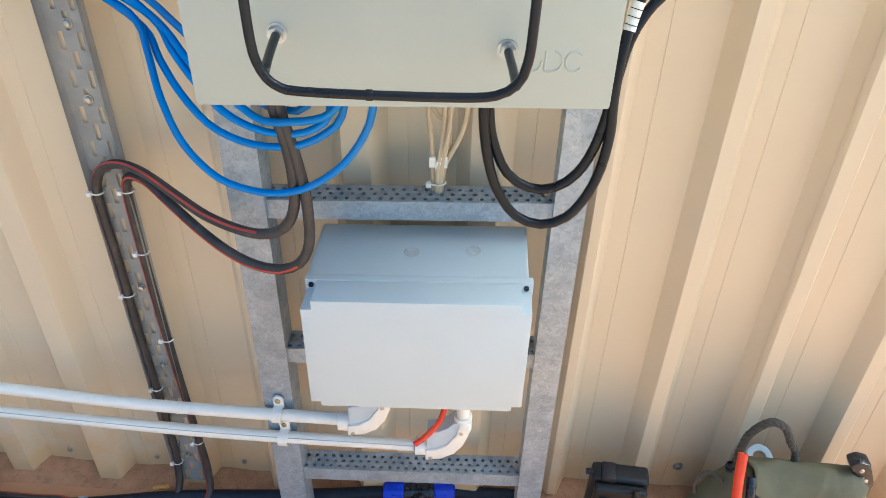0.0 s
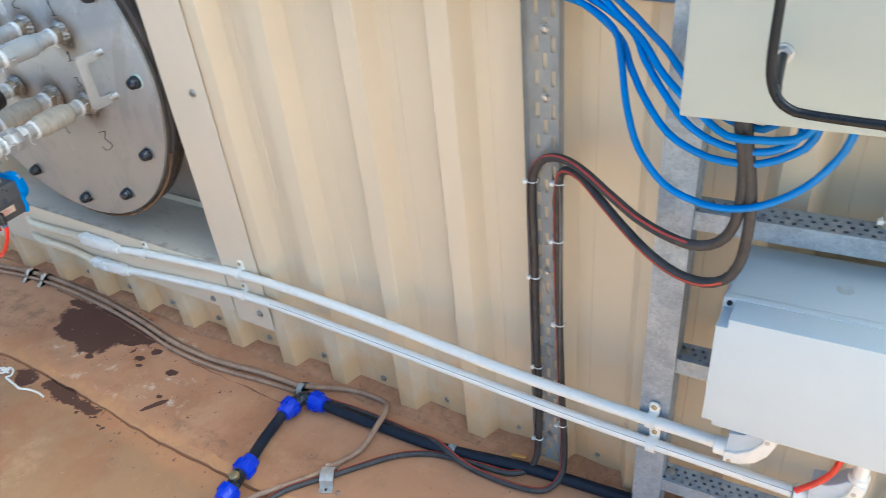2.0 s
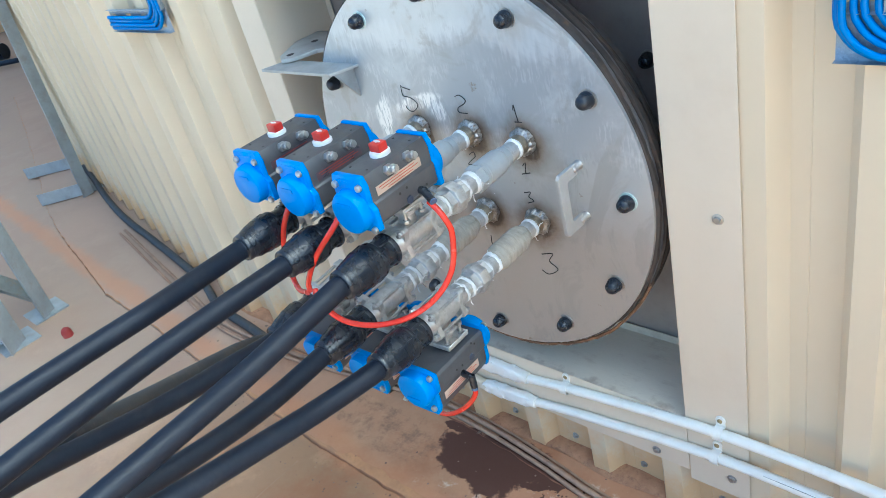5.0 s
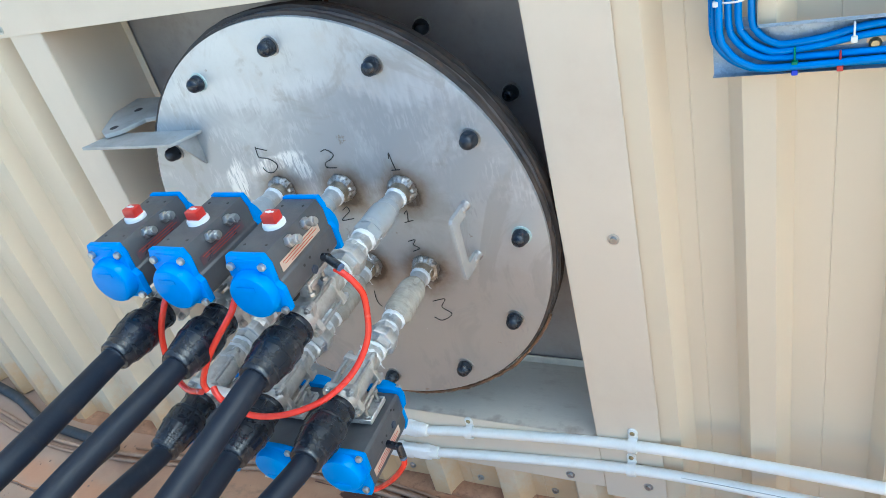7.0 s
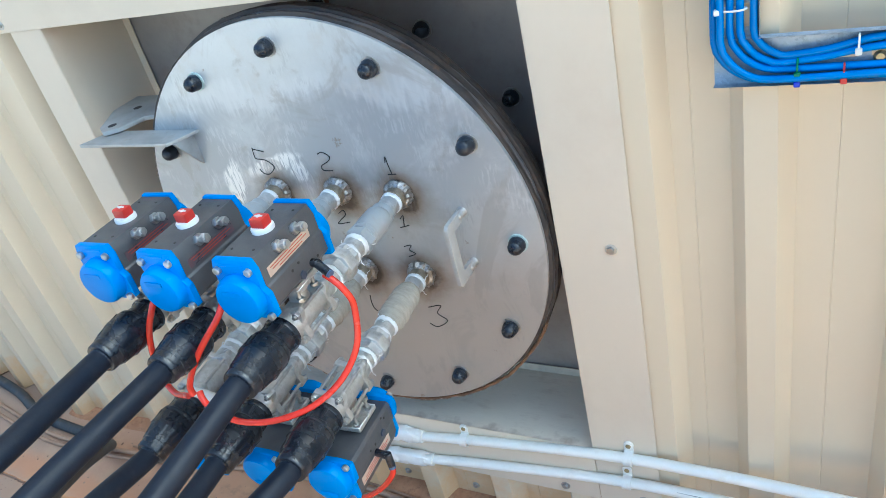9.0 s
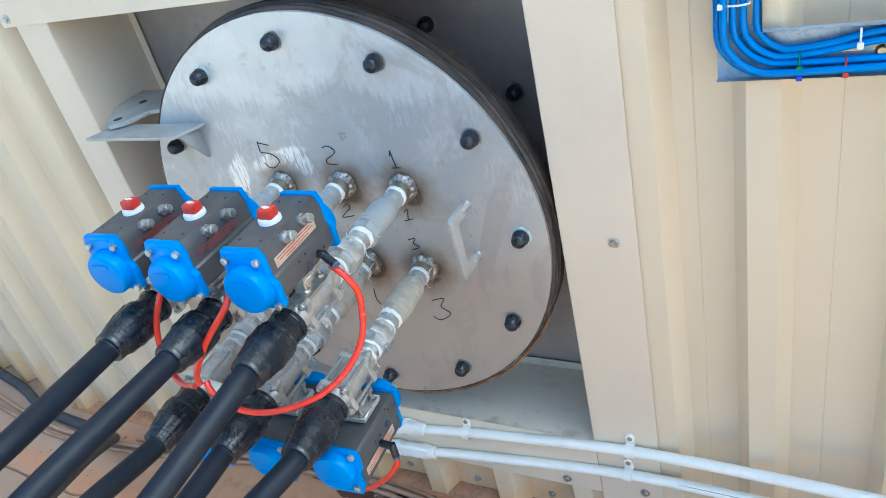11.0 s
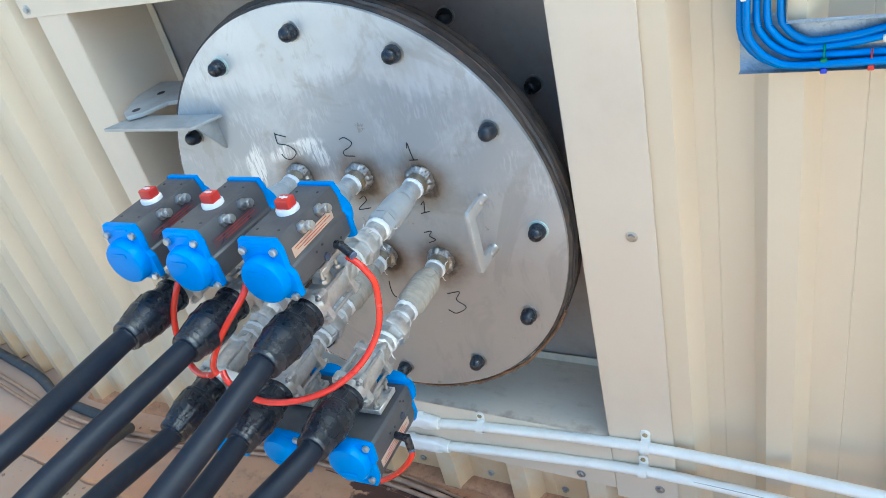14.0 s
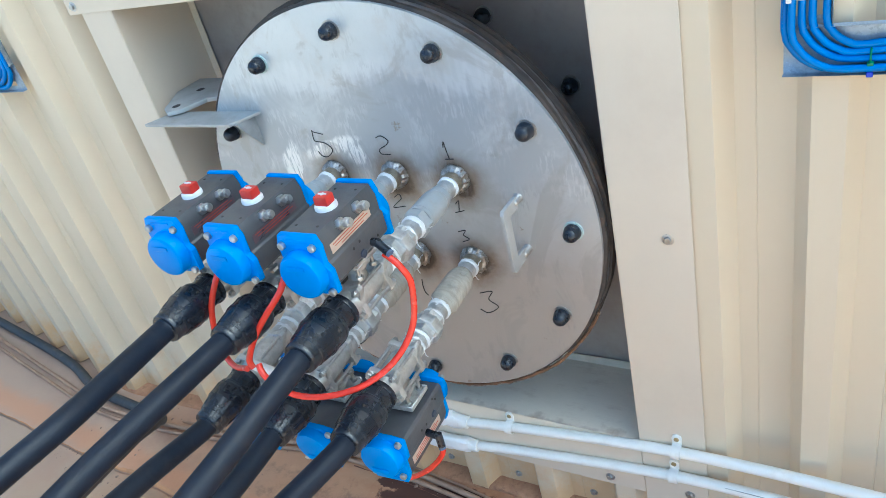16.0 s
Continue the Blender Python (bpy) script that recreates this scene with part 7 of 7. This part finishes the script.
# dusty hoses
HOSES = [
    ([(-4.6, 0.10, 0.014), (-3.7, -0.07, 0.014), (-3.27, -0.145, 0.014), (-2.883, -0.138, 0.014), (-2.615, -0.104, 0.014), (-2.345, -0.063, 0.014), (-2.129, -0.058, 0.014), (-1.938, -0.070, 0.014), (-1.75, -0.094, 0.014), (-1.566, -0.124, 0.014), (-1.396, -0.128, 0.014), (-1.261, -0.113, 0.015), (-1.18, -0.108, 0.016), (-1.089, -0.106, 0.020), (-0.985, -0.070, 0.020), (-0.925, -0.055, 0.018), (-0.85, -0.056, 0.020), (-0.812, -0.080, 0.036), (-0.800, -0.115, 0.044), (-0.800, -0.155, 0.036), (-0.810, -0.215, 0.012), (-0.835, -0.265, 0.009), (-0.888, -0.350, 0.009), (-0.955, -0.425, 0.007), (-1.02, -0.50, -0.006), (-1.2, -0.80, -0.006)], 0.0076),
    ([(-4.6, 0.07, 0.010), (-3.7, -0.10, 0.010), (-3.27, -0.170, 0.010), (-2.883, -0.160, 0.010), (-2.615, -0.124, 0.010), (-2.345, -0.084, 0.010), (-2.129, -0.078, 0.010), (-1.938, -0.089, 0.010), (-1.75, -0.112, 0.010), (-1.566, -0.143, 0.010), (-1.396, -0.148, 0.010), (-1.22, -0.132, 0.010), (-1.10, -0.122, 0.010), (-0.995, -0.112, 0.010)], 0.0062),
    ([(-2.9, -0.110, 0.008), (-2.6, -0.086, 0.008), (-2.345, -0.046, 0.008), (-2.1, -0.040, 0.008), (-1.9, -0.054, 0.008), (-1.72, -0.080, 0.008), (-1.55, -0.108, 0.008), (-1.38, -0.112, 0.008), (-1.25, -0.097, 0.008), (-1.12, -0.094, 0.008)], 0.0040),
]
for pts, r in HOSES:
    bm = B()
    tube(bm, pts, r, 10, 0.025)
    solid("dusty_hose", bm, CBROWN, "dust-covered thin hose lying at the foot of the wall", "hose", "dusty hoses")
bm = B()
tube(bm, [(-6.6, 0.62, 0.03), (-5.96, 0.475, 0.03), (-5.59, 0.385, 0.03), (-5.14, 0.262, 0.03), (-4.72, 0.166, 0.03), (-4.27, 0.096, 0.03), (-3.85, 0.030, 0.025), (-3.60, -0.02, 0.022), (-3.38, -0.09, 0.022), (-3.11, -0.12, 0.026), (-2.93, -0.16, 0.065), (-2.80, -0.225, 0.160), (-2.70, -0.303, 0.243), (-2.60, -0.398, 0.328), (-2.5, -0.486, 0.405), (-2.38, -0.59, 0.497), (-2.15, -0.79, 0.672), (-2.0, -0.935, 0.793), (-1.92, -1.05, 0.862), (-1.88, -1.16, 0.903), (-1.87, -1.5, 0.93), (-1.94, -1.8, 0.84), (-2.05, -2.4, 0.40), (-2.25, -3.0, 0.05), (-2.4, -3.8, 0.012), (-2.4, -5.5, 0.012)], 0.018, 16, 0.03)
solid("poly_pipe", bm, POLYD, "dusty black polyethylene pipe rising from the wall foot towards the yard", "pipe", "black poly pipes")
# scrap of white cord by the joint
bm = B()
tube(bm, [(-1.990, -0.428, 0.002), (-2.012, -0.424, 0.002), (-2.022, -0.436, 0.004), (-2.002, -0.446, 0.004), (-1.985, -0.436, 0.006), (-1.996, -0.418, 0.004), (-1.972, -0.420, 0.003), (-1.962, -0.436, 0.000), (-1.976, -0.446, -0.004), (-1.955, -0.449, -0.006), (-1.925, -0.452, -0.010), (-1.90, -0.455, -0.011), (-1.87, -0.446, -0.011), (-1.83, -0.442, -0.011), (-1.80, -0.446, -0.011)], 0.0031, 7, 0.006)
for wx, wy, wr in ((-2.004, -0.432, 0.007), (-1.990, -0.426, 0.005), (-1.980, -0.434, 0.004)):
    made = bmesh.ops.create_icosphere(bm, subdivisions=3, radius=wr)["verts"]
    for v in made:
        v.co *= 1.0 + 0.45 * noise.noise(v.co * 180 + Vector((wx, wy, 0)) * 40)
        v.co = Vector((v.co.x * 1.5 + wx, v.co.y + wy, v.co.z * 0.6 + 0.004))
solid("cord_scrap", bm, WHITE, "scrap of white cord on the dusty concrete", "cord")


# ---- tool case and canvas bag ----
CASEM = mat("black_case_plastic", (0.008, 0.009, 0.012, 1), (0.013, 0.014, 0.018, 1), 20, 0.42, 0, 220, 0.12, spec=0.35)
case = thing("tool_case", (0.565, -0.115, 0), "small black plastic tool case standing by the wall", "case")
M = Matrix.Translation((0.565, -0.110, 0)) @ Matrix.Rotation(radians(-4), 4, "Z") @ Matrix.Rotation(radians(6), 4, "X")
bm = B()
box(bm, -0.060, 0.050, -0.020, 0.020, 0.002, 0.270, 0.009, 3, M)
part("case_body", bm, CASEM, case)
bm = B()
box(bm, -0.055, 0.046, -0.042, -0.021, 0.006, 0.263, 0.007, 3, M)
lid_ = part("case_lid", bm, CASEM, case)
for x in (-0.045, 0.020):
    bm = B()
    box(bm, x, x + 0.022, -0.050, -0.041, 0.10, 0.240, 0.003, 2, M)
    part("rib", bm, CASEM, lid_)
bm = B()
box(bm, -0.044, -0.016, -0.026, 0.012, 0.266, 0.284, 0.005, 2, M)
part("latch", bm, CASEM, case)
bm = B()
rod(bm, M @ Vector((-0.072, -0.002, 0.262)), M @ Vector((-0.046, -0.002, 0.262)), 0.006, 10)
part("hinge_pin", bm, CASEM, case)
bm = B()
tube(bm, [M @ Vector(c) for c in ((0.040, -0.046, 0.02), (0.042, -0.058, 0.06), (0.030, -0.060, 0.22), (0.022, -0.040, 0.276))], 0.007, 10)
part("carry_handle", bm, CASEM, case)

bm = B()
lathe(bm, M @ Vector((0.004, -0.0505, 0.222)), M.to_3x3() @ Vector((0, -1, 0)), [(0, 0.004), (0.002, 0.0036), (0.003, 0.002)], 10)
part("case_rivet", bm, ZINC, lid_, "bright rivet")
CANVAS = mat("olive_canvas", (0.135, 0.126, 0.076, 1), (0.105, 0.099, 0.060, 1), 9, 0.85, 0, 420, 0.5, (0.19, 0.16, 0.11, 1), 0.3)
bag = thing("tool_bag", (0.86, -0.14, 0), "olive canvas tool bag with a plaited cord handle", "bag")
bm = B()
bmesh.ops.create_grid(bm, x_segments=28, y_segments=28, size=0.5)


def bag_point(u_, v_):
    """A soft sack: u_ along its length, v_ round it from the foot in front over the top to the foot behind."""
    x = 0.715 + 0.285 * u_
    a = math.pi * v_
    h_ = 0.322 - 0.070 * (1 - min(1.0, max(0.0, (u_ - 0.08) / 0.16))) - 0.050 * max(0.0, 1 - u_ / 0.10) ** 1.3 + 0.006 * math.sin(u_ * 6.0) + 0.012 * u_
    d_ = 0.088 * (1 - abs(2 * u_ - 1) ** 4 * 0.30)
    y = -0.150 - d_ * math.cos(a)
    z = 0.002 + h_ * math.sin(a) ** 0.75
    w_ = 0.010 * noise.noise((u_ * 5, v_ * 6, 2)) + 0.005 * noise.noise((u_ * 13, v_ * 11, 4))
    return Vector((x + w_, y - w_, max(0.002, z + w_)))


for v in bm.verts:
    v.co = bag_point(v.co.x + 0.5, v.co.y + 0.5)
part("sack", bm, CANVAS, bag, angle=180)
for ux in (0.0, 1.0):
    bm = B()
    vs = [bm.verts.new(bag_point(ux, k / 28)) for k in range(29)]
    bm.faces.new(vs)
    part("end_panel", bm, CANVAS, bag)
bm = B()
bmesh.ops.create_grid(bm, x_segments=20, y_segments=14, size=0.5)
for v in bm.verts:
    u_, w_ = 0.225 + 0.765 * (v.co.x + 0.5), 0.14 + 0.56 * (v.co.y + 0.5)
    p = bag_point(u_, w_)
    lift = 1.0 + 2.6 * math.exp(-(u_ - 0.225) / 0.045)
    v.co = p + Vector((0, -0.007, 0.008)) * lift + Vector((0.006 * noise.noise((u_ * 4, w_ * 9, 3)), 0, 0.007 * noise.noise((u_ * 9, w_ * 8, 9)) - 0.006 * abs(math.sin(u_ * 7.0)) * (w_ - 0.3)))
bmesh.ops.solidify(bm, geom=bm.faces[:], thickness=0.003)
part("flap", bm, CANVAS, bag, "folded canvas flap", 180)
bm = B()
tube(bm, [(0.768, -0.236, 0.300), (0.767, -0.232, 0.328), (0.766, -0.222, 0.350), (0.768, -0.206, 0.364)], 0.0085, 12, 0.006)
tube(bm, [(0.781, -0.238, 0.290), (0.780, -0.234, 0.316), (0.779, -0.226, 0.336)], 0.0065, 12, 0.006)
solid("screwdriver", bm, NUT, "black tool handle under the flap of the bag", "tool")
bm = B()
tube(bm, [(0.767 + 0.011 * math.cos(q), -0.135 + 0.010 * math.sin(q), 0.290 + 0.0016 * q) for q in [0.5 * k for k in range(26)]], 0.0028, 8, 0.006)
solid("wire_coil", bm, NUT, "small coil of dark wire on the bag", "wire")
bm = B()
C0 = [(0.772, -0.130, 0.310), (0.771, -0.130, 0.345), (0.778, -0.130, 0.395), (0.806, -0.130, 0.428), (0.836, -0.130, 0.415), (0.858, -0.130, 0.375), (0.874, -0.130, 0.350), (0.880, -0.130, 0.320)]
line = spline(C0, 0.006)
CORD = mat("plaited_cord", (0.085, 0.072, 0.058, 1), (0.06, 0.052, 0.043, 1), 60, 0.9, 0, 300, 0.5)
bm.free()
for ph in range(3):
    strand = []
    for k, p in enumerate(line[:-1]):
        dd, u, w = axes(line[k + 1] - p)
        q = k * 1.25 + ph * 2 * math.pi / 3
        strand.append(p + u * 0.0042 * math.cos(q) + w * 0.0034 * math.sin(q))
    bm = B()
    tube(bm, strand, 0.0046, 8, 0.004)
    part("cord_strand", bm, CORD, bag, "dark brown plaited cord handle")
kn = thing("orange_tool", (0.775, -0.24, 0.25), "bright orange-red plastic tool grip stuck in the bag", "tool")
bm = B()
ORANGE = mat("orange_plastic", (0.75, 0.060, 0.015, 1), (0.68, 0.05, 0.012, 1), 30, 0.35)
tube(bm, [(0.7405, -0.234, 0.338), (0.741, -0.226, 0.352), (0.7425, -0.210, 0.378), (0.7450, -0.196, 0.400), (0.7465, -0.190, 0.409)], 0.0090, 14, 0.006)
part("grip", bm, ORANGE, kn)
bk = thing("black_tool", (1.0, -0.2, 0.27), "black tool handle with bolts at the end of the bag", "tool")
bm = B()
prism(bm, [(0.960, 0.360), (0.975, 0.372), (0.997, 0.366), (1.020, 0.315), (1.022, 0.268), (1.000, 0.290)], "y", -0.165, -0.135, 0.006)
g_ = part("grip", bm, NUT, bk)
for x, z in ((0.984, 0.350), (1.000, 0.322)):
    bm = B()
    lathe(bm, (x, -0.165, z), (0, -1, 0), [(0, 0.005), (0.002, 0.004)], 10)
    part("grip_bolt", bm, STEELD, g_)
bm = B()
tube(bm, [(0.706, -0.150, 0.235), (0.700, -0.150, 0.262), (0.704, -0.150, 0.286), (0.718, -0.150, 0.300), (0.738, -0.150, 0.290), (0.752, -0.152, 0.270)], 0.0042, 8)
part("strap", bm, CORD, bag, "dark webbing strap")
rl = thing("tape_roll", (0.825, -0.12, 0.27), "pale blue-grey plastic ring lying on the bag", "ring")
bm = B()
lathe(bm, (0.842, -0.075, 0.258), (0, -0.5, 0.85), [(0, 0.026), (0.010, 0.027), (0.012, 0.025), (0.011, 0.014), (0.0, 0.014)], 24, caps=False)
part("ring_body", bm, mat("pale_blue_plastic", (0.42, 0.50, 0.56, 1), (0.38, 0.46, 0.52, 1)), rl)

# ---- beyond: steel stand, angle frame, striped pipes ----
def angle_bar(bm, a, b, w=0.06, t_=0.005, side=(0, 0, 1)):
    a, b = Vector(a), Vector(b)
    d_ = (b - a).normalized()
    u = Vector(side)
    u = (u - d_ * u.dot(d_)).normalized()
    v = d_.cross(u)
    o = [(0, 0), (w, 0), (w, t_), (t_, t_), (t_, w), (0, w)]
    A = [bm.verts.new(a + u * p + v * q) for p, q in o]
    C = [bm.verts.new(b + u * p + v * q) for p, q in o]
    for k in range(6):
        bm.faces.new((A[k], C[k], C[(k + 1) % 6], A[(k + 1) % 6]))
    bm.faces.new(A)
    bm.faces.new(list(reversed(C)))


FARZ = mat("weathered_zinc", (0.40, 0.435, 0.455, 1), (0.31, 0.335, 0.345, 1), 7, 0.5, 0.25, 60, 0.08, (0.30, 0.265, 0.21, 1), 0.5, rvar=0.15, speck=0.3)
st = thing("steel_stand", (-4.25, -0.6, -0.0145), "weathered galvanised angle-steel stand on the yard", "stand")
for x, y, w_ in ((-4.27, -0.455, 0.085), (-4.15, -0.640, 0.110), (-4.62, -0.760, 0.085)):
    bm = B()
    angle_bar(bm, (x, y, -0.0145), (x - 0.02, y, 1.75), w_, 0.006, (-0.8, -0.6, 0))
    leg = part("stand_leg", bm, FARZ, st)
    bm = B()
    box(bm, x - 0.11, x + 0.05, y - 0.11, y + 0.05, -0.0145, -0.0065, 0.001, 1)
    part("foot_plate", bm, FARZ, leg)
for a, b, w_ in (((-4.33, -0.50, 0.03), (-4.40, -1.02, 0.72), 0.075), ((-4.36, -0.73, 0.02), (-4.46, -1.10, 0.66), 0.060), ((-4.20, -0.66, 0.000), (-4.38, -1.05, 0.000), 0.075), ((-4.30, -0.48, 1.50), (-4.40, -1.05, 1.50), 0.075)):
    bm = B()
    angle_bar(bm, a, b, w_, 0.005, (0.9, 0.1, 0.3))
    part("stand_brace", bm, GALVD if b[2] > 0.1 and b[2] < 1.0 else FARZ, st)
for x, y in ((-3.965, -0.522), (-3.886, -0.999)):
    gb = thing("ground_bolt", (x, y, -0.014), "ground bolt under a dull red plastic cap", "bolt", "capped ground bolts")
    bm = B()
    lathe(bm, (x, y, -0.014), (0, 0, 1), [(0, 0.022), (0.02, 0.023), (0.036, 0.018), (0.044, 0.006)], 16)
    part("bolt_cap", bm, mat("dull_red_plastic", (0.30, 0.035, 0.03, 1), (0.24, 0.03, 0.028, 1), 12, 0.6, 0, 90, 0.05, (0.30, 0.18, 0.12, 1), 0.4), gb)
fr = thing("angle_frame", (-5.5, 0.2, 0), "galvanised angle frame leaning at the foot of the far wall", "frame")
for a, b in (((-5.39, 0.290, 0.004), (-5.40, 0.385, 1.7)), ((-5.40, 0.275, 0.006), (-5.60, 0.04, 0.006)), ((-6.02, 0.43, 0.006), (-6.24, 0.20, 0.006)), ((-5.40, 0.285, 0.006), (-6.10, 0.46, 0.006))):
    bm = B()
    angle_bar(bm, a, b, 0.075, 0.006, (-0.9, -0.25, 0.1) if b[2] > 1 else (0, 0, 1))
    part("frame_bar", bm, FARZ, fr)
STRIPEM = mat("yellow_paint", (0.62, 0.42, 0.03, 1), (0.55, 0.37, 0.03, 1), 8, 0.5)
for a, b, r in (((-16, -1.90, 0.05), (-10.55, 1.80, 0.05), 0.030), ((-17, -2.04, 0.10), (-11.20, 1.90, 0.10), 0.095)):
    pp = thing("far_pipe", a, "dark pipe with yellow bands across the far yard" if r < 0.05 else "thick plain dark pipe lying across the far yard", "pipe", "far pipes")
    bm = B()
    rod(bm, a, b, r, 14)
    part("pipe_run", bm, POLY, pp)
    a, b = Vector(a), Vector(b)
    n = (b - a).length
    for q in range(int(n / 0.30) - 1 if r < 0.05 else 0):
        bm = B()
        lathe(bm, a + (b - a).normalized() * (0.3 + q * 0.30), b - a, [(0, r + 0.002), (0.11, r + 0.002)], 14)
        part("yellow_band", bm, STRIPEM, pp)
# hairline crack running along the concrete strip
bm = B()
prev = None
for p in spline([(-2.20, -0.088, 0.0012), (-2.04, -0.093, 0.0012), (-1.901, -0.106, 0.0012), (-1.777, -0.119, 0.0012), (-1.685, -0.132, 0.0012), (-1.598, -0.140, 0.0012), (-1.45, -0.158, 0.0012), (-1.25, -0.165, 0.0012), (-1.05, -0.172, 0.0012)], 0.012):
    w_ = max(0.0003, 0.0016 + 0.0020 * noise.noise((p[0] * 21, 4.4, 0)))
    y = p[1] + 0.004 * noise.noise((p[0] * 30, 9.4, 0))
    row = [bm.verts.new((p[0], y - w_, 0.0012)), bm.verts.new((p[0], y + w_, 0.0012))]
    if prev:
        bm.faces.new((prev[0], row[0], row[1], prev[1]))
    prev = row
solid("floor_crack", bm, mat("dark_crack", (0.13, 0.055, 0.032, 1), (0.30, 0.14, 0.08, 1), 30, 0.95), "hairline crack in the dusty concrete strip", "crack", kind="structure")
# saw-cut joint in the yard and crumbs along the concrete edge
bm = B()
prev = None
for k in range(60):
    y = -0.45 - 0.06 * k
    x = -2.42 - 0.004 * k * 0.1 + 0.004 * noise.noise((k * 0.7, 3, 0))
    w_ = 0.0018 + 0.0014 * noise.noise((k * 0.9, 8, 1))
    row = [bm.verts.new((x - w_, y, -0.0125)), bm.verts.new((x + w_, y, -0.0125))]
    if prev:
        bm.faces.new((prev[0], prev[1], row[1], row[0]))
    prev = row
solid("yard_joint", bm, mat("pale_joint", (0.46, 0.285, 0.16, 1), (0.27, 0.15, 0.08, 1), 9, 0.8), "pale filled joint across the yard", "joint", kind="structure")
bm = B()
rnd = random.Random(5)
for k in range(420):
    x = rnd.uniform(-3.4, -0.2)
    inner = rnd.random() < 0.45
    y = joint_y(x) - abs(rnd.gauss(0.0, 0.06)) if not inner else rnd.uniform(-0.36, -0.02)
    z = 0.0 if y > joint_y(x) + 0.02 else -0.0145
    r = rnd.uniform(0.0012, 0.0038) * (2.2 if rnd.random() < 0.06 else 1)
    vs = [bm.verts.new((x + r * rnd.uniform(0.6, 1.3) * math.cos(a), y + r * rnd.uniform(0.6, 1.3) * math.sin(a), z)) for a in (0.2, 1.4, 2.6, 3.9, 5.2)]
    top = bm.verts.new((x, y, z + r * rnd.uniform(0.5, 0.9)))
    for q in range(5):
        bm.faces.new((vs[q], vs[(q + 1) % 5], top))
solid("grit", bm, mat("grit", (0.16, 0.09, 0.06, 1), (0.30, 0.22, 0.16, 1), 40, 0.9), "loose grit and soil crumbs on the concrete", "grit", kind="stuff", angle=10)
